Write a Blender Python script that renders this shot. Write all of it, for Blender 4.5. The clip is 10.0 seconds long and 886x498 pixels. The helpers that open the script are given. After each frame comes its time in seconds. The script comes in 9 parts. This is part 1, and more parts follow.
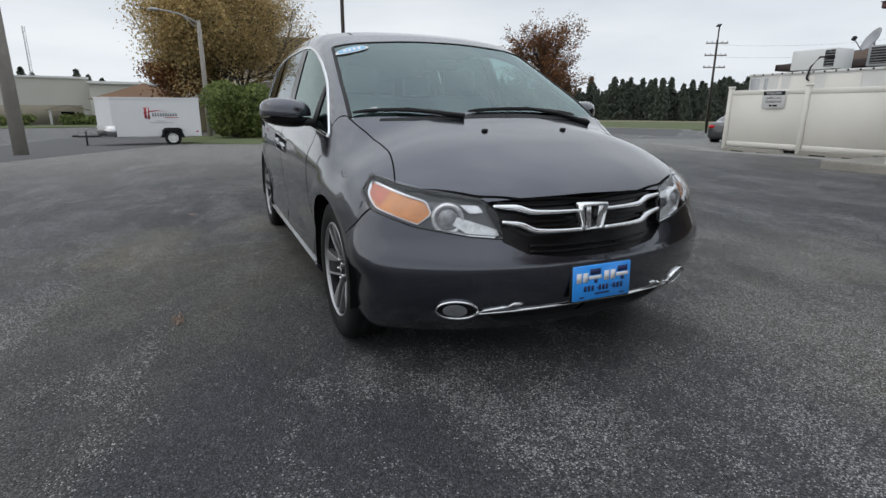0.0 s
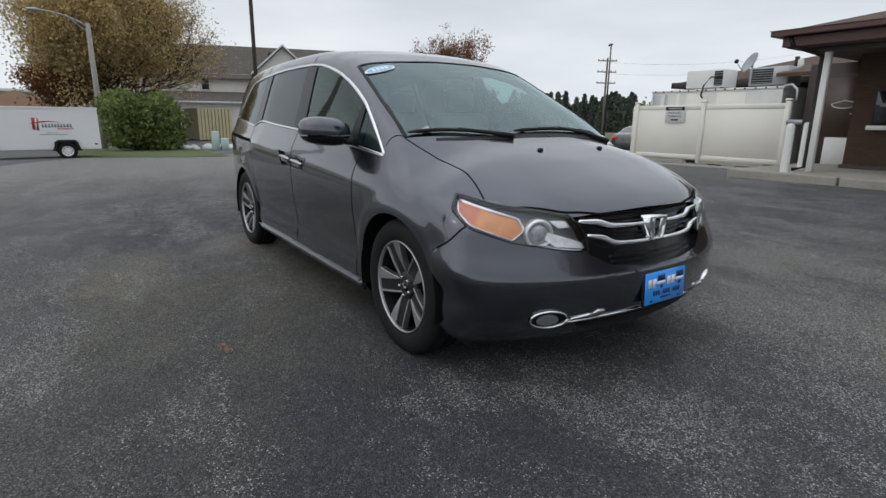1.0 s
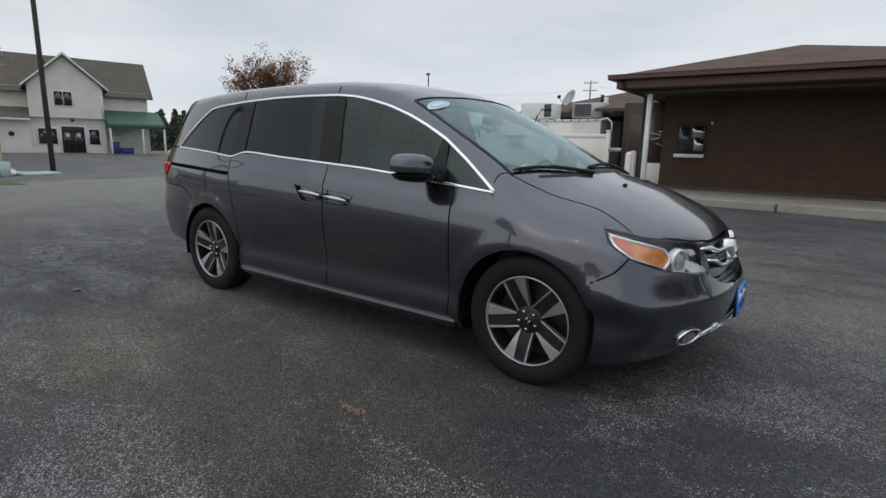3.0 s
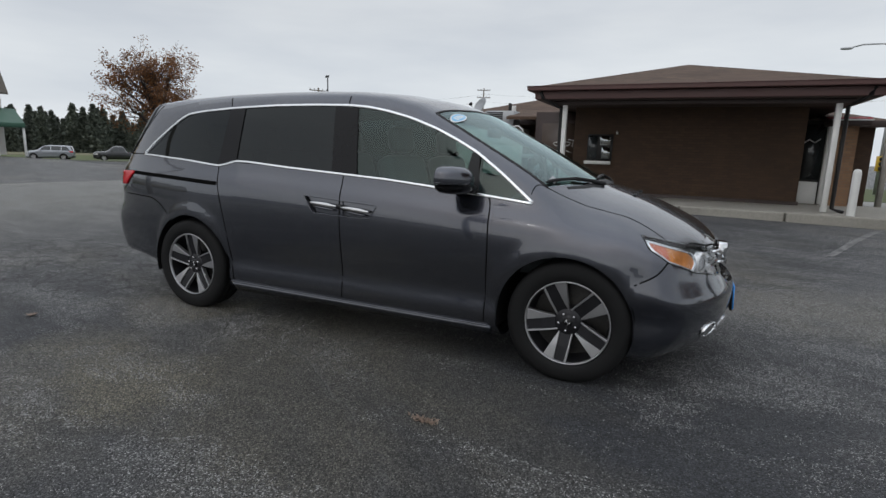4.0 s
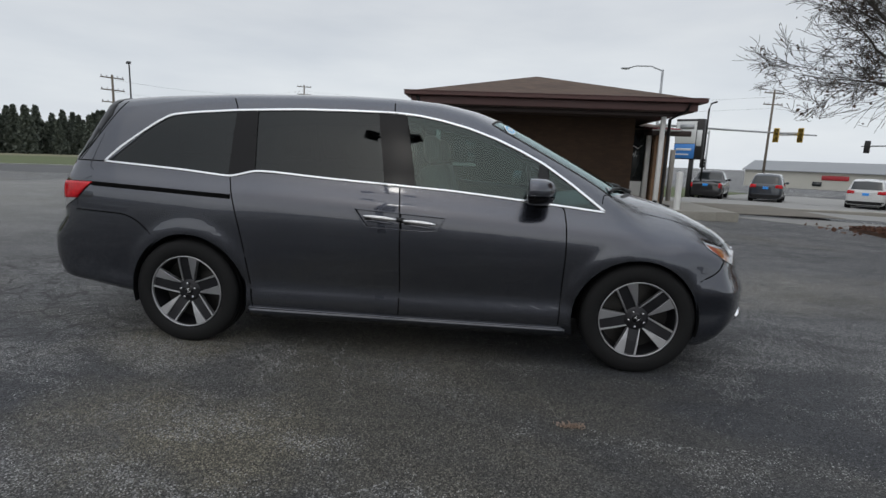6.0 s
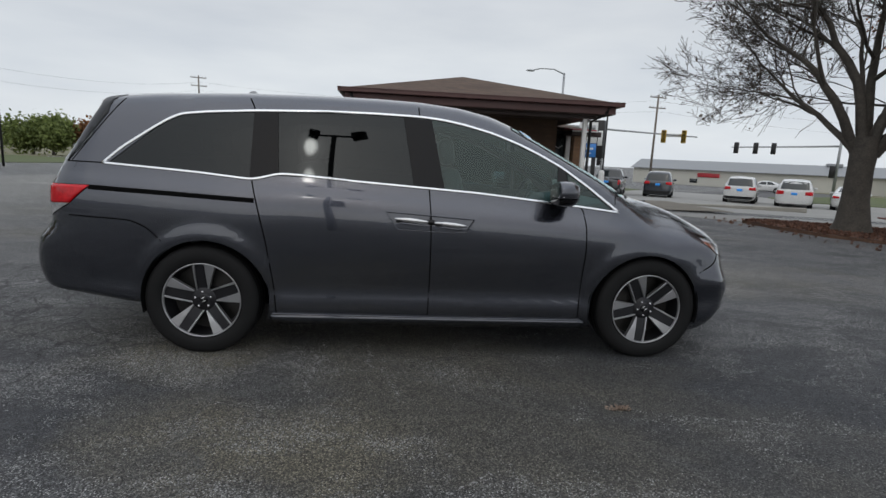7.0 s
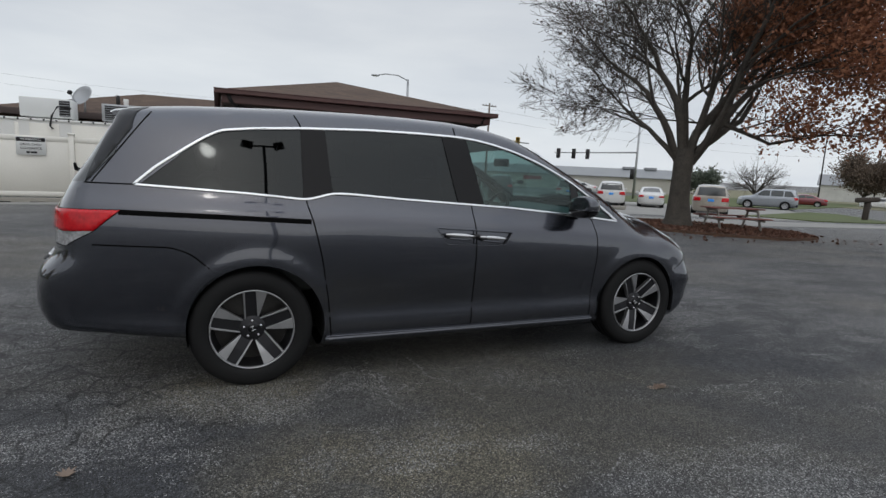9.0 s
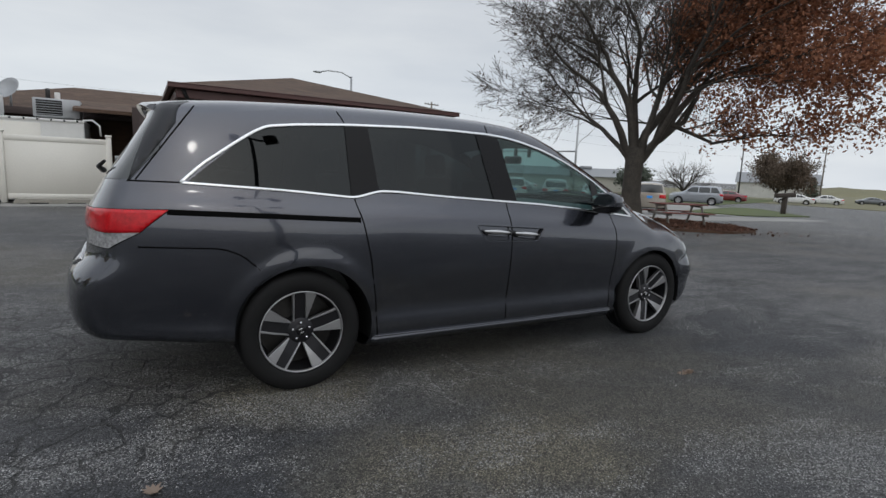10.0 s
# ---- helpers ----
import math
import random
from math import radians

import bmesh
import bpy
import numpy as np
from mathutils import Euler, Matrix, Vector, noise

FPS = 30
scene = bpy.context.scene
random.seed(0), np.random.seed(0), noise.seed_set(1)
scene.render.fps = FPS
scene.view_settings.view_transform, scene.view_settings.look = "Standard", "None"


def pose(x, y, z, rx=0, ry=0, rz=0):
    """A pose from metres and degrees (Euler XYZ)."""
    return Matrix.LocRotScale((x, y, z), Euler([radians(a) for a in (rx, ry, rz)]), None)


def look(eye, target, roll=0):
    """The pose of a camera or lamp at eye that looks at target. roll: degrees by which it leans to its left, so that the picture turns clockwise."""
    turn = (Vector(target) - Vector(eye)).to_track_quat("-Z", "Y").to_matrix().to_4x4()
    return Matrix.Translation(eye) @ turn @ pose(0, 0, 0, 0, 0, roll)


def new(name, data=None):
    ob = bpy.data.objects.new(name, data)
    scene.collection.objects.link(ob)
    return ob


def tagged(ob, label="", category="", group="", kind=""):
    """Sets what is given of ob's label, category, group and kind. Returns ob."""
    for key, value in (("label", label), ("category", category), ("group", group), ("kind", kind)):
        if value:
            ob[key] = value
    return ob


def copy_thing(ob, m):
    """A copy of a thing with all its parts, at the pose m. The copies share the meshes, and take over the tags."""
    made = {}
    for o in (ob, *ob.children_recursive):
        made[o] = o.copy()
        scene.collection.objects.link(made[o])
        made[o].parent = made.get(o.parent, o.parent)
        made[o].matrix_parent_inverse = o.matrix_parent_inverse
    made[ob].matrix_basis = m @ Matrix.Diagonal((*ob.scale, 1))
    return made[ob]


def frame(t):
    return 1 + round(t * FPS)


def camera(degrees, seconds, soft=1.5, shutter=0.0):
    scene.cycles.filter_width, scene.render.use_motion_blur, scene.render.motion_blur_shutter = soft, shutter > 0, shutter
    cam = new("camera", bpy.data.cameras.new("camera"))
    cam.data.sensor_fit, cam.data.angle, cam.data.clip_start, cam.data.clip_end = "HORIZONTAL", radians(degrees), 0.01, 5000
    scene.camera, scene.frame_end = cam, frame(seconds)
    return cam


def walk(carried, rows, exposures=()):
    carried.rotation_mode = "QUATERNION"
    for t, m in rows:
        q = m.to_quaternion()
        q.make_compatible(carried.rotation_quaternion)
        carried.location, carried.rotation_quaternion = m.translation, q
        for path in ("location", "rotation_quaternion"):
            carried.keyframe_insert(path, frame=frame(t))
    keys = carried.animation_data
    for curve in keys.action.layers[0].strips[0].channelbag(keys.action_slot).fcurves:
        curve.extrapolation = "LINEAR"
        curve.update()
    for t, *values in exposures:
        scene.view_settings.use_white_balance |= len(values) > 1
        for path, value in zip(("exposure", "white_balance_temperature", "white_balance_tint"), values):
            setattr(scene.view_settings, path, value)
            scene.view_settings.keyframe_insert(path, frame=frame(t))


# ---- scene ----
cam = camera(80.0, 10.0)
PATH = [
    (0, (4.128, -1.512, 1.165), (2.364, -0.722, 0.651), 0.3),
    (0.5, (3.992, -1.881, 1.198), (2.301, -0.941, 0.691), 0.4),
    (1, (3.82, -2.257, 1.208), (2.215, -1.162, 0.734), 0.6),
    (1.5, (3.564, -2.57, 1.246), (2.031, -1.361, 0.809), 0.8),
    (2, (3.32, -2.89, 1.268), (1.894, -1.548, 0.863), 0.8),
    (2.5, (3.018, -3.154, 1.259), (1.727, -1.678, 0.866), 1.0),
    (4, (2.033, -3.89, 1.298), (1.227, -2.096, 0.937), 1.8),
    (4.5, (1.641, -4.09, 1.305), (1.013, -2.223, 0.957), 2.1),
    (5, (1.255, -4.169, 1.292), (0.774, -2.258, 0.95), 2.2),
    (6.5, (0.119, -4.334, 1.331), (0.139, -2.363, 0.991), 2.5),
    (7, (-0.29, -4.377, 1.33), (-0.096, -2.416, 0.992), 2.7),
    (7.5, (-0.65, -4.32, 1.328), (-0.331, -2.374, 0.991), 2.7),
    (8, (-1.032, -4.322, 1.336), (-0.571, -2.404, 1.006), 2.7),
    (8.5, (-1.38, -4.301, 1.36), (-0.748, -2.431, 1.039), 2.8),
    (9, (-1.684, -4.225, 1.37), (-0.902, -2.409, 1.07), 2.7),
    (9.5, (-2.032, -4.15, 1.356), (-1.124, -2.392, 1.063), 2.7),
    (10, (-2.295, -3.945, 1.331), (-1.31, -2.23, 1.036), 2.6),
]
walk(cam, [(t, look(eye, target, roll)) for t, eye, target, roll in PATH], exposures=((0, 0.18), (1.5, 0.12), (3, 0.03), (4, 0), (10, 0)))


# ---- light ----
SUN_UP, SUN_ROUND = radians(39.8), radians(190)
world = bpy.data.worlds.new("world")
scene.world = world
world.use_nodes = True
wn, wl = world.node_tree.nodes, world.node_tree.links
wn.clear()
w_out = wn.new("ShaderNodeOutputWorld")
w_bg = wn.new("ShaderNodeBackground")
w_sky = wn.new("ShaderNodeTexSky")
w_sky.sky_type = "NISHITA"
w_sky.sun_disc = False
w_sky.sun_elevation, w_sky.sun_rotation = SUN_UP, SUN_ROUND
w_sky.air_density, w_sky.dust_density = 1.0, 3.0
# an even cover of high cloud lies over the blue sky
w_co = wn.new("ShaderNodeTexCoord")
w_map = wn.new("ShaderNodeMapping")
w_map.inputs["Scale"].default_value = (1.0, 1.0, 4.5)
w_noise = wn.new("ShaderNodeTexNoise")
w_noise.inputs["Scale"].default_value = 2.2
w_noise.inputs["Detail"].default_value = 5
w_sep = wn.new("ShaderNodeSeparateXYZ")
w_ramp = wn.new("ShaderNodeValToRGB")
w_ramp.color_ramp.elements[0].position, w_ramp.color_ramp.elements[0].color = 0.0, (7.3, 7.75, 8.25, 1)
w_ramp.color_ramp.elements[1].position, w_ramp.color_ramp.elements[1].color = 0.22, (6.25, 6.55, 6.9, 1)
for w_at, w_col in ((0.40, (6.2, 6.45, 6.8, 1)), (1.0, (11.2, 11.9, 12.9, 1))):
    w_ramp.color_ramp.elements.new(w_at).color = w_col
w_mul = wn.new("ShaderNodeMix")
w_mul.data_type, w_mul.blend_type = "RGBA", "MULTIPLY"
w_mul.inputs["Factor"].default_value = 1.0
w_cl = wn.new("ShaderNodeValToRGB")
w_cl.color_ramp.elements[0].position, w_cl.color_ramp.elements[0].color = 0.34, (0.88, 0.89, 0.91, 1)
w_cl.color_ramp.elements[1].position, w_cl.color_ramp.elements[1].color = 0.66, (1.08, 1.07, 1.05, 1)
w_mix = wn.new("ShaderNodeMix")
w_mix.data_type = "RGBA"
w_mix.inputs["Factor"].default_value = 0.9
wl.new(w_co.outputs["Generated"], w_map.inputs["Vector"])
wl.new(w_map.outputs[0], w_noise.inputs["Vector"])
wl.new(w_noise.outputs["Fac"], w_cl.inputs["Fac"])
wl.new(w_co.outputs["Generated"], w_sep.inputs[0])
wl.new(w_sep.outputs["Z"], w_ramp.inputs["Fac"])
wl.new(w_ramp.outputs["Color"], w_mul.inputs["A"])
wl.new(w_cl.outputs["Color"], w_mul.inputs["B"])
wl.new(w_sky.outputs[0], w_mix.inputs["A"])
wl.new(w_mul.outputs["Result"], w_mix.inputs["B"])
# the veiled sun brightens the cloud round it
w_dot = wn.new("ShaderNodeVectorMath")
w_dot.operation = "DOT_PRODUCT"
w_dot.inputs[1].default_value = (math.sin(SUN_ROUND) * math.cos(SUN_UP), math.cos(SUN_ROUND) * math.cos(SUN_UP), math.sin(SUN_UP))
w_glow = wn.new("ShaderNodeValToRGB")
w_near = wn.new("ShaderNodeMapRange")
w_near.inputs["From Min"].default_value, w_near.inputs["From Max"].default_value = 0.985, 1.0
w_glow.color_ramp.elements[0].position, w_glow.color_ramp.elements[0].color = 0.0, (0, 0, 0, 1)
w_glow.color_ramp.elements[1].position, w_glow.color_ramp.elements[1].color = 0.996, (110, 107, 101, 1)
for w_at, w_col in ((0.65, (0.8, 0.78, 0.75, 1)), (0.93, (2.6, 2.55, 2.45, 1)), (0.98, (8.0, 7.8, 7.4, 1))):
    w_glow.color_ramp.elements.new(w_at).color = w_col
w_sum = wn.new("ShaderNodeMix")
w_sum.data_type, w_sum.blend_type = "RGBA", "ADD"
w_sum.inputs["Factor"].default_value = 1.0
wl.new(w_co.outputs["Generated"], w_dot.inputs[0])
wl.new(w_dot.outputs["Value"], w_near.inputs["Value"])
wl.new(w_near.outputs["Result"], w_glow.inputs["Fac"])
wl.new(w_mix.outputs["Result"], w_sum.inputs["A"])
wl.new(w_glow.outputs["Color"], w_sum.inputs["B"])
wl.new(w_sum.outputs["Result"], w_bg.inputs["Color"])
w_bg.inputs["Strength"].default_value = 0.110
wl.new(w_bg.outputs[0], w_out.inputs["Surface"])

sun = new("sun", bpy.data.lights.new("sun", "SUN"))
sun.data.energy, sun.data.angle, sun.data.color = 0.25, radians(80), (1.0, 0.96, 0.9)
sun.matrix_world = pose(0, 0, 30, 90 - math.degrees(SUN_UP), 0, 180 - math.degrees(SUN_ROUND))
scene.view_settings.exposure = 0.0


# ---- materials ----
def nodes_of(name):
    m = bpy.data.materials.new(name)
    m.use_nodes = True
    n, l = m.node_tree.nodes, m.node_tree.links
    return m, n, l, n["Principled BSDF"]


def noise_of(n, l, co, scale, detail=4, rough=0.55):
    t = n.new("ShaderNodeTexNoise")
    t.inputs["Scale"].default_value, t.inputs["Detail"].default_value, t.inputs["Roughness"].default_value = scale, detail, rough
    l.new(co, t.inputs["Vector"])
    return t.outputs["Fac"]


def ramp_of(n, l, fac, stops):
    r = n.new("ShaderNodeValToRGB")
    while len(r.color_ramp.elements) < len(stops):
        r.color_ramp.elements.new(0.5)
    for e, (p, c) in zip(r.color_ramp.elements, stops):
        e.position = p
        e.color = (*c, 1) if len(c) == 3 else c
    l.new(fac, r.inputs["Fac"])
    return r.outputs["Color"]


def mixed(n, l, fac, a, b, blend="MIX"):
    m = n.new("ShaderNodeMix")
    m.data_type, m.blend_type = "RGBA", blend
    for v, s in ((fac, m.inputs["Factor"]), (a, m.inputs["A"]), (b, m.inputs["B"])):
        if isinstance(v, (int, float)):
            s.default_value = v
        elif isinstance(v, tuple):
            s.default_value = (*v, 1)
        else:
            l.new(v, s)
    return m.outputs["Result"]


def bumped(n, l, bsdf, height, strength, distance=0.01):
    b = n.new("ShaderNodeBump")
    b.inputs["Strength"].default_value, b.inputs["Distance"].default_value = strength, distance
    l.new(height, b.inputs["Height"])
    l.new(b.outputs[0], bsdf.inputs["Normal"])


def surface(name, base, rough=0.6, metal=0.0, var=0.15, coarse=1.5, fine=40, bump=0.15, coat=0.0, vary=0.0, spec=0.5):
    """A material with stains at one scale, grain at another, and fine relief. vary: difference from object to object."""
    m, n, l, b = nodes_of(name)
    co = n.new("ShaderNodeTexCoord").outputs["Object"]
    big, small = noise_of(n, l, co, coarse), noise_of(n, l, co, fine)
    lo, hi = tuple(c * (1 - var) for c in base), tuple(min(1, c * (1 + var)) for c in base)
    col = mixed(n, l, 0.45, ramp_of(n, l, big, [(0.3, lo), (0.7, hi)]), ramp_of(n, l, small, [(0.3, lo), (0.7, hi)]))
    if vary:
        rnd = n.new("ShaderNodeObjectInfo").outputs["Random"]
        col = mixed(n, l, 1.0, col, ramp_of(n, l, rnd, [(0.0, (1 - vary,) * 3), (1.0, (1 + vary,) * 3)]), "MULTIPLY")
    l.new(col, b.inputs["Base Color"])
    l.new(ramp_of(n, l, big, [(0.2, (max(0.02, rough - 0.1),) * 3), (0.8, (min(1, rough + 0.1),) * 3)]), b.inputs["Roughness"])
    b.inputs["Metallic"].default_value = metal
    b.inputs["Specular IOR Level"].default_value = spec
    b.inputs["Coat Weight"].default_value, b.inputs["Coat Roughness"].default_value = coat, 0.04
    if bump:
        bumped(n, l, b, small, bump, 0.004)
    return m


def paint(name, base, metal=0.45, rough=0.38):
    """Car paint: metallic flakes under a clear coat, with a little road dust."""
    m, n, l, b = nodes_of(name)
    co = n.new("ShaderNodeTexCoord").outputs["Object"]
    flake, dust = noise_of(n, l, co, 900, 2), noise_of(n, l, co, 2.5, 6)
    col = ramp_of(n, l, flake, [(0.35, tuple(c * 0.75 for c in base)), (0.65, tuple(c * 1.25 for c in base))])
    col = mixed(n, l, ramp_of(n, l, dust, [(0.45, (0, 0, 0)), (0.8, (0.06, 0.06, 0.06))]), col, (0.16, 0.15, 0.13))
    l.new(col, b.inputs["Base Color"])
    b.inputs["Metallic"].default_value, b.inputs["Roughness"].default_value = metal, rough
    b.inputs["Coat Weight"].default_value = 1.0
    b.inputs["Coat IOR"].default_value = 1.65
    l.new(ramp_of(n, l, dust, [(0.3, (0.02,) * 3), (0.8, (0.06,) * 3)]), b.inputs["Coat Roughness"])
    return m


def glass(name, tint, rough=0.0, ior=1.52, gloss=(1, 1, 1)):
    """A thin pane: tinted see-through with the gloss of glass on it, alike from both sides."""
    m, n, l, b = nodes_of(name)
    n.remove(b)
    out = n["Material Output"]
    tr, gl, mx, lw = (n.new("ShaderNode" + k) for k in ("BsdfTransparent", "BsdfGlossy", "MixShader", "LayerWeight"))
    tr.inputs["Color"].default_value = (*tint, 1)
    gl.inputs["Roughness"].default_value = rough
    gl.inputs["Color"].default_value = (*gloss, 1)
    lw.inputs["Blend"].default_value = 0.5
    f0 = ((ior - 1) / (ior + 1)) ** 2
    l.new(maths(n, l, "ADD", maths(n, l, "MULTIPLY", maths(n, l, "POWER", lw.outputs["Facing"], 5.0), 1 - f0), f0), mx.inputs[0])
    l.new(tr.outputs[0], mx.inputs[1])
    l.new(gl.outputs[0], mx.inputs[2])
    l.new(mx.outputs[0], out.inputs["Surface"])
    return m


def plain(name, base, rough=0.4, metal=0.0, coat=0.0):
    m, n, l, b = nodes_of(name)
    b.inputs["Base Color"].default_value = (*base, 1)
    b.inputs["Roughness"].default_value, b.inputs["Metallic"].default_value = rough, metal
    b.inputs["Coat Weight"].default_value = coat
    return m


def maths(n, l, op, a, b=None, c=None):
    m = n.new("ShaderNodeMath")
    m.operation = op
    for v, s in zip((a, b, c), m.inputs):
        if v is None:
            continue
        if isinstance(v, (int, float)):
            s.default_value = v
        else:
            l.new(v, s)
    return m.outputs[0]


def stretched(n, l, co, scale, turn):
    mp = n.new("ShaderNodeMapping")
    mp.vector_type = "TEXTURE"
    mp.inputs["Scale"].default_value, mp.inputs["Rotation"].default_value = scale, (0, 0, radians(turn))
    l.new(co, mp.inputs["Vector"])
    return mp.outputs[0]


def cracks_of(n, l, co, size, bend, width, fade):
    """Lines between wobbly cells: (dark core, crumbled edge)."""
    wob = n.new("ShaderNodeTexNoise")
    wob.inputs["Scale"].default_value, wob.inputs["Detail"].default_value = 1.7 / size, 6
    l.new(co, wob.inputs["Vector"])
    sc = n.new("ShaderNodeVectorMath")
    sc.operation = "SCALE"
    sc.inputs["Scale"].default_value = bend
    l.new(wob.outputs["Color"], sc.inputs[0])
    ad = n.new("ShaderNodeVectorMath")
    l.new(co, ad.inputs[0])
    l.new(sc.outputs[0], ad.inputs[1])
    v = n.new("ShaderNodeTexVoronoi")
    v.feature = "DISTANCE_TO_EDGE"
    v.inputs["Scale"].default_value = 1 / size
    l.new(ad.outputs[0], v.inputs["Vector"])
    d = v.outputs["Distance"]
    k = width / size
    return ramp_of(n, l, d, [(0.0, (1, 1, 1)), (k, (1, 1, 1)), (k * 1.6, (0, 0, 0))]), ramp_of(n, l, d, [(0.0, (1, 1, 1)), (k * fade, (0, 0, 0))])


def patch_of(n, l, co, wobble, at, size, turn, soft=0.5):
    """1 inside a ragged oval patch, 0 outside."""
    mp = n.new("ShaderNodeMapping")
    mp.vector_type = "TEXTURE"
    mp.inputs["Location"].default_value = (*at, 0)
    mp.inputs["Rotation"].default_value = (0, 0, radians(turn))
    mp.inputs["Scale"].default_value = (*size, 1.0)
    l.new(co, mp.inputs["Vector"])
    ln = n.new("ShaderNodeVectorMath")
    ln.operation = "LENGTH"
    l.new(mp.outputs[0], ln.inputs[0])
    d = maths(n, l, "ADD", ln.outputs["Value"], maths(n, l, "MULTIPLY", maths(n, l, "SUBTRACT", wobble, 0.5), 2.2))
    return ramp_of(n, l, d, [(max(0.0, 1.0 - soft), (1,) * 3), (1.0, (0,) * 3)])


def stones_of(n, l, co, scale):
    """Packed stones: (a random value for each, the height of each)."""
    v = n.new("ShaderNodeTexVoronoi")
    v.inputs["Scale"].default_value = scale
    l.new(co, v.inputs["Vector"])
    sp = n.new("ShaderNodeSeparateColor")
    l.new(v.outputs["Color"], sp.inputs[0])
    return sp.outputs[0], sp.outputs[1], maths(n, l, "SUBTRACT", 1.0, v.outputs["Distance"])


def asphalt(name):
    """Old asphalt: packed stones, bare where the sealer has worn off, olive dust, dark sealer with the van's shade
    painted in, cracks.
    """
    m, n, l, b = nodes_of(name)
    co = n.new("ShaderNodeTexCoord").outputs["Object"]
    streak = noise_of(n, l, stretched(n, l, co, (2.6, 1.0, 1.0), -10), 1.6, 8, 0.74)
    blot = noise_of(n, l, stretched(n, l, co, (1.5, 1.0, 1.0), 20), 3.4, 9, 0.78)
    broad = noise_of(n, l, co, 0.24, 5, 0.55)
    dust = noise_of(n, l, stretched(n, l, co, (2.0, 1.0, 1.0), -30), 0.36, 6, 0.6)
    ragged = noise_of(n, l, co, 1.3, 7, 0.65)
    tone, pick, dome = stones_of(n, l, co, 175)
    tone2, pick2, dome2 = stones_of(n, l, co, 85)
    sp = n.new("ShaderNodeSeparateXYZ")
    l.new(co, sp.inputs[0])

    def spread(src, a, c, lo, hi):
        mr = n.new("ShaderNodeMapRange")
        mr.interpolation_type = "SMOOTHSTEP"
        for k, v in ((1, a), (2, c), (3, lo), (4, hi)):
            mr.inputs[k].default_value = v
        l.new(src, mr.inputs[0])
        return mr.outputs[0]

    def most(*parts):
        out = parts[0]
        for q in parts[1:]:
            out = maths(n, l, "MAXIMUM", out, q)
        return out

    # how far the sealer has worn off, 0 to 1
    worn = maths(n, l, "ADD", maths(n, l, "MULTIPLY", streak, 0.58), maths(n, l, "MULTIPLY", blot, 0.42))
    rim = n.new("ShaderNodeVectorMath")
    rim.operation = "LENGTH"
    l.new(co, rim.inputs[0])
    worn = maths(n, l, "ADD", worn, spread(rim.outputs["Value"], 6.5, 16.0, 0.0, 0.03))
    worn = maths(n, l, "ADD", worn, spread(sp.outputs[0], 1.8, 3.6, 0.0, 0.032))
    tan = most(patch_of(n, l, co, ragged, (3.5, 1.75), (3.0, 1.15), 8, 0.7), patch_of(n, l, co, ragged, (1.6, 3.0), (1.6, 1.2), 30, 0.8))
    pale = most(patch_of(n, l, co, ragged, (-2.55, -1.36), (1.3, 0.20), -6, 0.8), patch_of(n, l, co, ragged, (-1.3, -1.15), (0.9, 0.45), 12, 0.8), patch_of(n, l, co, ragged, (0.75, -2.75), (0.9, 0.35), 30, 0.8))
    # dark sealer patches that also carry painted shade under and beside the van
    sealed_shaded = most(patch_of(n, l, co, ragged, (1.45, -1.75), (2.8, 1.15), 12, 0.6), patch_of(n, l, co, ragged, (-2.1, -1.85), (0.8, 0.40), -8, 0.6), patch_of(n, l, co, ragged, (0.4, -0.5), (2.6, 0.8), 0, 0.6))
    worn = maths(n, l, "ADD", worn, maths(n, l, "MULTIPLY", pale, 0.09))
    worn = maths(n, l, "ADD", worn, maths(n, l, "MULTIPLY", tan, 0.045))
    worn = maths(n, l, "SUBTRACT", worn, maths(n, l, "MULTIPLY", sealed_shaded, 0.06))
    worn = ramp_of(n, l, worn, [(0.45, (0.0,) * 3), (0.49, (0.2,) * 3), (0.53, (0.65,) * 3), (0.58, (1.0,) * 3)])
    col = ramp_of(n, l, broad, [(0.32, (0.035, 0.036, 0.039)), (0.5, (0.044, 0.045, 0.048)), (0.70, (0.057, 0.057, 0.058))])
    # base colour darkened for the sealer and the van's shade alike
    col = mixed(n, l, maths(n, l, "MULTIPLY", sealed_shaded, 0.8), col, (0.026, 0.028, 0.033))
    olive = most(maths(n, l, "MULTIPLY", ramp_of(n, l, dust, [(0.50, (0, 0, 0)), (0.62, (0.7, 0.7, 0.7))]), 0.8), patch_of(n, l, co, ragged, (-0.75, -2.1), (1.25, 0.62), -12, 0.8), patch_of(n, l, co, ragged, (-1.5, -0.95), (0.8, 0.6), 10, 0.8), maths(n, l, "MULTIPLY", tan, 0.7))
    col = mixed(n, l, maths(n, l, "MULTIPLY", olive, 0.95), col, (0.112, 0.101, 0.074))
    # towards the side road the lot is grey with dust
    away = spread(maths(n, l, "ADD", sp.outputs[0], maths(n, l, "MULTIPLY", maths(n, l, "SUBTRACT", dust, 0.5), 9.0)), -12.0, -2.5, 0.85, 0.0)
    away = maths(n, l, "MULTIPLY", away, spread(sp.outputs[0], -20.5, -18.5, 0.15, 1.0))
    col = mixed(n, l, away, col, (0.17, 0.167, 0.152))
    # stones: each with its own tone, more of them bare where it has worn
    col = mixed(n, l, 1.0, col, ramp_of(n, l, tone, [(0.0, (0.12,) * 3), (0.45, (0.65,) * 3), (0.8, (1.6,) * 3), (1.0, (3.2,) * 3)]), "MULTIPLY")
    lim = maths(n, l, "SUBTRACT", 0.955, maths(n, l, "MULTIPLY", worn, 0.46))
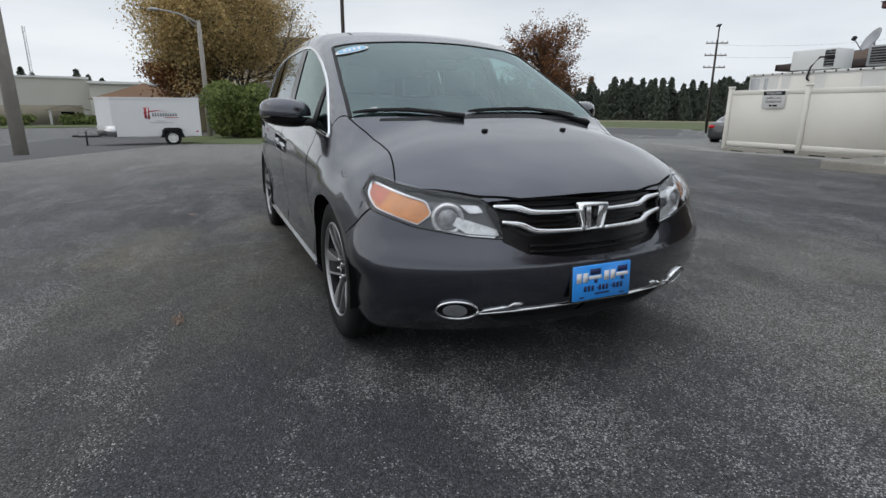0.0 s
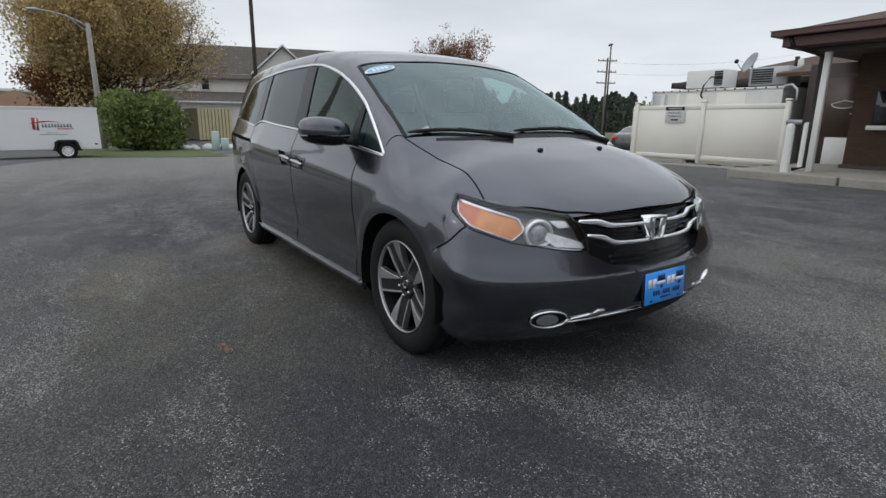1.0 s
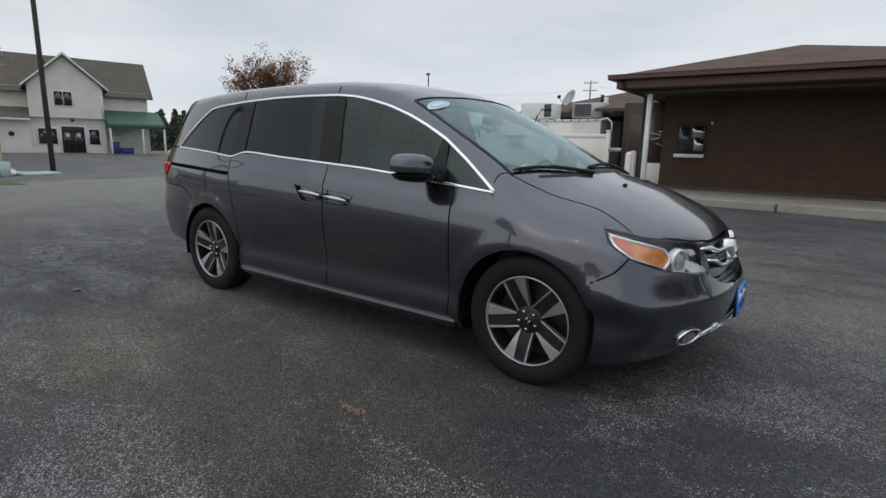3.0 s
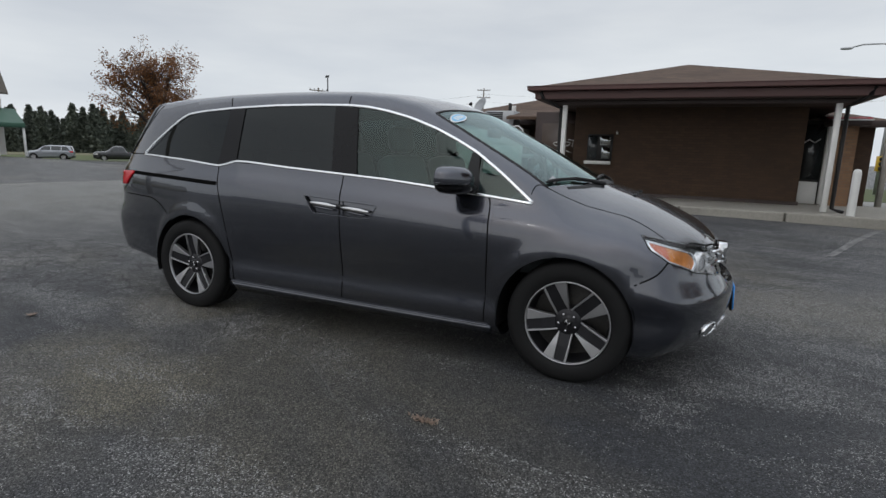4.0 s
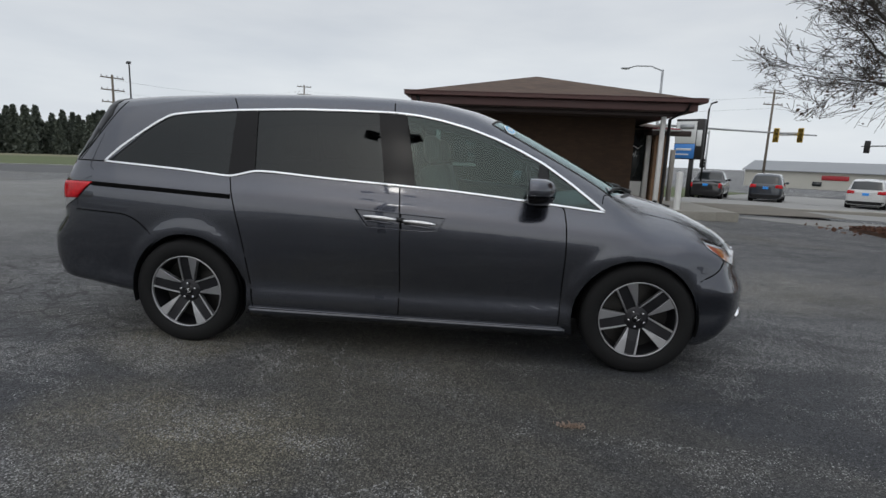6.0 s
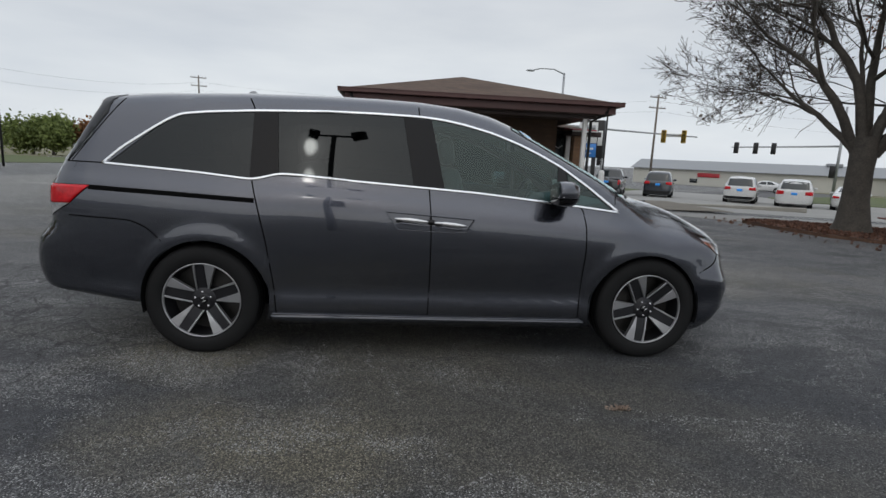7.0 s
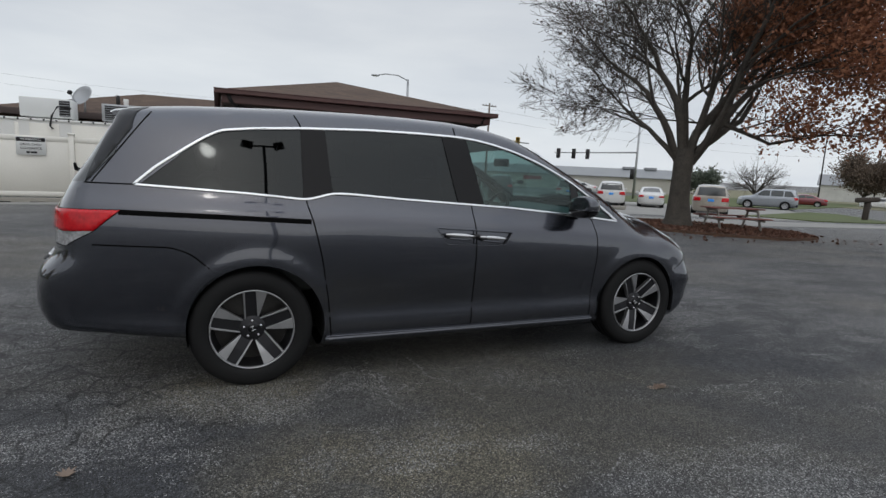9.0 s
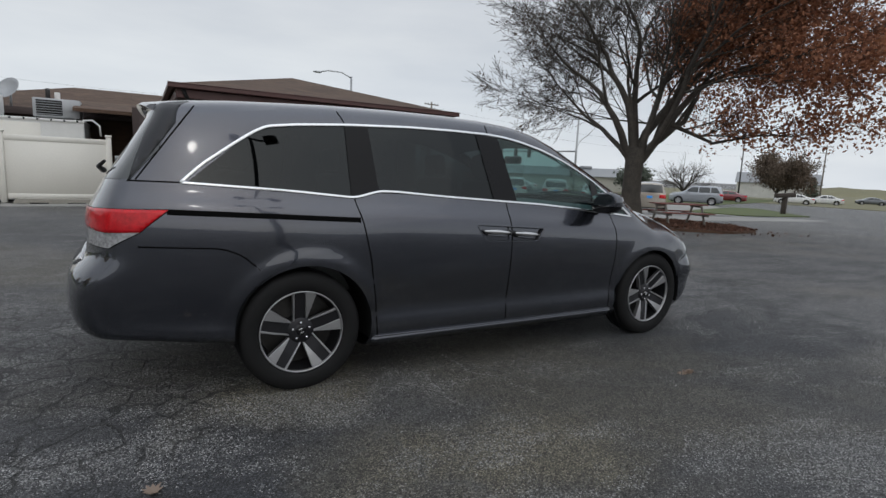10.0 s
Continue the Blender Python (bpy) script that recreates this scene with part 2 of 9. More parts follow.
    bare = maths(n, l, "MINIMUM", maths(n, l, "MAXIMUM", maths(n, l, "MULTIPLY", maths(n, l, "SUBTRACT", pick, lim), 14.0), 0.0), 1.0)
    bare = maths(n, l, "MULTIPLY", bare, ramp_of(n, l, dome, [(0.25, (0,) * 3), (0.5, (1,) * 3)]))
    stone = ramp_of(n, l, tone, [(0.0, (0.09, 0.09, 0.09)), (0.5, (0.24, 0.239, 0.233)), (1.0, (0.62, 0.615, 0.60))])
    col = mixed(n, l, maths(n, l, "MULTIPLY", bare, 0.9), col, stone)
    lim2 = maths(n, l, "SUBTRACT", 0.985, maths(n, l, "MULTIPLY", worn, 0.10))
    big = maths(n, l, "MINIMUM", maths(n, l, "MAXIMUM", maths(n, l, "MULTIPLY", maths(n, l, "SUBTRACT", pick2, lim2), 30.0), 0.0), 1.0)
    big = maths(n, l, "MULTIPLY", big, ramp_of(n, l, dome2, [(0.45, (0,) * 3), (0.65, (1,) * 3)]))
    col = mixed(n, l, maths(n, l, "MULTIPLY", big, 0.75), col, (0.30, 0.298, 0.288))
    # long cracks with crumbled edges, and a net of small ones behind the van
    core, edge = cracks_of(n, l, co, 2.2, 1.5, 0.006, 5)
    some = ramp_of(n, l, noise_of(n, l, co, 0.55, 3), [(0.46, (0,) * 3), (0.52, (1.0,) * 3)])
    net, _ = cracks_of(n, l, co, 0.24, 0.15, 0.0065, 4)
    far = n.new("ShaderNodeVectorMath")
    far.operation = "DISTANCE"
    l.new(co, far.inputs[0])
    far.inputs[1].default_value = (-4.0, -0.2, 0.0)
    spots = ramp_of(n, l, maths(n, l, "ADD", maths(n, l, "MULTIPLY", far.outputs["Value"], 0.11), maths(n, l, "MULTIPLY", blot, 0.6)), [(0.47, (0.85,) * 3), (0.57, (0,) * 3)])
    crumb = maths(n, l, "MULTIPLY", maths(n, l, "MULTIPLY", edge, some), ramp_of(n, l, pick, [(0.55, (0,) * 3), (0.65, (1,) * 3)]))
    col = mixed(n, l, maths(n, l, "MULTIPLY", crumb, 0.6), col, (0.27, 0.267, 0.257))
    line = maths(n, l, "MAXIMUM", maths(n, l, "MULTIPLY", maths(n, l, "MULTIPLY", core, some), 0.5), maths(n, l, "MULTIPLY", net, spots))
    col = mixed(n, l, line, col, (0.010, 0.010, 0.010))
    l.new(col, b.inputs["Base Color"])
    l.new(ramp_of(n, l, blot, [(0.3, (0.48,) * 3), (0.7, (0.76,) * 3)]), b.inputs["Roughness"])
    h = maths(n, l, "ADD", maths(n, l, "MULTIPLY", dome, 0.5), maths(n, l, "MULTIPLY", maths(n, l, "ADD", tone, dome2), 0.35))
    h = maths(n, l, "SUBTRACT", h, maths(n, l, "MULTIPLY", line, 1.5))
    b.inputs["Specular IOR Level"].default_value = 0.52
    bumped(n, l, b, h, 1.0, 0.012)
    return m


def worn_line(name):
    """Old line paint: flaked down to the asphalt in many places."""
    m, n, l, b = nodes_of(name)
    co = n.new("ShaderNodeTexCoord").outputs["Object"]
    flake = ramp_of(n, l, noise_of(n, l, co, 14, 6, 0.75), [(0.46, (0,) * 3), (0.58, (1,) * 3)])
    l.new(mixed(n, l, flake, (0.085, 0.085, 0.086), (0.27, 0.268, 0.26)), b.inputs["Base Color"])
    b.inputs["Roughness"].default_value = 0.85
    return m


def brick(name, a, b_, mortar, width=0.203, height=0.068):
    m, n, l, b = nodes_of(name)
    co = n.new("ShaderNodeTexCoord").outputs["Object"]
    sp = n.new("ShaderNodeSeparateXYZ")
    l.new(co, sp.inputs[0])
    ad = n.new("ShaderNodeMath")
    l.new(sp.outputs[0], ad.inputs[0])
    l.new(sp.outputs[1], ad.inputs[1])
    cb = n.new("ShaderNodeCombineXYZ")
    l.new(ad.outputs[0], cb.inputs[0])
    l.new(sp.outputs[2], cb.inputs[1])
    t = n.new("ShaderNodeTexBrick")
    t.inputs["Scale"].default_value = 1.0
    t.inputs["Brick Width"].default_value, t.inputs["Row Height"].default_value = width, height
    t.inputs["Mortar Size"].default_value, t.inputs["Mortar Smooth"].default_value = 0.005, 0.2
    t.inputs["Color1"].default_value, t.inputs["Color2"].default_value, t.inputs["Mortar"].default_value = (*a, 1), (*b_, 1), (*mortar, 1)
    l.new(cb.outputs[0], t.inputs["Vector"])
    big = noise_of(n, l, co, 1.2, 5)
    col = mixed(n, l, 0.6, t.outputs["Color"], ramp_of(n, l, big, [(0.3, (0.7, 0.7, 0.7)), (0.7, (1.25, 1.2, 1.15))]), "MULTIPLY")
    l.new(col, b.inputs["Base Color"])
    b.inputs["Roughness"].default_value = 0.85
    inv = n.new("ShaderNodeMath")
    inv.operation = "SUBTRACT"
    inv.inputs[0].default_value = 1.0
    l.new(t.outputs["Fac"], inv.inputs[1])
    bumped(n, l, b, inv.outputs[0], 0.6, 0.006)
    return m


def shingle(name, a, c):
    m, n, l, b = nodes_of(name)
    co = n.new("ShaderNodeTexCoord").outputs["Object"]
    sp = n.new("ShaderNodeSeparateXYZ")
    l.new(co, sp.inputs[0])
    ad = n.new("ShaderNodeMath")
    l.new(sp.outputs[0], ad.inputs[0])
    l.new(sp.outputs[1], ad.inputs[1])
    cb = n.new("ShaderNodeCombineXYZ")
    l.new(ad.outputs[0], cb.inputs[0])
    l.new(sp.outputs[2], cb.inputs[1])
    t = n.new("ShaderNodeTexBrick")
    t.inputs["Scale"].default_value = 1.0
    t.inputs["Brick Width"].default_value, t.inputs["Row Height"].default_value = 0.3, 0.045
    t.inputs["Mortar Size"].default_value = 0.004
    t.inputs["Color1"].default_value, t.inputs["Color2"].default_value = (*a, 1), (*c, 1)
    t.inputs["Mortar"].default_value = (*[v * 0.5 for v in a], 1)
    l.new(cb.outputs[0], t.inputs["Vector"])
    col = mixed(n, l, 0.5, t.outputs["Color"], ramp_of(n, l, noise_of(n, l, co, 0.9, 5), [(0.3, (0.75,) * 3), (0.7, (1.2,) * 3)]), "MULTIPLY")
    l.new(col, b.inputs["Base Color"])
    b.inputs["Roughness"].default_value = 0.9
    bumped(n, l, b, noise_of(n, l, co, 60), 0.4, 0.006)
    return m


def siding(name, base, pitch=0.11):
    """Lapped boards: a shadow line and a slope at each board."""
    m, n, l, b = nodes_of(name)
    co = n.new("ShaderNodeTexCoord").outputs["Object"]
    sp = n.new("ShaderNodeSeparateXYZ")
    l.new(co, sp.inputs[0])
    fr = n.new("ShaderNodeMath")
    fr.operation = "PINGPONG"
    l.new(sp.outputs[2], fr.inputs[0])
    fr.inputs[1].default_value = pitch
    big = noise_of(n, l, co, 0.8, 5)
    col = ramp_of(n, l, big, [(0.3, tuple(c * 0.88 for c in base)), (0.7, tuple(c * 1.06 for c in base))])
    l.new(col, b.inputs["Base Color"])
    b.inputs["Roughness"].default_value = 0.6
    bumped(n, l, b, fr.outputs[0], 0.5, 0.12)
    return m


M = {}
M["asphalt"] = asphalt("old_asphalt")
M["paint"] = paint("dark_grey_metallic_paint", (0.056, 0.061, 0.077), 0.88, 0.24)
M["paint_deep"] = surface("deep_grey_fin", (0.020, 0.021, 0.025), 0.3, var=0.1, bump=0.0, spec=0.35)
M["black_gloss"] = surface("black_gloss_plastic", (0.010, 0.010, 0.011), 0.16, var=0.1, bump=0.0, spec=0.28)
M["pillar"] = surface("gloss_black_pillar", (0.006, 0.006, 0.007), 0.08, var=0.1, bump=0.0, spec=0.2)
M["black"] = surface("black_matt_plastic", (0.013, 0.013, 0.014), 0.55, var=0.25, fine=120, bump=0.2, spec=0.3)
M["well"] = surface("black_arch_liner", (0.006, 0.006, 0.006), 0.9, var=0.3, bump=0.2, spec=0.1)
M["gap"] = surface("dark_gap", (0.004, 0.004, 0.004), 0.9, var=0.1, bump=0.0, spec=0.05)
M["chrome"] = plain("chrome", (0.78, 0.79, 0.80), 0.10, 1.0)
M["satin"] = plain("satin_chrome", (0.60, 0.60, 0.61), 0.26, 1.0)
M["rubber"] = surface("tyre_rubber", (0.0095, 0.0095, 0.0098), 0.7, var=0.3, coarse=8, fine=150, bump=0.3, spec=0.22)
M["alloy"] = surface("machined_alloy", (0.44, 0.44, 0.45), 0.36, 0.85, var=0.06, fine=200, bump=0.03)
M["alloy_dark"] = surface("grey_alloy", (0.022, 0.022, 0.025), 0.38, 0.5, var=0.15, bump=0.05)
M["iron"] = surface("brake_iron", (0.05, 0.048, 0.046), 0.5, 0.7, var=0.3)
M["glass_dark"] = glass("privacy_glass", (0.030, 0.034, 0.035), ior=1.48, gloss=(0.92, 0.98, 1.0))
M["glass_side"] = glass("green_side_glass", (0.29, 0.41, 0.395), ior=1.62, gloss=(0.86, 1.0, 0.96))
M["glass_front"] = glass("windscreen_glass", (0.62, 0.78, 0.77), ior=2.2, gloss=(0.82, 1.0, 1.0))
M["glass_clear"] = glass("clear_lens", (0.93, 0.94, 0.95))
M["amber"] = surface("amber_reflector", (0.62, 0.24, 0.07), 0.2, 0.2, var=0.4, coarse=22, fine=90, bump=0.3, coat=0.8)
M["amber_deep"] = surface("deep_amber_reflector", (0.52, 0.13, 0.06), 0.2, 0.2, var=0.35, coarse=30, fine=90, bump=0.3, coat=0.8)
M["red_lens"] = surface("red_lens", (0.50, 0.006, 0.012), 0.2, var=0.35, coarse=14, fine=60, bump=0.15, coat=0.25, spec=0.3)
M["lamp_clear"] = surface("clear_grey_lens", (0.34, 0.34, 0.35), 0.16, 0.2, var=0.6, coarse=24, fine=60, bump=0.5, coat=1.0)
M["lamp_inner"] = surface("lamp_reflector", (0.84, 0.85, 0.86), 0.2, 0.6, var=0.3, coarse=35, fine=70, bump=0.6)
M["lamp_dark"] = surface("dark_lamp_bowl", (0.14, 0.145, 0.15), 0.25, 0.3, var=0.2, bump=0.1)
M["lamp_grey"] = surface("lamp_bezel", (0.26, 0.27, 0.28), 0.35, 0.4, var=0.2, bump=0.1)
M["blue_plate"] = surface("blue_plate", (0.03, 0.31, 0.88), 0.35, var=0.05, bump=0.0, coat=0.3)
M["ink"] = plain("dark_blue_ink", (0.01, 0.02, 0.10), 0.5)
M["white_ink"] = plain("white_ink", (0.8, 0.8, 0.8), 0.5)
M["light_blue"] = plain("light_blue_sticker", (0.22, 0.55, 0.80), 0.45)
M["seat"] = surface("grey_seat_leather", (0.11, 0.115, 0.115), 0.55, var=0.15, fine=80, bump=0.2)
M["trim_in"] = surface("dark_cabin_trim", (0.05, 0.052, 0.054), 0.7, var=0.15, bump=0.1)
M["dash"] = surface("dashboard", (0.10, 0.115, 0.12), 0.7, var=0.15, bump=0.1)
M["grass"] = surface("autumn_grass", (0.075, 0.095, 0.028), 0.9, var=0.4, coarse=0.4, fine=9, bump=0.6)
M["field"] = surface("dry_field", (0.16, 0.15, 0.085), 0.95, var=0.3, coarse=0.03, fine=0.8, bump=0.3)
M["concrete"] = surface("worn_concrete", (0.30, 0.285, 0.25), 0.85, var=0.22, coarse=1.2, fine=30, bump=0.35)
M["pale_concrete"] = surface("pale_concrete", (0.26, 0.255, 0.24), 0.9, var=0.18, coarse=0.5, fine=14, bump=0.3)
M["street"] = surface("street_asphalt", (0.085, 0.085, 0.086), 0.9, var=0.2, coarse=0.25, fine=12, bump=0.3)
M["earth"] = surface("dry_earth", (0.16, 0.142, 0.115), 0.95, var=0.3, coarse=1.5, fine=22, bump=0.6)
M["brown_film"] = surface("brown_window_film", (0.075, 0.052, 0.040), 0.35, var=0.15, bump=0.0)
M["mulch"] = surface("bark_and_fallen_leaves", (0.10, 0.055, 0.035), 0.95, var=0.5, coarse=2.0, fine=22, bump=0.9)
M["brick_brown"] = brick("brown_brick", (0.056, 0.033, 0.020), (0.072, 0.042, 0.025), (0.044, 0.029, 0.020))
M["brick_tan"] = brick("tan_brick", (0.26, 0.15, 0.09), (0.32, 0.19, 0.11), (0.2, 0.16, 0.12))
M["roof_brown"] = shingle("brown_shingles", (0.076, 0.046, 0.031), (0.118, 0.074, 0.050))
M["roof_grey"] = shingle("grey_brown_shingles", (0.105, 0.092, 0.078), (0.140, 0.125, 0.105))
M["fascia"] = surface("maroon_brown_fascia", (0.090, 0.040, 0.036), 0.5, var=0.15, bump=0.1)
M["fascia_dark"] = surface("dark_brown_board", (0.045, 0.030, 0.027), 0.6, var=0.2, bump=0.1)
M["soffit"] = surface("brown_soffit", (0.055, 0.036, 0.030), 0.7, var=0.2, bump=0.1)
M["white_paint"] = surface("white_paint", (0.72, 0.72, 0.70), 0.55, var=0.08, coarse=3, bump=0.1)
M["vinyl"] = surface("cream_vinyl", (0.74, 0.72, 0.66), 0.45, var=0.05, coarse=0.8, fine=25, bump=0.05)
M["siding"] = siding("grey_beige_siding", (0.72, 0.70, 0.66))
M["siding_pale"] = siding("pale_siding", (0.55, 0.55, 0.52), 0.2)
M["green_roof"] = surface("green_canopy", (0.035, 0.10, 0.065), 0.5, var=0.15, bump=0.1)
M["tan_metal"] = surface("tan_ribbed_metal", (0.46, 0.41, 0.25), 0.5, var=0.12, bump=0.1)
M["tan_dark"] = surface("olive_tan_boards", (0.20, 0.17, 0.10), 0.7, var=0.2, bump=0.2)
M["warehouse"] = surface("cream_metal_wall", (0.50, 0.49, 0.44), 0.5, var=0.06, coarse=0.3, bump=0.05)
M["warehouse_roof"] = surface("grey_metal_roof", (0.24, 0.25, 0.26), 0.5, 0.2, var=0.08, coarse=0.2, bump=0.05)
M["tan_brick"] = surface("tan_brick_wall", (0.31, 0.28, 0.21), 0.85, var=0.15, coarse=0.6, bump=0.2)
M["ochre_shingle"] = surface("brown_shingles", (0.165, 0.092, 0.048), 0.85, var=0.25, coarse=0.5, bump=0.3)
M["galv"] = surface("galvanised_steel", (0.36, 0.37, 0.38), 0.45, 0.6, var=0.15, bump=0.1)
M["pole_wood"] = surface("weathered_pole", (0.16, 0.135, 0.11), 0.9, var=0.3, coarse=2, fine=50, bump=0.5)
M["pole_dark"] = surface("creosoted_pole", (0.055, 0.045, 0.038), 0.9, var=0.3, bump=0.5)
M["black_metal"] = surface("dark_bronze_metal", (0.025, 0.024, 0.024), 0.5, 0.4, var=0.2)
M["signal_yellow"] = surface("signal_yellow", (0.55, 0.35, 0.03), 0.5, var=0.1, bump=0.0)
M["window_dark"] = surface("dark_window", (0.025, 0.03, 0.032), 0.08, var=0.2, bump=0.0, coat=0.6)
M["bark"] = surface("grey_brown_bark", (0.062, 0.054, 0.045), 0.95, var=0.5, coarse=5, fine=26, bump=1.0)
M["twig"] = surface("dark_twigs", (0.060, 0.047, 0.042), 0.95, var=0.3, bump=0.2)
M["picnic_red"] = surface("faded_red_boards", (0.24, 0.10, 0.085), 0.8, var=0.3, coarse=3, fine=40, bump=0.3)
M["wood_grey"] = surface("grey_timber", (0.30, 0.28, 0.25), 0.85, var=0.25, coarse=3, fine=40, bump=0.3)
M["red"] = surface("red_panel", (0.42, 0.03, 0.04), 0.45, var=0.1, bump=0.0)
M["blue"] = surface("blue_panel", (0.04, 0.20, 0.55), 0.4, var=0.08, bump=0.0)
M["navy"] = surface("dark_blue_plastic", (0.02, 0.04, 0.22), 0.5, var=0.1, bump=0.0)
M["sign_white"] = surface("sign_white", (0.66, 0.67, 0.66), 0.45, var=0.05, bump=0.0)
M["trailer_white"] = surface("white_trailer_skin", (0.74, 0.745, 0.75), 0.35, var=0.04, coarse=0.8, bump=0.02)
M["aqua"] = surface("pale_aqua_metal", (0.42, 0.52, 0.50), 0.5, var=0.12, bump=0.05)
M["window_mirror"] = plain("reflecting_window", (0.45, 0.47, 0.47), 0.06, 1.0)
M["rope"] = surface("white_debris", (0.6, 0.6, 0.57), 0.9, var=0.2, fine=20, bump=0.8)


def leaves_of(name, a, c, rough=0.75):
    m, n, l, b = nodes_of(name)
    g = n.new("ShaderNodeNewGeometry")
    l.new(ramp_of(n, l, g.outputs["Random Per Island"], [(0.0, a), (1.0, c)]), b.inputs["Base Color"])
    b.inputs["Roughness"].default_value = rough
    tl, mx = n.new("ShaderNodeBsdfTranslucent"), n.new("ShaderNodeMixShader")
    mx.inputs[0].default_value = 0.35
    l.new(b.inputs["Base Color"].links[0].from_socket, tl.inputs["Color"])
    l.new(b.outputs[0], mx.inputs[1])
    l.new(tl.outputs[0], mx.inputs[2])
    l.new(mx.outputs[0], n["Material Output"].inputs["Surface"])
    return m


M["leaf_red"] = leaves_of("red_brown_leaves", (0.17, 0.066, 0.036), (0.38, 0.165, 0.085))
M["leaf_dark"] = leaves_of("withered_dark_leaves", (0.05, 0.036, 0.028), (0.13, 0.085, 0.058))
M["leaf_brown"] = leaves_of("dull_brown_leaves", (0.085, 0.066, 0.050), (0.21, 0.155, 0.115))
M["leaf_gold"] = leaves_of("yellowing_leaves", (0.30, 0.23, 0.10), (0.62, 0.46, 0.21))
M["leaf_green"] = leaves_of("green_shrub_leaves", (0.080, 0.110, 0.030), (0.24, 0.29, 0.090))
M["leaf_rust"] = leaves_of("rust_leaves", (0.13, 0.055, 0.022), (0.30, 0.14, 0.05))
# needle colour is lifted paler to stand for haze over the far trees
M["needle"] = leaves_of("hazed_conifer_needles", (0.065, 0.082, 0.066), (0.17, 0.19, 0.15))
M["crumb"] = leaves_of("pale_asphalt_crumbs", (0.14, 0.14, 0.137), (0.44, 0.436, 0.425))
M["leaf_pale"] = leaves_of("pale_dry_leaf", (0.27, 0.205, 0.16), (0.38, 0.29, 0.23))
M["leaf_fallen"] = leaves_of("fallen_leaves", (0.085, 0.040, 0.027), (0.20, 0.105, 0.07))



# ---- mesh tools ----
def part(name, bm, material, parent=None, label="", smooth=True, kind=""):
    """Links a bmesh as one mesh object under a thing or a part."""
    me = bpy.data.meshes.new(name)
    bm.normal_update()
    bm.to_mesh(me)
    bm.free()
    for p in me.polygons:
        p.use_smooth = smooth
    for mt in material if isinstance(material, (list, tuple)) else [material]:
        me.materials.append(mt)
    ob = new(name, me)
    if parent is not None:
        ob.parent = parent
    if label or kind:
        tagged(ob, label, kind=kind)
    return ob


def thing(name, label, category, at=None, group="", kind=""):
    """An Empty at a thing's base, to which its parts are fixed."""
    ob = new(name)
    ob.empty_display_size = 0.2
    if at is not None:
        ob.matrix_basis = at if isinstance(at, Matrix) else Matrix.Translation(at)
    return tagged(ob, label, category, group, kind)


def add_box(bm, lo, hi, bevel=0.0, m=None, segs=1):
    c = [(lo[i] + hi[i]) / 2 for i in range(3)]
    s = [abs(hi[i] - lo[i]) for i in range(3)]
    mm = Matrix.Translation(c) @ Matrix.Diagonal((*s, 1))
    r = bmesh.ops.create_cube(bm, size=1, matrix=(m @ mm) if m else mm)
    if bevel:
        es = list({e for v in r["verts"] for e in v.link_edges})
        bmesh.ops.bevel(bm, geom=es, offset=min(bevel, min(s) * 0.45), segments=segs, affect="EDGES", profile=0.5)
    return bm


def box(lo, hi, bevel=0.0, m=None, segs=1):
    return add_box(bmesh.new(), lo, hi, bevel, m, segs)


def add_tube(bm, pts, radii, n=8, caps=True):
    """A round bar along a line of points."""
    pts = [Vector(p) for p in pts]
    if isinstance(radii, (int, float)):
        radii = [radii] * len(pts)
    rings = []
    for i, p in enumerate(pts):
        t = (pts[min(i + 1, len(pts) - 1)] - pts[max(i - 1, 0)]).normalized()
        a = t.cross(Vector((0, 0, 1)) if abs(t.z) < 0.9 else Vector((1, 0, 0))).normalized()
        b = t.cross(a)
        rings.append([bm.verts.new(p + radii[i] * (math.cos(k) * a + math.sin(k) * b)) for k in (math.tau * j / n for j in range(n))])
    for r, s in zip(rings, rings[1:]):
        for j in range(n):
            bm.faces.new((r[j], r[(j + 1) % n], s[(j + 1) % n], s[j]))
    if caps:
        bm.faces.new(list(reversed(rings[0])))
        bm.faces.new(rings[-1])
    return bm


def tube(pts, radii, n=8):
    bm = add_tube(bmesh.new(), pts, radii, n)
    bmesh.ops.recalc_face_normals(bm, faces=bm.faces)
    return bm


def lathe(profile, n=48, axis="y", center=(0, 0, 0), closed=False):
    """Turns a line of (radius, along) round an axis."""
    bm = bmesh.new()
    rings = []
    for r, h in profile:
        ring = []
        for k in range(n):
            a = math.tau * k / n
            u, v = r * math.cos(a), r * math.sin(a)
            p = {"y": (u, h, v), "z": (u, v, h), "x": (h, u, v)}[axis]
            ring.append(bm.verts.new(Vector(p) + Vector(center)))
        rings.append(ring)
    pairs = list(zip(rings, rings[1:])) + ([(rings[-1], rings[0])] if closed else [])
    for r, s in pairs:
        for k in range(n):
            bm.faces.new((r[k], r[(k + 1) % n], s[(k + 1) % n], s[k]))
    bmesh.ops.remove_doubles(bm, verts=bm.verts, dist=1e-5)
    bmesh.ops.recalc_face_normals(bm, faces=bm.faces)
    return bm


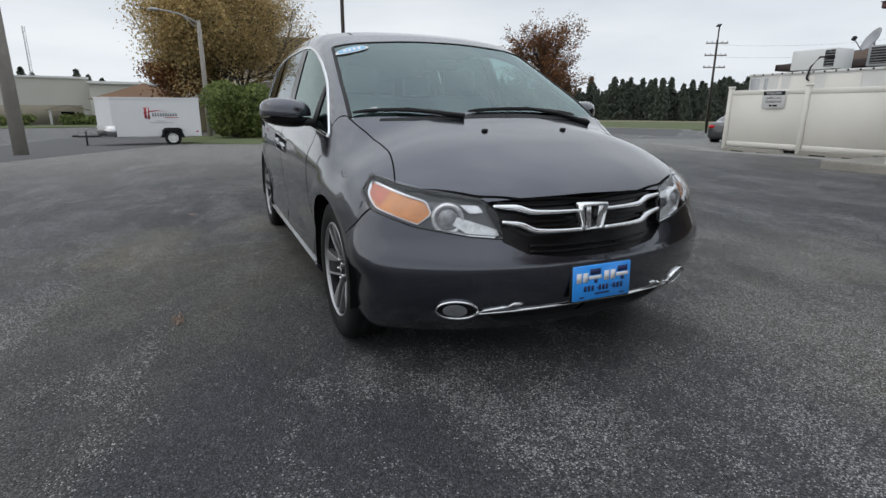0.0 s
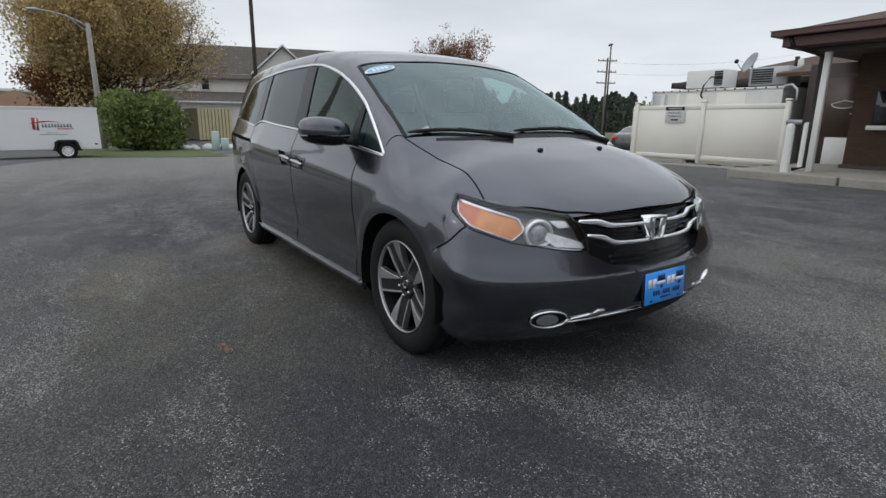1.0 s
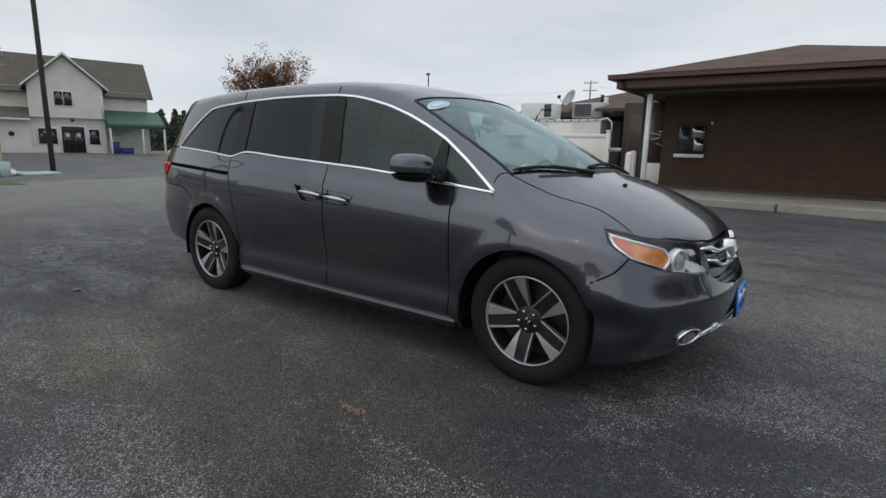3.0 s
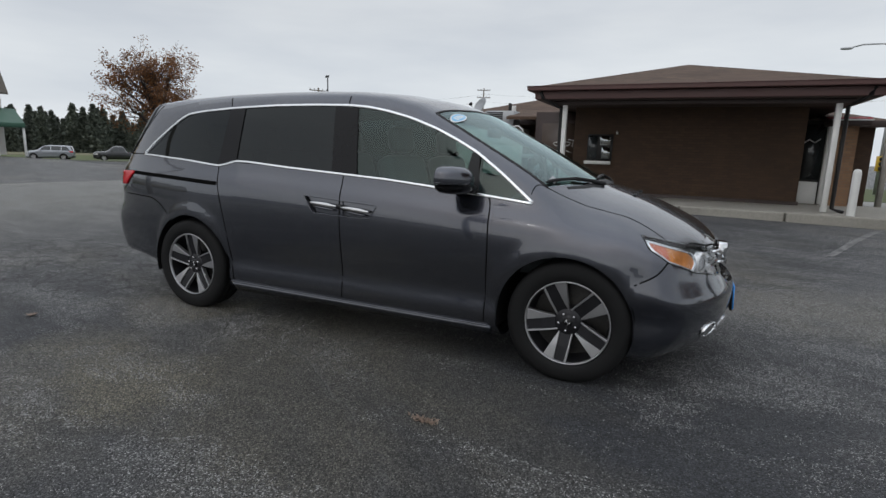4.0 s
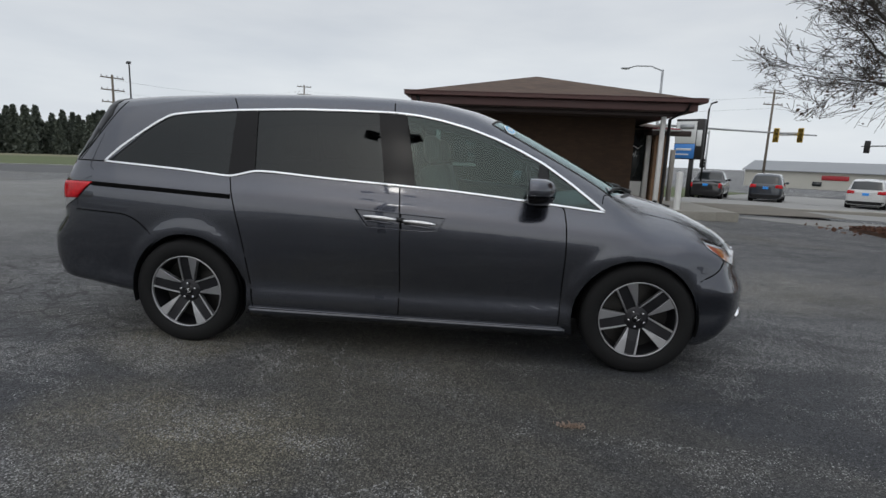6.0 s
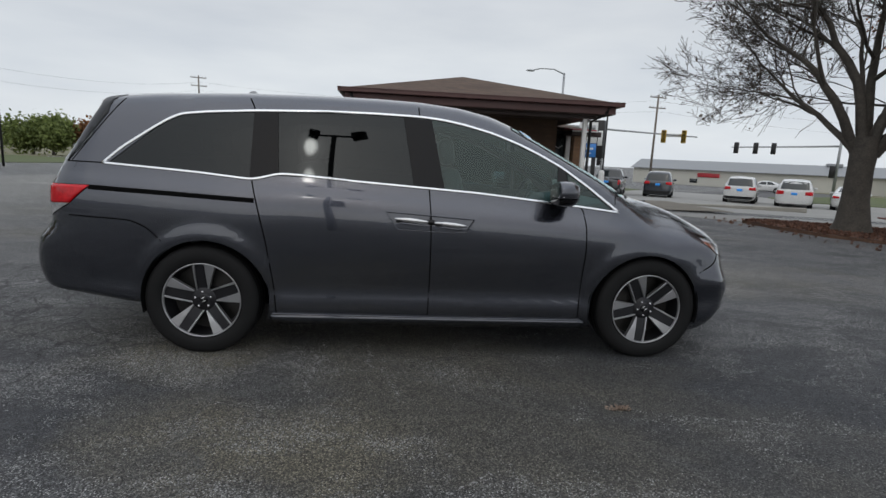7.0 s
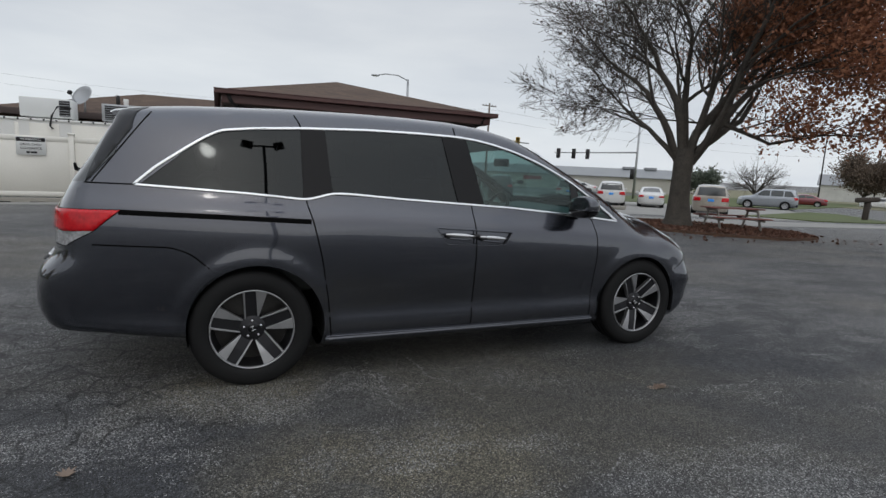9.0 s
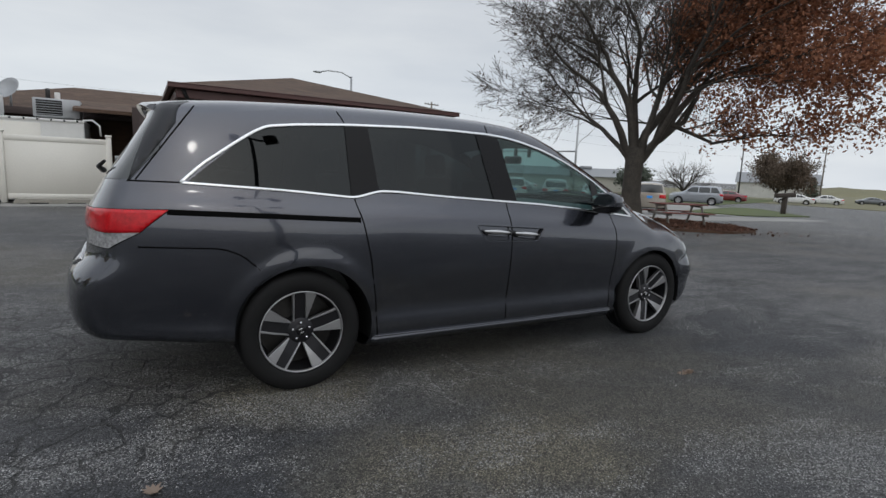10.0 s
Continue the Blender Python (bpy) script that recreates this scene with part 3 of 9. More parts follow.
def prism(poly, h0, h1, axis="y", bevel=0.0):
    """A flat outline drawn out along an axis. poly: (x, z) for y, (x, y) for z, (y, z) for x."""
    bm = bmesh.new()
    put = {"y": lambda a, b, h: (a, h, b), "z": lambda a, b, h: (a, b, h), "x": lambda a, b, h: (h, a, b)}[axis]
    lo = [bm.verts.new(put(a, b, h0)) for a, b in poly]
    hi = [bm.verts.new(put(a, b, h1)) for a, b in poly]
    n = len(poly)
    bm.faces.new(lo)
    bm.faces.new(list(reversed(hi)))
    for i in range(n):
        bm.faces.new((lo[i], hi[i], hi[(i + 1) % n], lo[(i + 1) % n]))
    bmesh.ops.recalc_face_normals(bm, faces=bm.faces)
    if bevel:
        bmesh.ops.bevel(bm, geom=list(bm.edges), offset=bevel, segments=2, affect="EDGES", profile=0.5)
    return bm


def slab(corners, thick):
    """A board from four or more coplanar corners, given a thickness downwards."""
    bm = bmesh.new()
    a = [bm.verts.new(c) for c in corners]
    b = [bm.verts.new((c[0], c[1], c[2] - thick)) for c in corners]
    n = len(a)
    bm.faces.new(a)
    bm.faces.new(list(reversed(b)))
    for i in range(n):
        bm.faces.new((a[i], b[i], b[(i + 1) % n], a[(i + 1) % n]))
    bmesh.ops.recalc_face_normals(bm, faces=bm.faces)
    return bm


def table(xs, ys, soft):
    """A smooth curve through a short table."""
    lo, hi = xs[0] - 0.5, xs[-1] + 0.5
    g = np.arange(lo, hi, 0.004)
    v = np.interp(g, xs, ys)
    if soft:
        k = int(3 * soft / 0.004)
        w = np.exp(-0.5 * (np.arange(-k, k + 1) * 0.004 / soft) ** 2)
        v = np.convolve(np.pad(v, k, mode="edge"), w / w.sum(), mode="valid")
    return lambda x: np.interp(x, g, v)


def smax(a, b, k):
    return 0.5 * (a + b + np.sqrt((a - b) ** 2 + k * k))


def step(a, b, x):
    t = np.clip((x - a) / (b - a), 0, 1)
    return t * t * (3 - 2 * t)


def hull_grid(F, spine, x0, x1, n_long, n_round, n_cap, level=0.0):
    """The right half (y <= 0) of the closed form F = level, as a bmesh of quads: rays go out from a spine."""
    dirs, org = [], []
    th = np.linspace(-math.pi / 2, math.pi / 2, n_round + 1)
    rad = np.stack([np.zeros_like(th), -np.cos(th), np.sin(th)], 1)
    rad[0, 1] = rad[-1, 1] = 0
    rows = [(x0, -ph) for ph in np.linspace(math.pi / 2, 0, n_cap, endpoint=False)] + [(x, 0.0) for x in np.linspace(x0, x1, n_long)] + [(x1, ph) for ph in np.linspace(0, math.pi / 2, n_cap + 1)[1:]]
    for x, ph in rows:
        d = rad * math.cos(ph)
        d[:, 0] = math.sin(ph)
        dirs.append(d)
        org.append(np.tile([x, 0.0, float(spine(x))], (len(th), 1)))
    D, O = np.concatenate(dirs), np.concatenate(org)
    lo, hi = np.zeros(len(D)), np.full(len(D), 2.4)
    for _ in range(34):
        mid = (lo + hi) / 2
        inside = F(O + D * mid[:, None]) < level
        lo, hi = np.where(inside, mid, lo), np.where(inside, hi, mid)
    P = O + D * lo[:, None]
    bm = bmesh.new()
    w = len(th)
    V = [bm.verts.new(p) for p in P]
    for i in range(len(rows) - 1):
        for j in range(w - 1):
            bm.faces.new((V[i * w + j], V[i * w + j + 1], V[(i + 1) * w + j + 1], V[(i + 1) * w + j]))
    bmesh.ops.remove_doubles(bm, verts=bm.verts, dist=2e-4)
    bmesh.ops.recalc_face_normals(bm, faces=bm.faces)
    return bm


class Onto:
    """Lays flat drawings onto a form, looking along a direction."""

    def __init__(self, F, along, u, v, far=4.0):
        self.F, self.d, self.u, self.v, self.far = F, np.array(along, float), np.array(u, float), np.array(v, float), far
        self.d /= np.linalg.norm(self.d)
        self.u /= np.linalg.norm(self.u)

    def flat(self, p):
        return float(np.dot(p, self.u)), float(np.dot(p, self.v))

    def spot(self, uv, lift=0.0):
        uv = np.asarray(uv, float).reshape(-1, 2)
        O = uv[:, :1] * self.u + uv[:, 1:] * self.v - self.d * self.far
        t = np.zeros(len(O))
        found = np.zeros(len(O), bool)
        for _ in range(200):
            f = self.F(O + t[:, None] * self.d)
            found |= f < 0
            t = np.where(found, t, t + 0.04)
        lo, hi = t - 0.04, t.copy()
        for _ in range(24):
            mid = (lo + hi) / 2
            ins = self.F(O + mid[:, None] * self.d) < 0
            lo, hi = np.where(ins, lo, mid), np.where(ins, mid, hi)
        P = O + lo[:, None] * self.d
        e, g = 2e-3, []
        for k in range(3):
            s = np.zeros(3)
            s[k] = e
            g.append(self.F(P + s) - self.F(P - s))
        N = np.stack(g, 1)
        N /= np.linalg.norm(N, axis=1, keepdims=True)
        return P + lift * N, N


def convex(pts):
    """The outline round a set of flat points."""
    p = sorted(set((round(a, 6), round(b, 6)) for a, b in pts))
    def half(q):
        h = []
        for c in q:
            while len(h) > 1 and (h[-1][0] - h[-2][0]) * (c[1] - h[-2][1]) - (h[-1][1] - h[-2][1]) * (c[0] - h[-2][0]) <= 0:
                h.pop()
            h.append(c)
        return h[:-1]
    return half(p) + half(p[::-1])


def clipped_grid(poly, pitch):
    """A flat mesh of small squares inside the outline round poly."""
    poly = convex(poly)
    xs, ys = [p[0] for p in poly], [p[1] for p in poly]
    w, h = max(xs) - min(xs), max(ys) - min(ys)
    nx, ny = max(2, int(w / pitch)), max(2, int(h / pitch))
    bm = bmesh.new()
    V = [[bm.verts.new((min(xs) + w * i / nx, min(ys) + h * j / ny, 0)) for i in range(nx + 1)] for j in range(ny + 1)]
    for j in range(ny):
        for i in range(nx):
            bm.faces.new((V[j][i], V[j][i + 1], V[j + 1][i + 1], V[j + 1][i]))
    area = sum(a[0] * b[1] - b[0] * a[1] for a, b in zip(poly, poly[1:] + poly[:1]))
    for a, b in zip(poly, poly[1:] + poly[:1]):
        no = (b[1] - a[1], -(b[0] - a[0]), 0) if area > 0 else (-(b[1] - a[1]), b[0] - a[0], 0)
        bmesh.ops.bisect_plane(bm, geom=list(bm.verts) + list(bm.edges) + list(bm.faces), dist=1e-6, plane_co=(*a, 0), plane_no=no, clear_outer=True)
    return bm


def laid(onto, poly, lift, pitch=0.03, thick=0.0):
    """A panel with the form's curve, inside a convex outline."""
    bm = clipped_grid(poly, pitch)
    P, N = onto.spot([(v.co.x, v.co.y) for v in bm.verts], lift)
    vs = list(bm.verts)
    for v, p in zip(vs, P):
        v.co = p
    bm.normal_update()
    out = Vector(N[0])
    for f in bm.faces:
        if f.normal.dot(Vector(-onto.d)) < 0:
            f.normal_flip()
    if thick:
        back = {v: bm.verts.new(Vector(p - n * thick)) for v, p, n in zip(vs, P, N)}
        for e in [e for e in bm.edges if len(e.link_faces) == 1]:
            f = e.link_faces[0]
            a, b = e.verts
            lp = [l for l in f.loops if l.edge == e][0]
            a, b = lp.vert, lp.link_loop_next.vert
            bm.faces.new((b, a, back[a], back[b]))
    return bm


def drawn(pts, closed=False, pitch=0.02, soft=True):
    """Points along a drawn line, evenly spaced, with its corners eased."""
    p = np.array(pts + ([pts[0]] if closed else []), float)
    s = np.r_[0, np.cumsum(np.linalg.norm(np.diff(p, axis=0), axis=1))]
    g = np.linspace(0, s[-1], max(3, int(s[-1] / pitch) + 1))
    q = np.stack([np.interp(g, s, p[:, k]) for k in range(2)], 1)
    if soft:
        for _ in range(3):
            q[1:-1] = 0.25 * q[:-2] + 0.5 * q[1:-1] + 0.25 * q[2:]
    return q


def strip(onto, pts, width, lift, sink=0.004, pitch=0.02, soft=True, bm=None):
    """A flat moulding along a drawn line on the form."""
    q = drawn(pts, pitch=pitch, soft=soft)
    P, N = onto.spot(q)
    bm = bm or bmesh.new()
    prev, n = None, len(P)
    wid = width if hasattr(width, "__len__") else [width] * 2
    for i in range(n):
        t = P[min(i + 1, n - 1)] - P[max(i - 1, 0)]
        t /= np.linalg.norm(t) + 1e-9
        b = np.cross(N[i], t)
        w = np.interp(i / (n - 1), np.linspace(0, 1, len(wid)), wid)
        ring = [bm.verts.new(P[i] + N[i] * h + b * w * k) for k, h in ((-0.5, -sink), (-0.5, lift * 0.55), (-0.32, lift), (0.32, lift), (0.5, lift * 0.55), (0.5, -sink))]
        if prev:
            for a in range(5):
                bm.faces.new((prev[a], prev[a + 1], ring[a + 1], ring[a]))
        else:
            bm.faces.new(ring)
        prev = ring
    bm.faces.new(list(reversed(prev)))
    bmesh.ops.recalc_face_normals(bm, faces=bm.faces)
    return bm


def inside(poly, x, y):
    hit = False
    for (x0, y0), (x1, y1) in zip(poly, poly[1:] + poly[:1]):
        if (y0 > y) != (y1 > y) and x < (x1 - x0) * (y - y0) / (y1 - y0) + x0:
            hit = not hit
    return hit


def score(bm, onto, poly, closed=True):
    """Cuts the mesh's faces along an outline seen along the direction of onto."""
    d = Vector(onto.d)
    pairs = list(zip(poly, poly[1:] + (poly[:1] if closed else [])))
    U, V = Vector(onto.u), Vector(onto.v)
    us, vs = [p[0] for p in poly], [p[1] for p in poly]
    box_u, box_v = (min(us) - 0.06, max(us) + 0.06), (min(vs) - 0.06, max(vs) + 0.06)
    near = set()
    for f in bm.faces:
        c = f.calc_center_median()
        if box_u[0] < c.dot(U) < box_u[1] and box_v[0] < c.dot(V) < box_v[1] and f.normal.dot(d) < 0.05:
            near.add(f)
    for a, b in pairs:
        A, B = U * a[0] + V * a[1], U * b[0] + V * b[1]
        no = (B - A).cross(d)
        if no.length < 1e-6:
            continue
        u0, u1, v0, v1 = min(a[0], b[0]) - 0.05, max(a[0], b[0]) + 0.05, min(a[1], b[1]) - 0.05, max(a[1], b[1]) + 0.05
        fs = []
        for f in near:
            c = f.calc_center_median()
            if u0 < c.dot(U) < u1 and v0 < c.dot(V) < v1:
                fs.append(f)
        if fs:
            es = {e for f in fs for e in f.edges}
            vv = {v for f in fs for v in f.verts}
            r = bmesh.ops.bisect_plane(bm, geom=list(vv) + list(es) + fs, dist=1e-5, plane_co=A, plane_no=no)
            near = {f for f in near if f.is_valid} | {g for g in r["geom"] if isinstance(g, bmesh.types.BMFace)}
            near |= {f for g in r["geom_cut"] if isinstance(g, bmesh.types.BMEdge) for f in g.link_faces}
    bm.normal_update()


def within(onto, poly, f):
    c = f.calc_center_median()
    return f.normal.dot(Vector(onto.d)) < 0.05 and inside(poly, *onto.flat(c))


def mirrored(bm):
    """A copy of a mesh on the other side of the middle plane."""
    b2 = bm.copy()
    for v in b2.verts:
        v.co.y = -v.co.y
    bmesh.ops.reverse_faces(b2, faces=b2.faces)
    return b2


def joined(*bms):
    out = bmesh.new()
    for b in bms:
        me = bpy.data.meshes.new("join")
        b.to_mesh(me)
        b.free()
        out.from_mesh(me)
        bpy.data.meshes.remove(me)
    bmesh.ops.remove_doubles(out, verts=out.verts, dist=2e-4)
    return out


def ground_z(x, y):
    """The lot's height: level round the van, a touch higher at the kerb of the brown building, falling gently away further off."""
    r = math.hypot(x, y)
    z = -0.024 * min(27.0, max(0.0, r - 8.0)) - 0.010 * min(185.0, max(0.0, r - 35.0))
    t = min(1, max(0, (y - 3.5) / 5.0))
    z += 0.15 * t * t * (3 - 2 * t) * math.exp(-((x - 0) / 16) ** 2) * (1.0 if y < 18 else math.exp(-((y - 18) / 14) ** 2))
    z += 0.85 * math.exp(-(((x + 52) / 16) ** 2 + ((y - 15) / 13) ** 2))
    return z



# ---- the van ----
VAN_BELT = table([-2.7, -2.1, -1.2, -0.9, -0.05, 0.56, 1.26, 2.5], [1.215, 1.205, 1.165, 1.175, 1.13, 1.087, 1.02, 0.93], 0.08)
VAN_SIDE = table([0.10, 0.21, 0.25, 0.30, 0.36, 0.40, 0.435, 0.50, 0.60, 0.70, 0.77, 0.83, 0.88, 0.93, 0.97, 1.02, 1.06, 1.13, 1.18, 1.30, 1.45, 1.58, 1.68, 1.80], [0.90, 0.940, 0.957, 0.966, 0.969, 0.960, 0.953, 0.960, 0.974, 0.985, 0.9895, 0.9905, 0.9895, 0.986, 0.980, 0.963, 0.938, 0.912, 0.893, 0.852, 0.801, 0.757, 0.730, 0.69], 0.014)
VAN_TAPER = table([-2.8, -2.5, -2.15, -1.8, -1.4, -1.0, 1.2, 1.7, 2.4], [0.78, 0.85, 0.915, 0.957, 0.99, 1.0, 1.0, 0.992, 0.96], 0.08)
VAN_NOSE = table([0.15, 0.20, 0.25, 0.30, 0.36, 0.45, 0.53, 0.60, 0.66, 0.72, 0.78, 0.84, 0.90, 1.0], [2.17, 2.245, 2.30, 2.34, 2.372, 2.388, 2.395, 2.36, 2.332, 2.322, 2.30, 2.265, 2.22, 2.1], 0.015)
VAN_TAIL = table([0.25, 0.33, 0.40, 0.50, 0.62, 0.70, 0.75, 0.80, 0.90, 1.04, 1.20, 1.33, 1.57, 1.63, 1.68, 1.8], [-2.50, -2.60, -2.66, -2.69, -2.69, -2.675, -2.63, -2.585, -2.58, -2.57, -2.49, -2.40, -2.26, -2.27, -2.28, -2.28], 0.02)
VAN_TOP = table([-2.8, -2.35, -2.2, -1.83, -1.28, -0.8, -0.42, -0.14, 0.18, 0.43, 0.6, 0.8, 1.1, 1.4, 1.52, 1.62, 1.75, 1.87, 2.08, 2.2, 2.3, 2.5], [1.60, 1.645, 1.675, 1.705, 1.732, 1.742, 1.742, 1.735, 1.708, 1.66, 1.60, 1.505, 1.355, 1.20, 1.135, 1.10, 1.065, 1.025, 0.935, 0.875, 0.80, 0.62], 0.03)
VAN_FLOOR = table([-2.8, -2.28, -1.88, -1.1, 1.0, 1.9, 2.3, 2.5], [0.37, 0.345, 0.295, 0.195, 0.195, 0.17, 0.155, 0.16], 0.05)
FRONT_AXLE, REAR_AXLE, HUB_Z, TYRE_R = 1.5, -1.5, 0.352, 0.362


def van_form(P):
    x, y, z = P[:, 0], np.abs(P[:, 1]), P[:, 2]
    zs = z - (VAN_BELT(x) - 1.13) * step(0.55, 1.05, z)
    half = VAN_SIDE(zs) * VAN_TAPER(x)
    for ax, az in ((1.47, 0.35), (-1.47, 0.355)):
        r = np.hypot(x - ax, z - az)
        half = half + 0.012 * (1 - step(0.435, 0.50, r)) * step(0.36, 0.52, z)
    half = half + 0.048 * np.exp(-(((z - 0.555) / 0.095) ** 2)) * step(1.72, 2.02, x)
    side = y - half
    front = x - (VAN_NOSE(z) - 0.13 * (y / 0.64) ** 2.25)
    rear = VAN_TAIL(z) + 0.23 * (y / 0.95) ** 4.5 - x
    bow = 0.12 * (y / 0.8) ** 2 * step(-0.1, 0.6, x) * (1 - step(1.5, 1.8, x))
    hood = step(1.1, 1.7, x)
    drop = (1 - hood) * 0.032 * (y / 0.7) ** 2.4 + hood * 0.125 * (y / 0.84) ** 3
    top = (z - (VAN_TOP(x + bow) - drop)) * 0.9
    body = smax(side, top, 0.07)
    body = smax(body, smax(front, rear, 0.01), 0.06)
    return smax(body, VAN_FLOOR(x) - z, 0.04)


VAN_SPINE = table([-2.0, -1.5, 0.3, 1.0, 1.6, 1.9], [0.86, 0.95, 0.95, 0.72, 0.6, 0.56], 0.15)
SIDE = Onto(van_form, (0, 1, 0), (1, 0, 0), (0, 0, 1))
FRONT = Onto(van_form, (-1, 0, 0), (0, 1, 0), (0, 0, 1))
BACK = Onto(van_form, (1, 0, 0), (0, 1, 0), (0, 0, 1))
ABOVE = Onto(van_form, (0, 0, -1), (1, 0, 0), (0, 1, 0))
LAMP = Onto(van_form, (-0.80, 0.60, 0), (0.60, 0.80, 0), (0, 0, 1))
REARLAMP = Onto(van_form, (0.72, 0.69, 0), (0.69, -0.72, 0), (0, 0, 1))


def ring_of(cx, cz, rx, rz=None, n=32, a0=0.0):
    return [(cx + rx * math.cos(math.tau * k / n + a0), cz + (rz or rx) * math.sin(math.tau * k / n + a0)) for k in range(n)]


# outlines on the side (x, z)
BELT_LINE = [(-2.116, 1.204), (-1.81, 1.188), (-1.518, 1.171), (-1.205, 1.144), (-1.17, 1.144), (-1.09, 1.165), (-1.018, 1.184), (-0.902, 1.182), (-0.535, 1.156), (-0.056, 1.130), (0.269, 1.112), (0.562, 1.087), (0.817, 1.062), (1.007, 1.045), (1.245, 1.02)]
TOP_LINE = [(-2.116, 1.204), (-2.008, 1.305), (-1.841, 1.426), (-1.741, 1.494), (-1.66, 1.535), (-1.489, 1.556), (-1.185, 1.579), (-0.756, 1.597), (-0.421, 1.600), (-0.132, 1.596), (0.03, 1.583), (0.18, 1.557), (0.368, 1.511), (0.555, 1.446), (0.705, 1.38), (0.857, 1.303), (1.038, 1.181), (1.245, 1.025)]
W_REAR = [(-2.085, 1.208), (-1.20, 1.152), (-1.20, 1.572), (-1.489, 1.549), (-1.65, 1.527), (-1.741, 1.484), (-1.841, 1.415)]
W_SLIDE = [(-1.165, 1.160), (-1.02, 1.172), (-0.535, 1.162), (-0.075, 1.137), (-0.14, 1.590), (-0.421, 1.594), (-0.756, 1.591), (-1.165, 1.574)]
W_FRONT = [(-0.04, 1.137), (0.562, 1.093), (0.885, 1.064), (0.855, 1.290), (0.705, 1.369), (0.555, 1.437), (0.368, 1.503), (0.18, 1.550), (0.03, 1.577), (-0.115, 1.590)]
W_QUARTER = [(0.915, 1.060), (1.215, 1.031), (1.038, 1.170), (0.885, 1.275)]
GAP_REAR = [(-1.235, 1.66), (-1.190, 1.579), (-1.187, 1.142), (-1.145, 1.006), (-1.092, 0.776), (-1.045, 0.48), (-1.03, 0.285)]
GAP_MID = [(-0.135, 1.66), (-0.129, 1.595), (-0.056, 1.13), (-0.038, 0.916), (-0.033, 0.521), (-0.038, 0.285)]
GAP_FRONT = [(0.880, 1.30), (0.905, 1.06), (0.992, 1.044), (1.006, 0.933), (1.012, 0.75), (1.006, 0.60), (1.000, 0.285)]
ARCH_F, ARCH_R = ring_of(1.47, 0.35, 0.392, n=40), ring_of(-1.47, 0.355, 0.398, n=40)
GLASS_F = [(1.30, -0.795), (1.45, -0.50), (1.50, 0.0), (1.50, 0.02), (0.59, 0.02), (0.59, 0.0), (0.575, -0.35), (0.515, -0.695)]
HEADLAMP = [LAMP.flat(p) for p in ((1.87, -0.86, 0.885), (2.05, -0.78, 0.848), (2.215, -0.49, 0.800), (2.265, -0.44, 0.735), (2.30, -0.435, 0.640), (2.24, -0.55, 0.652), (2.12, -0.74, 0.690), (1.98, -0.87, 0.750), (1.89, -0.90, 0.820))]
TAILLAMP = [REARLAMP.flat(p) for p in ((-2.19, -0.89, 1.062), (-2.30, -0.85, 0.945), (-2.38, -0.74, 0.862), (-2.52, -0.55, 0.865), (-2.57, -0.40, 0.92), (-2.55, -0.40, 1.045), (-2.40, -0.75, 1.060))]
GRILLE = [(0.02, 0.806), (-0.30, 0.800), (-0.475, 0.788), (-0.445, 0.70), (-0.425, 0.628), (-0.33, 0.578), (-0.15, 0.557), (0.02, 0.553)]
INTAKE = [(0.02, 0.332), (-0.30, 0.324), (-0.49, 0.312), (-0.43, 0.268), (-0.25, 0.240), (0.02, 0.230)]

HANDLE = [(-0.335, 0.977), (0.250, 0.944), (0.195, 0.857), (0.10, 0.853), (-0.255, 0.864)]

van = thing("minivan", "dark grey metallic minivan with chrome window trim parked on asphalt", "minivan", at=(0, 0, 0))

body = hull_grid(van_form, VAN_SPINE, -1.95, 1.85, 150, 84, 44)
for onto, poly in ((SIDE, W_REAR), (SIDE, W_SLIDE), (SIDE, W_FRONT), (SIDE, W_QUARTER), (SIDE, ARCH_F), (SIDE, ARCH_R), (ABOVE, GLASS_F), (LAMP, HEADLAMP), (REARLAMP, TAILLAMP), (FRONT, GRILLE), (FRONT, INTAKE), (SIDE, HANDLE)):
    score(body, onto, poly)
HOOD_LINE = [(1.30, -0.795), (1.45, -0.745), (1.60, -0.724), (1.76, -0.729), (1.87, -0.750), (1.99, -0.783), (2.19, -0.50), (2.255, -0.30), (2.285, 0.0)]
BUMPER_F = [(1.842, 0.625), (1.955, 0.69), (2.0, 0.76)]
BUMPER_R = [(-2.34, 0.873), (-1.914, 0.858), (-1.826, 0.819), (-1.723, 0.720)]
for onto, line in ((SIDE, GAP_REAR), (SIDE, GAP_MID), (SIDE, GAP_FRONT), (ABOVE, HOOD_LINE), (SIDE, BUMPER_F), (SIDE, BUMPER_R)):
    score(body, onto, line, closed=False)
holes = [f for f in body.faces if any(within(o, p, f) for o, p in ((SIDE, W_REAR), (SIDE, W_SLIDE), (SIDE, W_FRONT), (SIDE, W_QUARTER), (SIDE, ARCH_F), (SIDE, ARCH_R), (ABOVE, GLASS_F), (LAMP, HEADLAMP), (REARLAMP, TAILLAMP), (FRONT, GRILLE), (FRONT, INTAKE), (SIDE, HANDLE)))]
bmesh.ops.delete(body, geom=holes, context="FACES")

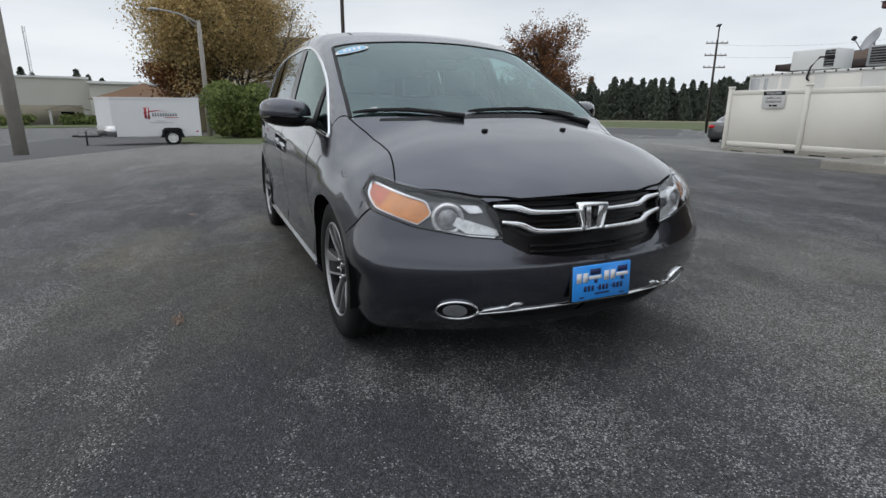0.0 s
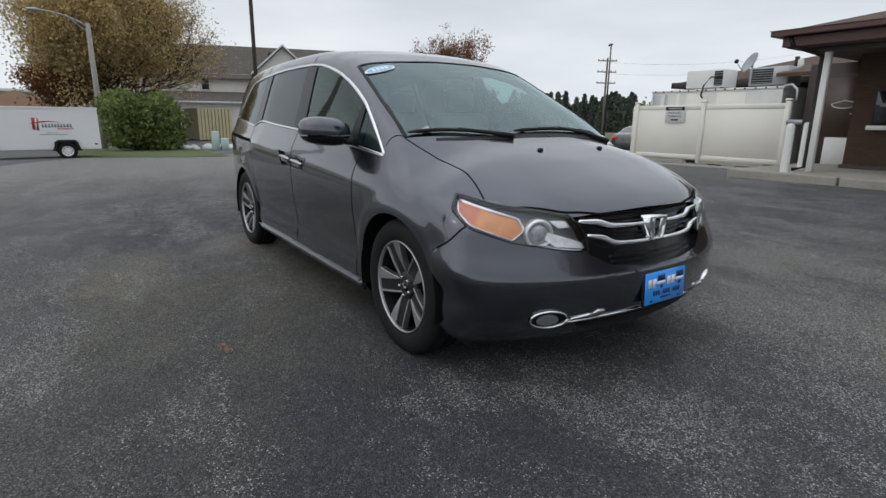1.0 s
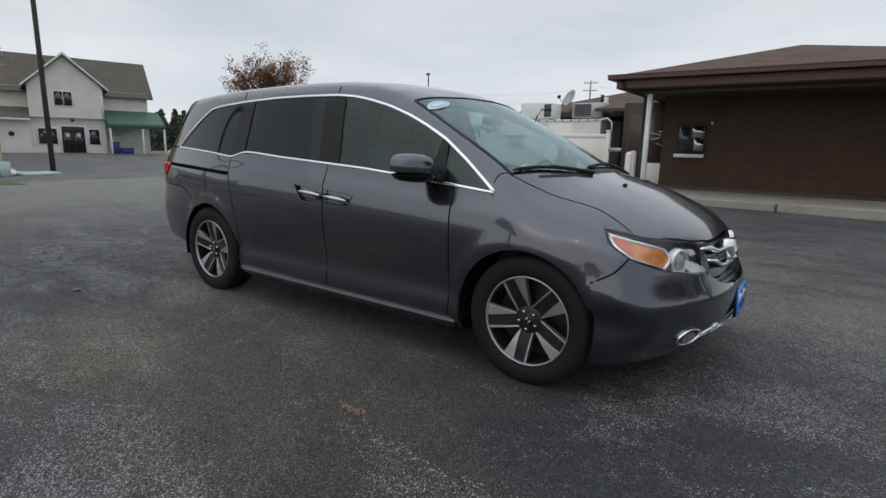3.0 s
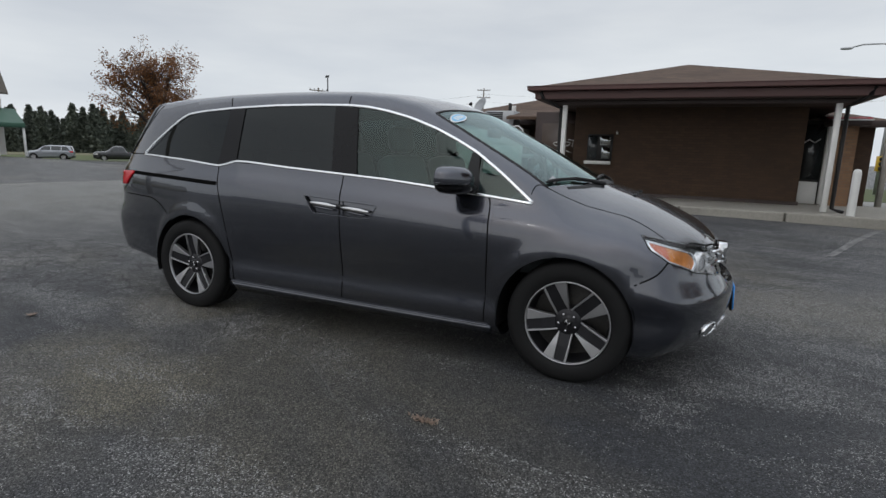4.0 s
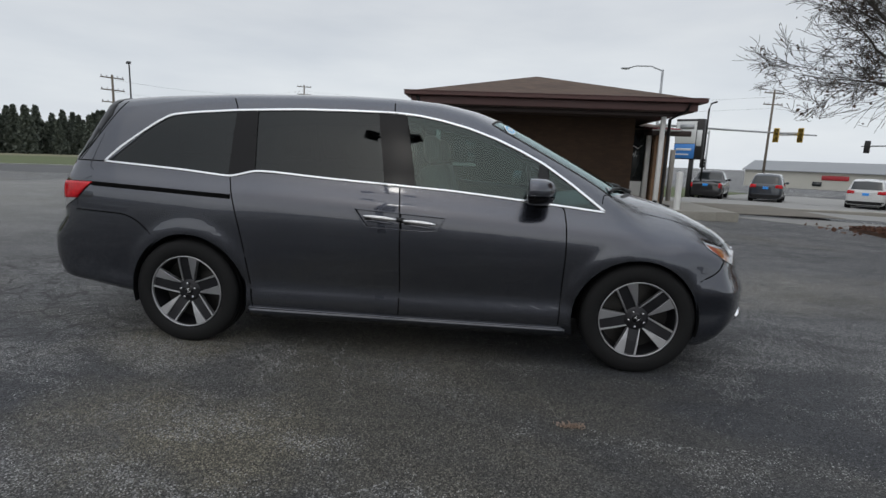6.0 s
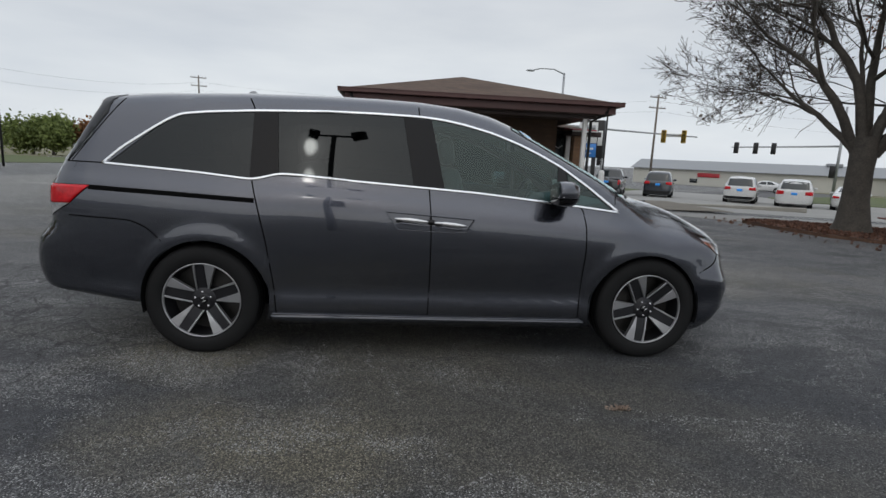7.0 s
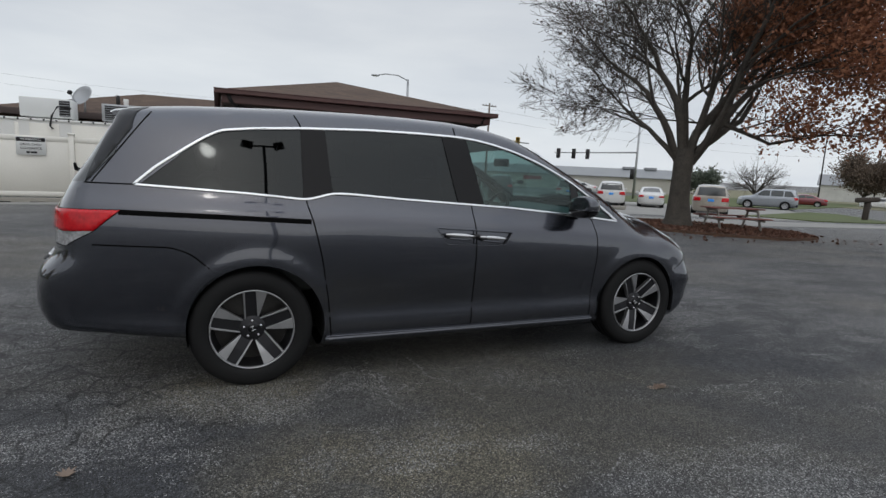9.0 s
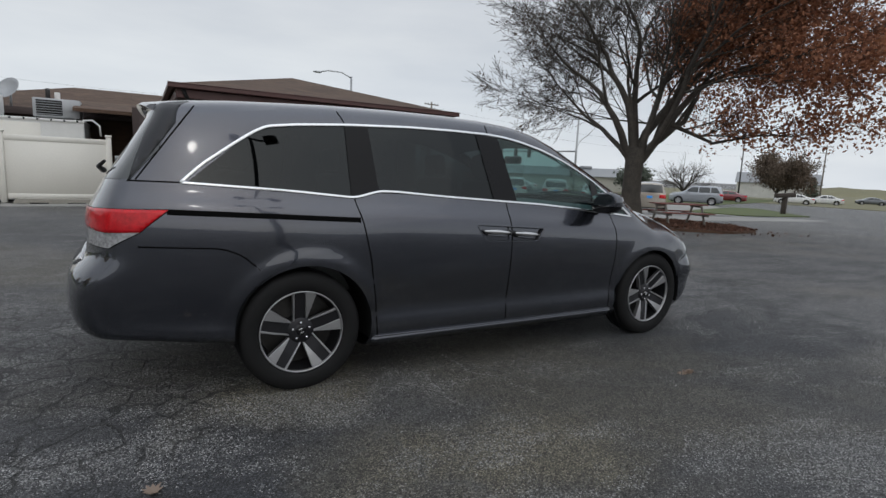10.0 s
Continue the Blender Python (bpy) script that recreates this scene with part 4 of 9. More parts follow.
P_FDOOR = [(-0.135, 1.64), (-0.129, 1.595), (-0.056, 1.13), (-0.038, 0.916), (-0.033, 0.521), (-0.038, 0.285), (1.000, 0.285), (1.006, 0.60), (1.012, 0.75), (1.006, 0.933), (0.992, 1.044), (0.905, 1.06), (0.880, 1.31), (0.705, 1.395), (0.555, 1.46), (0.368, 1.525), (0.18, 1.572), (0.03, 1.60)]
P_SDOOR = [(-1.20, 1.60), (-1.187, 1.142), (-1.145, 1.006), (-1.092, 0.776), (-1.045, 0.48), (-1.03, 0.285), (-0.038, 0.285), (-0.033, 0.521), (-0.038, 0.916), (-0.056, 1.13), (-0.129, 1.595), (-0.135, 1.61), (-0.756, 1.615)]


def van_panel(f):
    c = f.calc_center_median()
    n = f.normal
    if n.y < 0.05 and inside(P_FDOOR, c.x, c.z) and c.y < -0.5:
        return "front_door"
    if n.y < 0.05 and inside(P_SDOOR, c.x, c.z) and c.y < -0.5:
        return "sliding_door"
    if c.x > 1.3 and n.z > 0.1 and c.y > -0.81 and c.z > 0.80 and inside(HOOD_LINE + [(1.36, 0.02)], c.x, c.y):
        return "bonnet"
    if c.x > 1.84 and c.z < 0.63 + (c.x - 1.855) * 0.85 and c.z < 0.86:
        return "front_bumper"
    if c.x < -1.72 and c.z < np.interp(c.x, [-2.34, -1.914, -1.826, -1.723], [0.873, 0.858, 0.819, 0.720]):
        return "rear_bumper"
    if c.x < -2.05 and (n.x < -0.55 or c.y > -0.62) and c.z > 0.8:
        return "tailgate"
    if c.z > 1.05 and c.x < 1.5 and n.z > 0.55:
        return "roof"
    if c.x > 0.85:
        return "front_wing"
    if c.z > 1.25 and c.x > -1.21:
        return "roof"
    if c.z < 0.30 and -1.2 < c.x:
        return "side_sill"
    return "rear_quarter"


groups = {}
for f in body.faces:
    groups.setdefault(van_panel(f), set()).add(f)
for name, faces in sorted(groups.items()):
    piece = body.copy()
    piece.faces.ensure_lookup_table()
    body.faces.index_update()
    keep = {f.index for f in faces}
    bmesh.ops.delete(piece, geom=[f for i, f in enumerate(piece.faces) if i not in keep], context="FACES")
    if name in ("bonnet", "front_bumper", "rear_bumper", "tailgate", "roof"):
        part(name, joined(piece, mirrored(piece)), M["paint"], van)
    else:
        other = mirrored(piece)
        part(name, piece, M["paint"], van)
        part(name, other, M["paint"], van)
body.free()

# lining inside the shell, open where the windows are
lining = hull_grid(van_form, VAN_SPINE, -1.95, 1.85, 90, 60, 24, level=-0.045)
for poly in (W_REAR, W_SLIDE, W_FRONT, W_QUARTER):
    score(lining, SIDE, poly)
score(lining, ABOVE, GLASS_F)
bmesh.ops.delete(lining, geom=[f for f in lining.faces if any(within(SIDE, p, f) for p in (W_REAR, W_SLIDE, W_FRONT, W_QUARTER)) or within(ABOVE, GLASS_F, f) or f.calc_center_median().x > 1.55 or f.calc_center_median().z < 0.82], context="FACES")
bmesh.ops.reverse_faces(lining, faces=lining.faces)
part("cabin_lining", joined(lining, mirrored(lining)), M["trim_in"], van, "dark cabin lining")


def both_sides(name, bm, material, label="", parent=None):
    """A part and its twin on the other flank."""
    twin = mirrored(bm)
    a = part(name, bm, material, parent or van, label)
    b = part(name, twin, material, parent or van, label)
    return a, b


# glass
both_sides("rear_side_window", laid(SIDE, W_REAR, -0.004, 0.05), M["glass_dark"], "dark tinted glass")
both_sides("sliding_door_window", laid(SIDE, W_SLIDE, -0.004, 0.05), M["glass_dark"], "dark tinted glass")
both_sides("front_door_window", laid(SIDE, W_FRONT, -0.004, 0.05), M["glass_side"], "green tinted glass")
both_sides("quarter_window", laid(SIDE, W_QUARTER, -0.004, 0.04), M["glass_side"], "small green tinted glass")
ws = laid(ABOVE, [(x, min(y, 0.0)) for x, y in GLASS_F if y <= 0.0], -0.003, 0.05)
part("windscreen", joined(ws, mirrored(ws)), M["glass_front"], van, "raked green tinted windscreen")
# black edge of the windscreen
for pts in ([(1.30, -0.790), (0.94, -0.748), (0.52, -0.690)],):
    both_sides("windscreen_edge", strip(ABOVE, pts, 0.022, 0.002), M["black"])
edge = strip(ABOVE, [(0.515, -0.690), (0.575, -0.35), (0.590, -0.001)], 0.014, 0.002)
part("windscreen_top_edge", joined(edge, mirrored(edge)), M["black"], van)

# pillars between the windows, black
both_sides("door_pillar", laid(SIDE, [(-0.155, 1.138), (0.045, 1.135), (-0.045, 1.575), (-0.235, 1.588)], 0.0015, 0.04), M["pillar"], "gloss black pillar cover")
both_sides("rear_pillar", laid(SIDE, [(-1.20, 1.155), (-1.02, 1.180), (-1.05, 1.578), (-1.20, 1.572)], 0.0015, 0.04), M["pillar"], "gloss black pillar cover")
both_sides("mirror_sail", laid(SIDE, [(0.80, 1.075), (0.915, 1.062), (0.878, 1.285), (0.83, 1.305)], 0.002, 0.03), M["black"], "black mirror mount")
# bright trim
both_sides("window_trim_lower", strip(SIDE, BELT_LINE, 0.017, 0.006), M["chrome"], "chrome belt moulding")
both_sides("window_trim_upper", strip(SIDE, TOP_LINE, 0.019, 0.006), M["chrome"], "chrome window surround")
both_sides("sill_trim", strip(SIDE, [(-1.06, 0.283), (0.0, 0.275), (1.03, 0.274)], 0.005, 0.016), M["paint"])
sill = laid(SIDE, [(-1.065, 0.272), (1.045, 0.266), (1.045, 0.215), (-1.065, 0.210)], 0.014, 0.05, thick=0.03)
both_sides("sill_skirt", sill, M["paint"])
both_sides("door_track", strip(SIDE, [(-2.185, 1.053), (-1.68, 1.036), (-1.160, 1.014)], 0.030, 0.002), M["gap"], "black sliding door track")
# panel gaps
for line in (GAP_REAR, GAP_MID, GAP_FRONT, [(-2.32, 0.872), (-1.93, 0.860), (-1.83, 0.822), (-1.735, 0.735)], [(1.846, 0.627), (1.955, 0.69), (2.0, 0.76)], [(-2.36, 1.207), (-2.12, 1.205)], [(-2.03, 1.62), (-2.154, 1.448), (-2.322, 1.213)]):
    both_sides("panel_gap", strip(SIDE, line, 0.0085, 0.0006), M["gap"])
both_sides("bonnet_gap", strip(ABOVE, HOOD_LINE[:6], 0.007, 0.0006), M["gap"])
lip = strip(ABOVE, [(2.035, -0.76), (2.185, -0.50), (2.245, -0.30), (2.272, -0.001)], 0.012, 0.0006)
part("bonnet_lip_gap", joined(lip, mirrored(lip)), M["gap"], van)
both_sides("pillar_foot_gap", strip(ABOVE, [(1.30, -0.790), (1.250, -0.810), (1.234, -0.850), (1.230, -0.873)], 0.006, 0.0006), M["gap"])

# door handles in their scoops
both_sides("handle_scoop", laid(SIDE, HANDLE, -0.024, 0.03), M["paint"], "hollow handle scoop")
scoop_wall = laid(SIDE, HANDLE, 0.0, 0.03, thick=0.031)
bmesh.ops.delete(scoop_wall, geom=[f for f in scoop_wall.faces if abs(f.normal.y) > 0.6], context="FACES")
both_sides("scoop_wall", scoop_wall, M["paint_deep"])
both_sides("scoop_rim", strip(SIDE, HANDLE + HANDLE[:1], 0.007, 0.004, soft=False), M["paint"])
for x0, z0, x1, z1 in ((-0.275, 0.933, -0.058, 0.919), (-0.018, 0.915, 0.195, 0.900)):
    both_sides("door_handle", strip(SIDE, [(x0, z0), ((x0 + x1) / 2, (z0 + z1) / 2), (x1, z1)], (0.014, 0.030, 0.030, 0.014), 0.014, sink=0.010), M["satin"], "satin chrome pull handle")
    both_sides("handle_grip", strip(SIDE, [(x0 + 0.03, z0 - 0.026), (x1 - 0.03, z1 - 0.026)], (0.012, 0.018, 0.012), 0.004, sink=0.012), M["paint"])
    both_sides("handle_foot", strip(SIDE, [(x0 + 0.01, z0 - 0.008), (x0 + 0.05, z0 - 0.012)], 0.030, 0.002, sink=0.032), M["black_gloss"])
both_sides("handle_joint", laid(SIDE, [(-0.062, 0.936), (-0.014, 0.932), (-0.014, 0.900), (-0.062, 0.904)], 0.010, 0.015, thick=0.042), M["black_gloss"])
both_sides("key_cylinder", laid(SIDE, ring_of(0.022, 0.912, 0.010, n=12), 0.016, 0.008, thick=0.01), M["satin"])


# mirrors
def egg(center, size, n=28, m=16, power=2.6):
    bm = bmesh.new()
    rows = []
    for i in range(m + 1):
        ph = math.pi * i / m - math.pi / 2
        row = []
        for j in range(n):
            th = math.tau * j / n
            d = [math.cos(ph) * math.cos(th), math.cos(ph) * math.sin(th), math.sin(ph)]
            k = sum(abs(v) ** power for v in d) ** (-1 / power)
            row.append(bm.verts.new([center[a] + size[a] * d[a] * k for a in range(3)]))
        rows.append(row)
    for a, b in zip(rows, rows[1:]):
        for j in range(n):
            bm.faces.new((a[j], a[(j + 1) % n], b[(j + 1) % n], b[j]))
    bmesh.ops.remove_doubles(bm, verts=bm.verts, dist=1e-4)
    bmesh.ops.recalc_face_normals(bm, faces=bm.faces)
    return bm


for sy in (-1, 1):
    shell = egg((0.815, sy * 1.045, 1.137), (0.104, 0.140, 0.082), power=2.7)
    for v in shell.verts:
        k = (abs(v.co.y) - 1.035) / 0.125
        v.co.x -= 0.045 * max(0, k)
        v.co.z += 0.010 * k
        if v.co.x < 0.755:
            v.co.x = 0.755 + (v.co.x - 0.755) * 0.25
    low = shell.copy()
    bmesh.ops.bisect_plane(shell, geom=list(shell.verts) + list(shell.edges) + list(shell.faces), plane_co=(0, 0, 1.118), plane_no=(0, 0, -1), clear_outer=True)
    bmesh.ops.bisect_plane(low, geom=list(low.verts) + list(low.edges) + list(low.faces), plane_co=(0, 0, 1.110), plane_no=(0, 0, 1), clear_outer=True)
    mirror = part("door_mirror", shell, M["paint"], van, "body-colour wing mirror with a black underside")
    part("mirror_underside", low, M["black_gloss"], mirror)
    ring = egg((0.812, sy * 1.045, 1.114), (0.103, 0.139, 0.006), power=2.4)
    for v in ring.verts:
        k = (abs(v.co.y) - 1.035) / 0.125
        v.co.x -= 0.045 * max(0, k)
        v.co.z += 0.010 * k
        if v.co.x < 0.757:
            v.co.x = 0.757
    part("turn_signal", ring, M["satin"], mirror, "slim clear signal strip")
    part("mirror_arm", box((0.80, min(sy * 0.885, sy * 0.96), 1.062), (0.90, max(sy * 0.885, sy * 0.96), 1.105), 0.012), M["black"], mirror)
    gl = box((0.748, sy * 1.035 - 0.095, 1.085), (0.753, sy * 1.035 + 0.095, 1.185), 0.0)
    part("mirror_glass", gl, M["chrome"], mirror, "mirror glass")


# wheels
def build_wheel():
    w = new("wheel")
    tyre = lathe([(0.245, 0.095), (0.262, 0.108), (0.300, 0.118), (0.335, 0.112), (0.352, 0.098), (0.360, 0.082), (0.362, 0.06), (0.358, 0.058), (0.358, 0.050), (0.362, 0.048), (0.363, 0.01), (0.357, 0.008), (0.357, -0.004), (0.363, -0.006), (0.362, -0.05), (0.358, -0.052), (0.358, -0.06), (0.361, -0.062), (0.358, -0.085), (0.345, -0.105), (0.320, -0.114), (0.285, -0.116), (0.258, -0.108), (0.246, -0.098), (0.240, -0.085), (0.240, 0.085)], n=72, closed=True)
    part("tyre", tyre, M["rubber"], w, "black road tyre")
    rim = lathe([(0.2465, -0.098), (0.247, -0.105), (0.243, -0.108), (0.239, -0.106), (0.237, -0.098), (0.236, -0.090)], n=72)
    part("barrel", lathe([(0.236, -0.090), (0.233, -0.06), (0.222, 0.02), (0.22, 0.09), (0.244, 0.092)], n=48), M["alloy_dark"], w)
    part("rim", rim, M["alloy"], w, "machined alloy rim")
    dish = lathe([(0.0, 0.02), (0.06, 0.015), (0.10, 0.03), (0.22, 0.03)], n=40)
    part("brake_disc", dish, M["iron"], w, "brake disc")
    hub = lathe([(0.0, -0.072), (0.032, -0.072), (0.036, -0.068), (0.045, -0.066), (0.075, -0.062), (0.088, -0.048), (0.090, 0.0)], n=40)
    part("hub", hub, M["alloy_dark"], w, "dark grey hub")
    cap = lathe([(0.0, -0.077), (0.026, -0.077), (0.029, -0.072)], n=28)
    badge = part("hub_cap", cap, M["black_gloss"], w, "round cap with a silver badge")
    bd = bmesh.new()
    add_box(bd, (-0.015, -0.081, -0.013), (-0.009, -0.076, 0.013), 0.001)
    add_box(bd, (0.009, -0.081, -0.013), (0.015, -0.076, 0.013), 0.001)
    add_box(bd, (-0.010, -0.080, -0.003), (0.010, -0.076, 0.002), 0.001)
    part("cap_badge", bd, M["satin"], badge)
    for k in range(5):
        a0 = radians(90 + 72 * k)
        # each spoke: a dark channel between a broad machined wedge and a thin machined edge
        def pt(ang, r, h):
            return (r * math.cos(a0 + ang), h, r * math.sin(a0 + ang))
        def wedge(angs_in, angs_out, h_in, h_out, depth, r_in=0.068, r_out=0.2385):
            bm = bmesh.new()
            V = []
            for r, (p, q), h in ((r_in, angs_in, h_in), ((r_in + r_out) / 2, tuple(math.atan2(r_in * math.sin(i) + r_out * math.sin(o), r_in * math.cos(i) + r_out * math.cos(o)) for i, o in zip(angs_in, angs_out)), (h_in + h_out) / 2 - 0.004), (r_out, angs_out, h_out)):
                V.append([bm.verts.new(pt(p, r, h)), bm.verts.new(pt(q, r, h)), bm.verts.new(pt(q, r, h + depth)), bm.verts.new(pt(p, r, h + depth))])
            for a, b in zip(V, V[1:]):
                for i in range(4):
                    bm.faces.new((a[i], a[(i + 1) % 4], b[(i + 1) % 4], b[i]))
            bm.faces.new(V[0])
            bm.faces.new(list(reversed(V[-1])))
            bmesh.ops.recalc_face_normals(bm, faces=bm.faces)
            bmesh.ops.bevel(bm, geom=list(bm.edges), offset=0.0015, segments=1, affect="EDGES")
            return bm
        spoke = part("spoke", wedge((-0.44, 0.50), (-0.135, 0.15), -0.058, -0.088, 0.05), M["alloy_dark"], w, smooth=False)
        part("spoke_face", wedge((-0.52, -0.42), (-0.41, -0.125), -0.068, -0.099, 0.035, r_in=0.078), M["alloy"], spoke, smooth=False)
        part("spoke_edge", wedge((0.48, 0.60), (0.135, 0.185), -0.068, -0.099, 0.035, r_in=0.074), M["alloy"], spoke, smooth=False)
        nut = lathe([(0.0, -0.086), (0.006, -0.086), (0.009, -0.080), (0.009, -0.06)], n=8)
        bmesh.ops.translate(nut, verts=nut.verts, vec=(0.051 * math.cos(a0), 0, 0.051 * math.sin(a0)))
        part("wheel_nut", nut, M["satin"], w)
    return w


wheel = build_wheel()
wheel.parent = van
WHEEL_Y = 0.842
wheel.matrix_basis = pose(FRONT_AXLE, -WHEEL_Y, HUB_Z, 0, 0, 0) @ pose(0, 0, 0, 0, 44, 0)
for x, s, turn in ((REAR_AXLE, -1, 69), (FRONT_AXLE, 1, 50), (REAR_AXLE, 1, 20)):
    w2 = copy_thing(wheel, pose(x, s * WHEEL_Y, HUB_Z, 0, 0, 0 if s < 0 else 180) @ pose(0, 0, 0, 0, turn, 0))
for ax, az in ((1.47, 0.36), (-1.47, 0.365)):
    prof = [(0.398 * math.cos(a), 0.398 * math.sin(a)) for a in (radians(d) for d in range(-14, 195, 8))]
    for s in (-1, 1):
        well = bmesh.new()
        rows = [[well.verts.new((ax + u, s * yy, az + v)) for u, v in prof] for yy in (0.965, 0.60)]
        for i in range(len(prof) - 1):
            well.faces.new((rows[0][i], rows[0][i + 1], rows[1][i + 1], rows[1][i]))
        well.faces.new(rows[1])
        part("wheel_well", well, M["well"], van, "black wheel arch liner")
part("underbody", box((-1.95, -0.58, 0.22), (2.0, 0.58, 0.42), 0.03), M["black"], van, "dark underbody")
part("underfloor", box((-1.0, -0.90, 0.202), (1.0, 0.90, 0.30), 0.03), M["black"], van)

# head lamps: a bowl behind a clear lens
def lamp_pts(*p):
    return [LAMP.flat(q) for q in p]
bowl = laid(LAMP, HEADLAMP, -0.045, 0.025)
both_sides("headlamp_housing", bowl, M["lamp_dark"], "dark head lamp bowl")
wallb = laid(LAMP, HEADLAMP, 0.0, 0.04, thick=0.046)
bmesh.ops.delete(wallb, geom=[f for f in wallb.faces if abs(f.normal.dot(Vector(LAMP.d))) > 0.5], context="FACES")
both_sides("headlamp_wall", wallb, M["black_gloss"])
AMBER = lamp_pts((1.895, -0.865, 0.868), (2.055, -0.775, 0.822), (2.12, -0.70, 0.795), (2.135, -0.675, 0.745), (2.12, -0.73, 0.700), (1.98, -0.86, 0.765), (1.91, -0.88, 0.82))
both_sides("turn_lamp", laid(LAMP, AMBER, -0.022, 0.02), M["amber"], "amber turn lamp reflector")
both_sides("turn_lamp_side", laid(LAMP, lamp_pts((1.90, -0.862, 0.864), (1.99, -0.812, 0.838), (1.985, -0.845, 0.772), (1.915, -0.878, 0.822)), -0.019, 0.02), M["amber_deep"], "red-orange side reflector")
loop = AMBER + AMBER[:1]
both_sides("turn_lamp_rim", strip(LAMP, loop, 0.004, -0.015, sink=0.03, soft=False), M["chrome"])
pc = Vector(LAMP.spot([LAMP.flat((2.18, -0.625, 0.725))], -0.02)[0][0])
dirn = Vector((0.93, -0.36, 0.0)).normalized()
turn_m = dirn.to_track_quat("Y", "Z").to_matrix().to_4x4()
proj = lathe([(0.0, 0.014), (0.026, 0.010), (0.042, 0.0), (0.047, -0.012)], n=32)
bmesh.ops.transform(proj, matrix=Matrix.Translation(pc) @ turn_m, verts=proj.verts)
both_sides("projector_lens", proj, M["lamp_clear"], "round projector lens")
prim = lathe([(0.047, -0.01), (0.053, 0.005), (0.064, 0.007), (0.068, -0.004), (0.070, -0.03)], n=36)
bmesh.ops.transform(prim, matrix=Matrix.Translation(pc) @ turn_m, verts=prim.verts)
both_sides("projector_ring", prim, M["lamp_inner"], "bright ring round the projector")
WING = lamp_pts((2.205, -0.600, 0.735), (2.225, -0.560, 0.700), (2.285, -0.450, 0.678), (2.290, -0.445, 0.656), (2.225, -0.565, 0.668), (2.195, -0.610, 0.700))
both_sides("main_beam", laid(LAMP, WING, -0.016, 0.012), M["lamp_inner"], "bright faceted reflector wing")
both_sides("upper_reflector", laid(LAMP, lamp_pts((2.185, -0.575, 0.785), (2.215, -0.505, 0.780), (2.232, -0.490, 0.752), (2.215, -0.545, 0.748)), -0.016, 0.012), M["lamp_inner"], "small bright upper reflector")
both_sides("lamp_strip", strip(LAMP, lamp_pts((2.16, -0.665, 0.678), (2.23, -0.555, 0.660), (2.29, -0.445, 0.650)), 0.012, -0.012, sink=0.03, soft=False), M["chrome"])
both_sides("headlamp_lens", laid(LAMP, HEADLAMP, 0.002, 0.03), M["glass_clear"], "clear head lamp lens")
both_sides("headlamp_edge", strip(LAMP, HEADLAMP + HEADLAMP[:1], 0.007, 0.001, sink=0.012, soft=False), M["black_gloss"])

# grille
gb = laid(FRONT, [(x, z) for x, z in GRILLE if x <= 0.02], -0.035, 0.03)
part("grille_back", joined(gb, mirrored(gb)), M["black_gloss"], van, "black grille mesh")
gw = laid(FRONT, GRILLE, 0.0, 0.03, thick=0.036)
bmesh.ops.delete(gw, geom=[f for f in gw.faces if abs(f.normal.dot(Vector(FRONT.d))) > 0.6 or f.calc_center_median().y > 0.005], context="FACES")
part("grille_wall", joined(gw, mirrored(gw)), M["black_gloss"], van)
slat_rows = [0.592, 0.614, 0.692, 0.712, 0.786]
for z in slat_rows:
    y1 = -0.42 if 0.63 < z else -0.31
    s = strip(FRONT, [(y1, z), (-0.2, z - 0.004), (0.0, z - 0.005)], 0.009, -0.016, sink=0.034)
    part("grille_slat", joined(s, mirrored(s)), M["black_gloss"], van)
for line, wid in (([(-0.445, 0.768), (-0.345, 0.763), (-0.290, 0.742), (-0.20, 0.738), (-0.060, 0.736)], (0.016, 0.027, 0.021, 0.017, 0.016)), ([(-0.420, 0.708), (-0.340, 0.695), (-0.285, 0.666), (-0.20, 0.661), (-0.060, 0.659)], (0.016, 0.028, 0.022, 0.019, 0.018))):
    both_sides("grille_bar", strip(FRONT, line, wid, 0.014, sink=0.03, pitch=0.011), M["chrome"], "chrome grille bar")
cx = float(FRONT.spot([(0.0, 0.712)])[0][0][0])
outl = [(-0.072, 0.052), (-0.066, 0.060), (0.066, 0.060), (0.072, 0.052), (0.055, -0.052), (0.046, -0.060), (-0.046, -0.060), (-0.055, -0.052)]
def ring_prism(outer, k, x0, x1):
    bm = bmesh.new()
    inner = [(a * k, b * k) for a, b in outer]
    rows = [[bm.verts.new((x, a, 0.712 + b)) for a, b in pts] for pts, x in ((outer, x0), (outer, x1 - 0.003), ([(a * (1 + k) / 2, b * (1 + k) / 2) for a, b in outer], x1), (inner, x1 - 0.003), (inner, x0))]
    n = len(outer)
    for r, s in zip(rows, rows[1:]):
        for i in range(n):
            bm.faces.new((r[i], r[(i + 1) % n], s[(i + 1) % n], s[i]))
    bmesh.ops.recalc_face_normals(bm, faces=bm.faces)
    return bm
badge = part("grille_badge", ring_prism(outl, 0.80, cx - 0.03, cx + 0.022), M["chrome"], van, "chrome badge ring with two upright bars")
for s in (-1, 1):
    part("badge_bar", prism([(s * 0.046, 0.712 + 0.047), (s * 0.022, 0.712 + 0.047), (s * 0.014, 0.712 - 0.047), (s * 0.034, 0.712 - 0.047)], cx - 0.02, cx + 0.020, "x", 0.003), M["chrome"], badge)
part("badge_back", prism([(a * 0.9, 0.712 + b * 0.9) for a, b in outl], cx - 0.03, cx + 0.004, "x"), M["black_gloss"], badge)

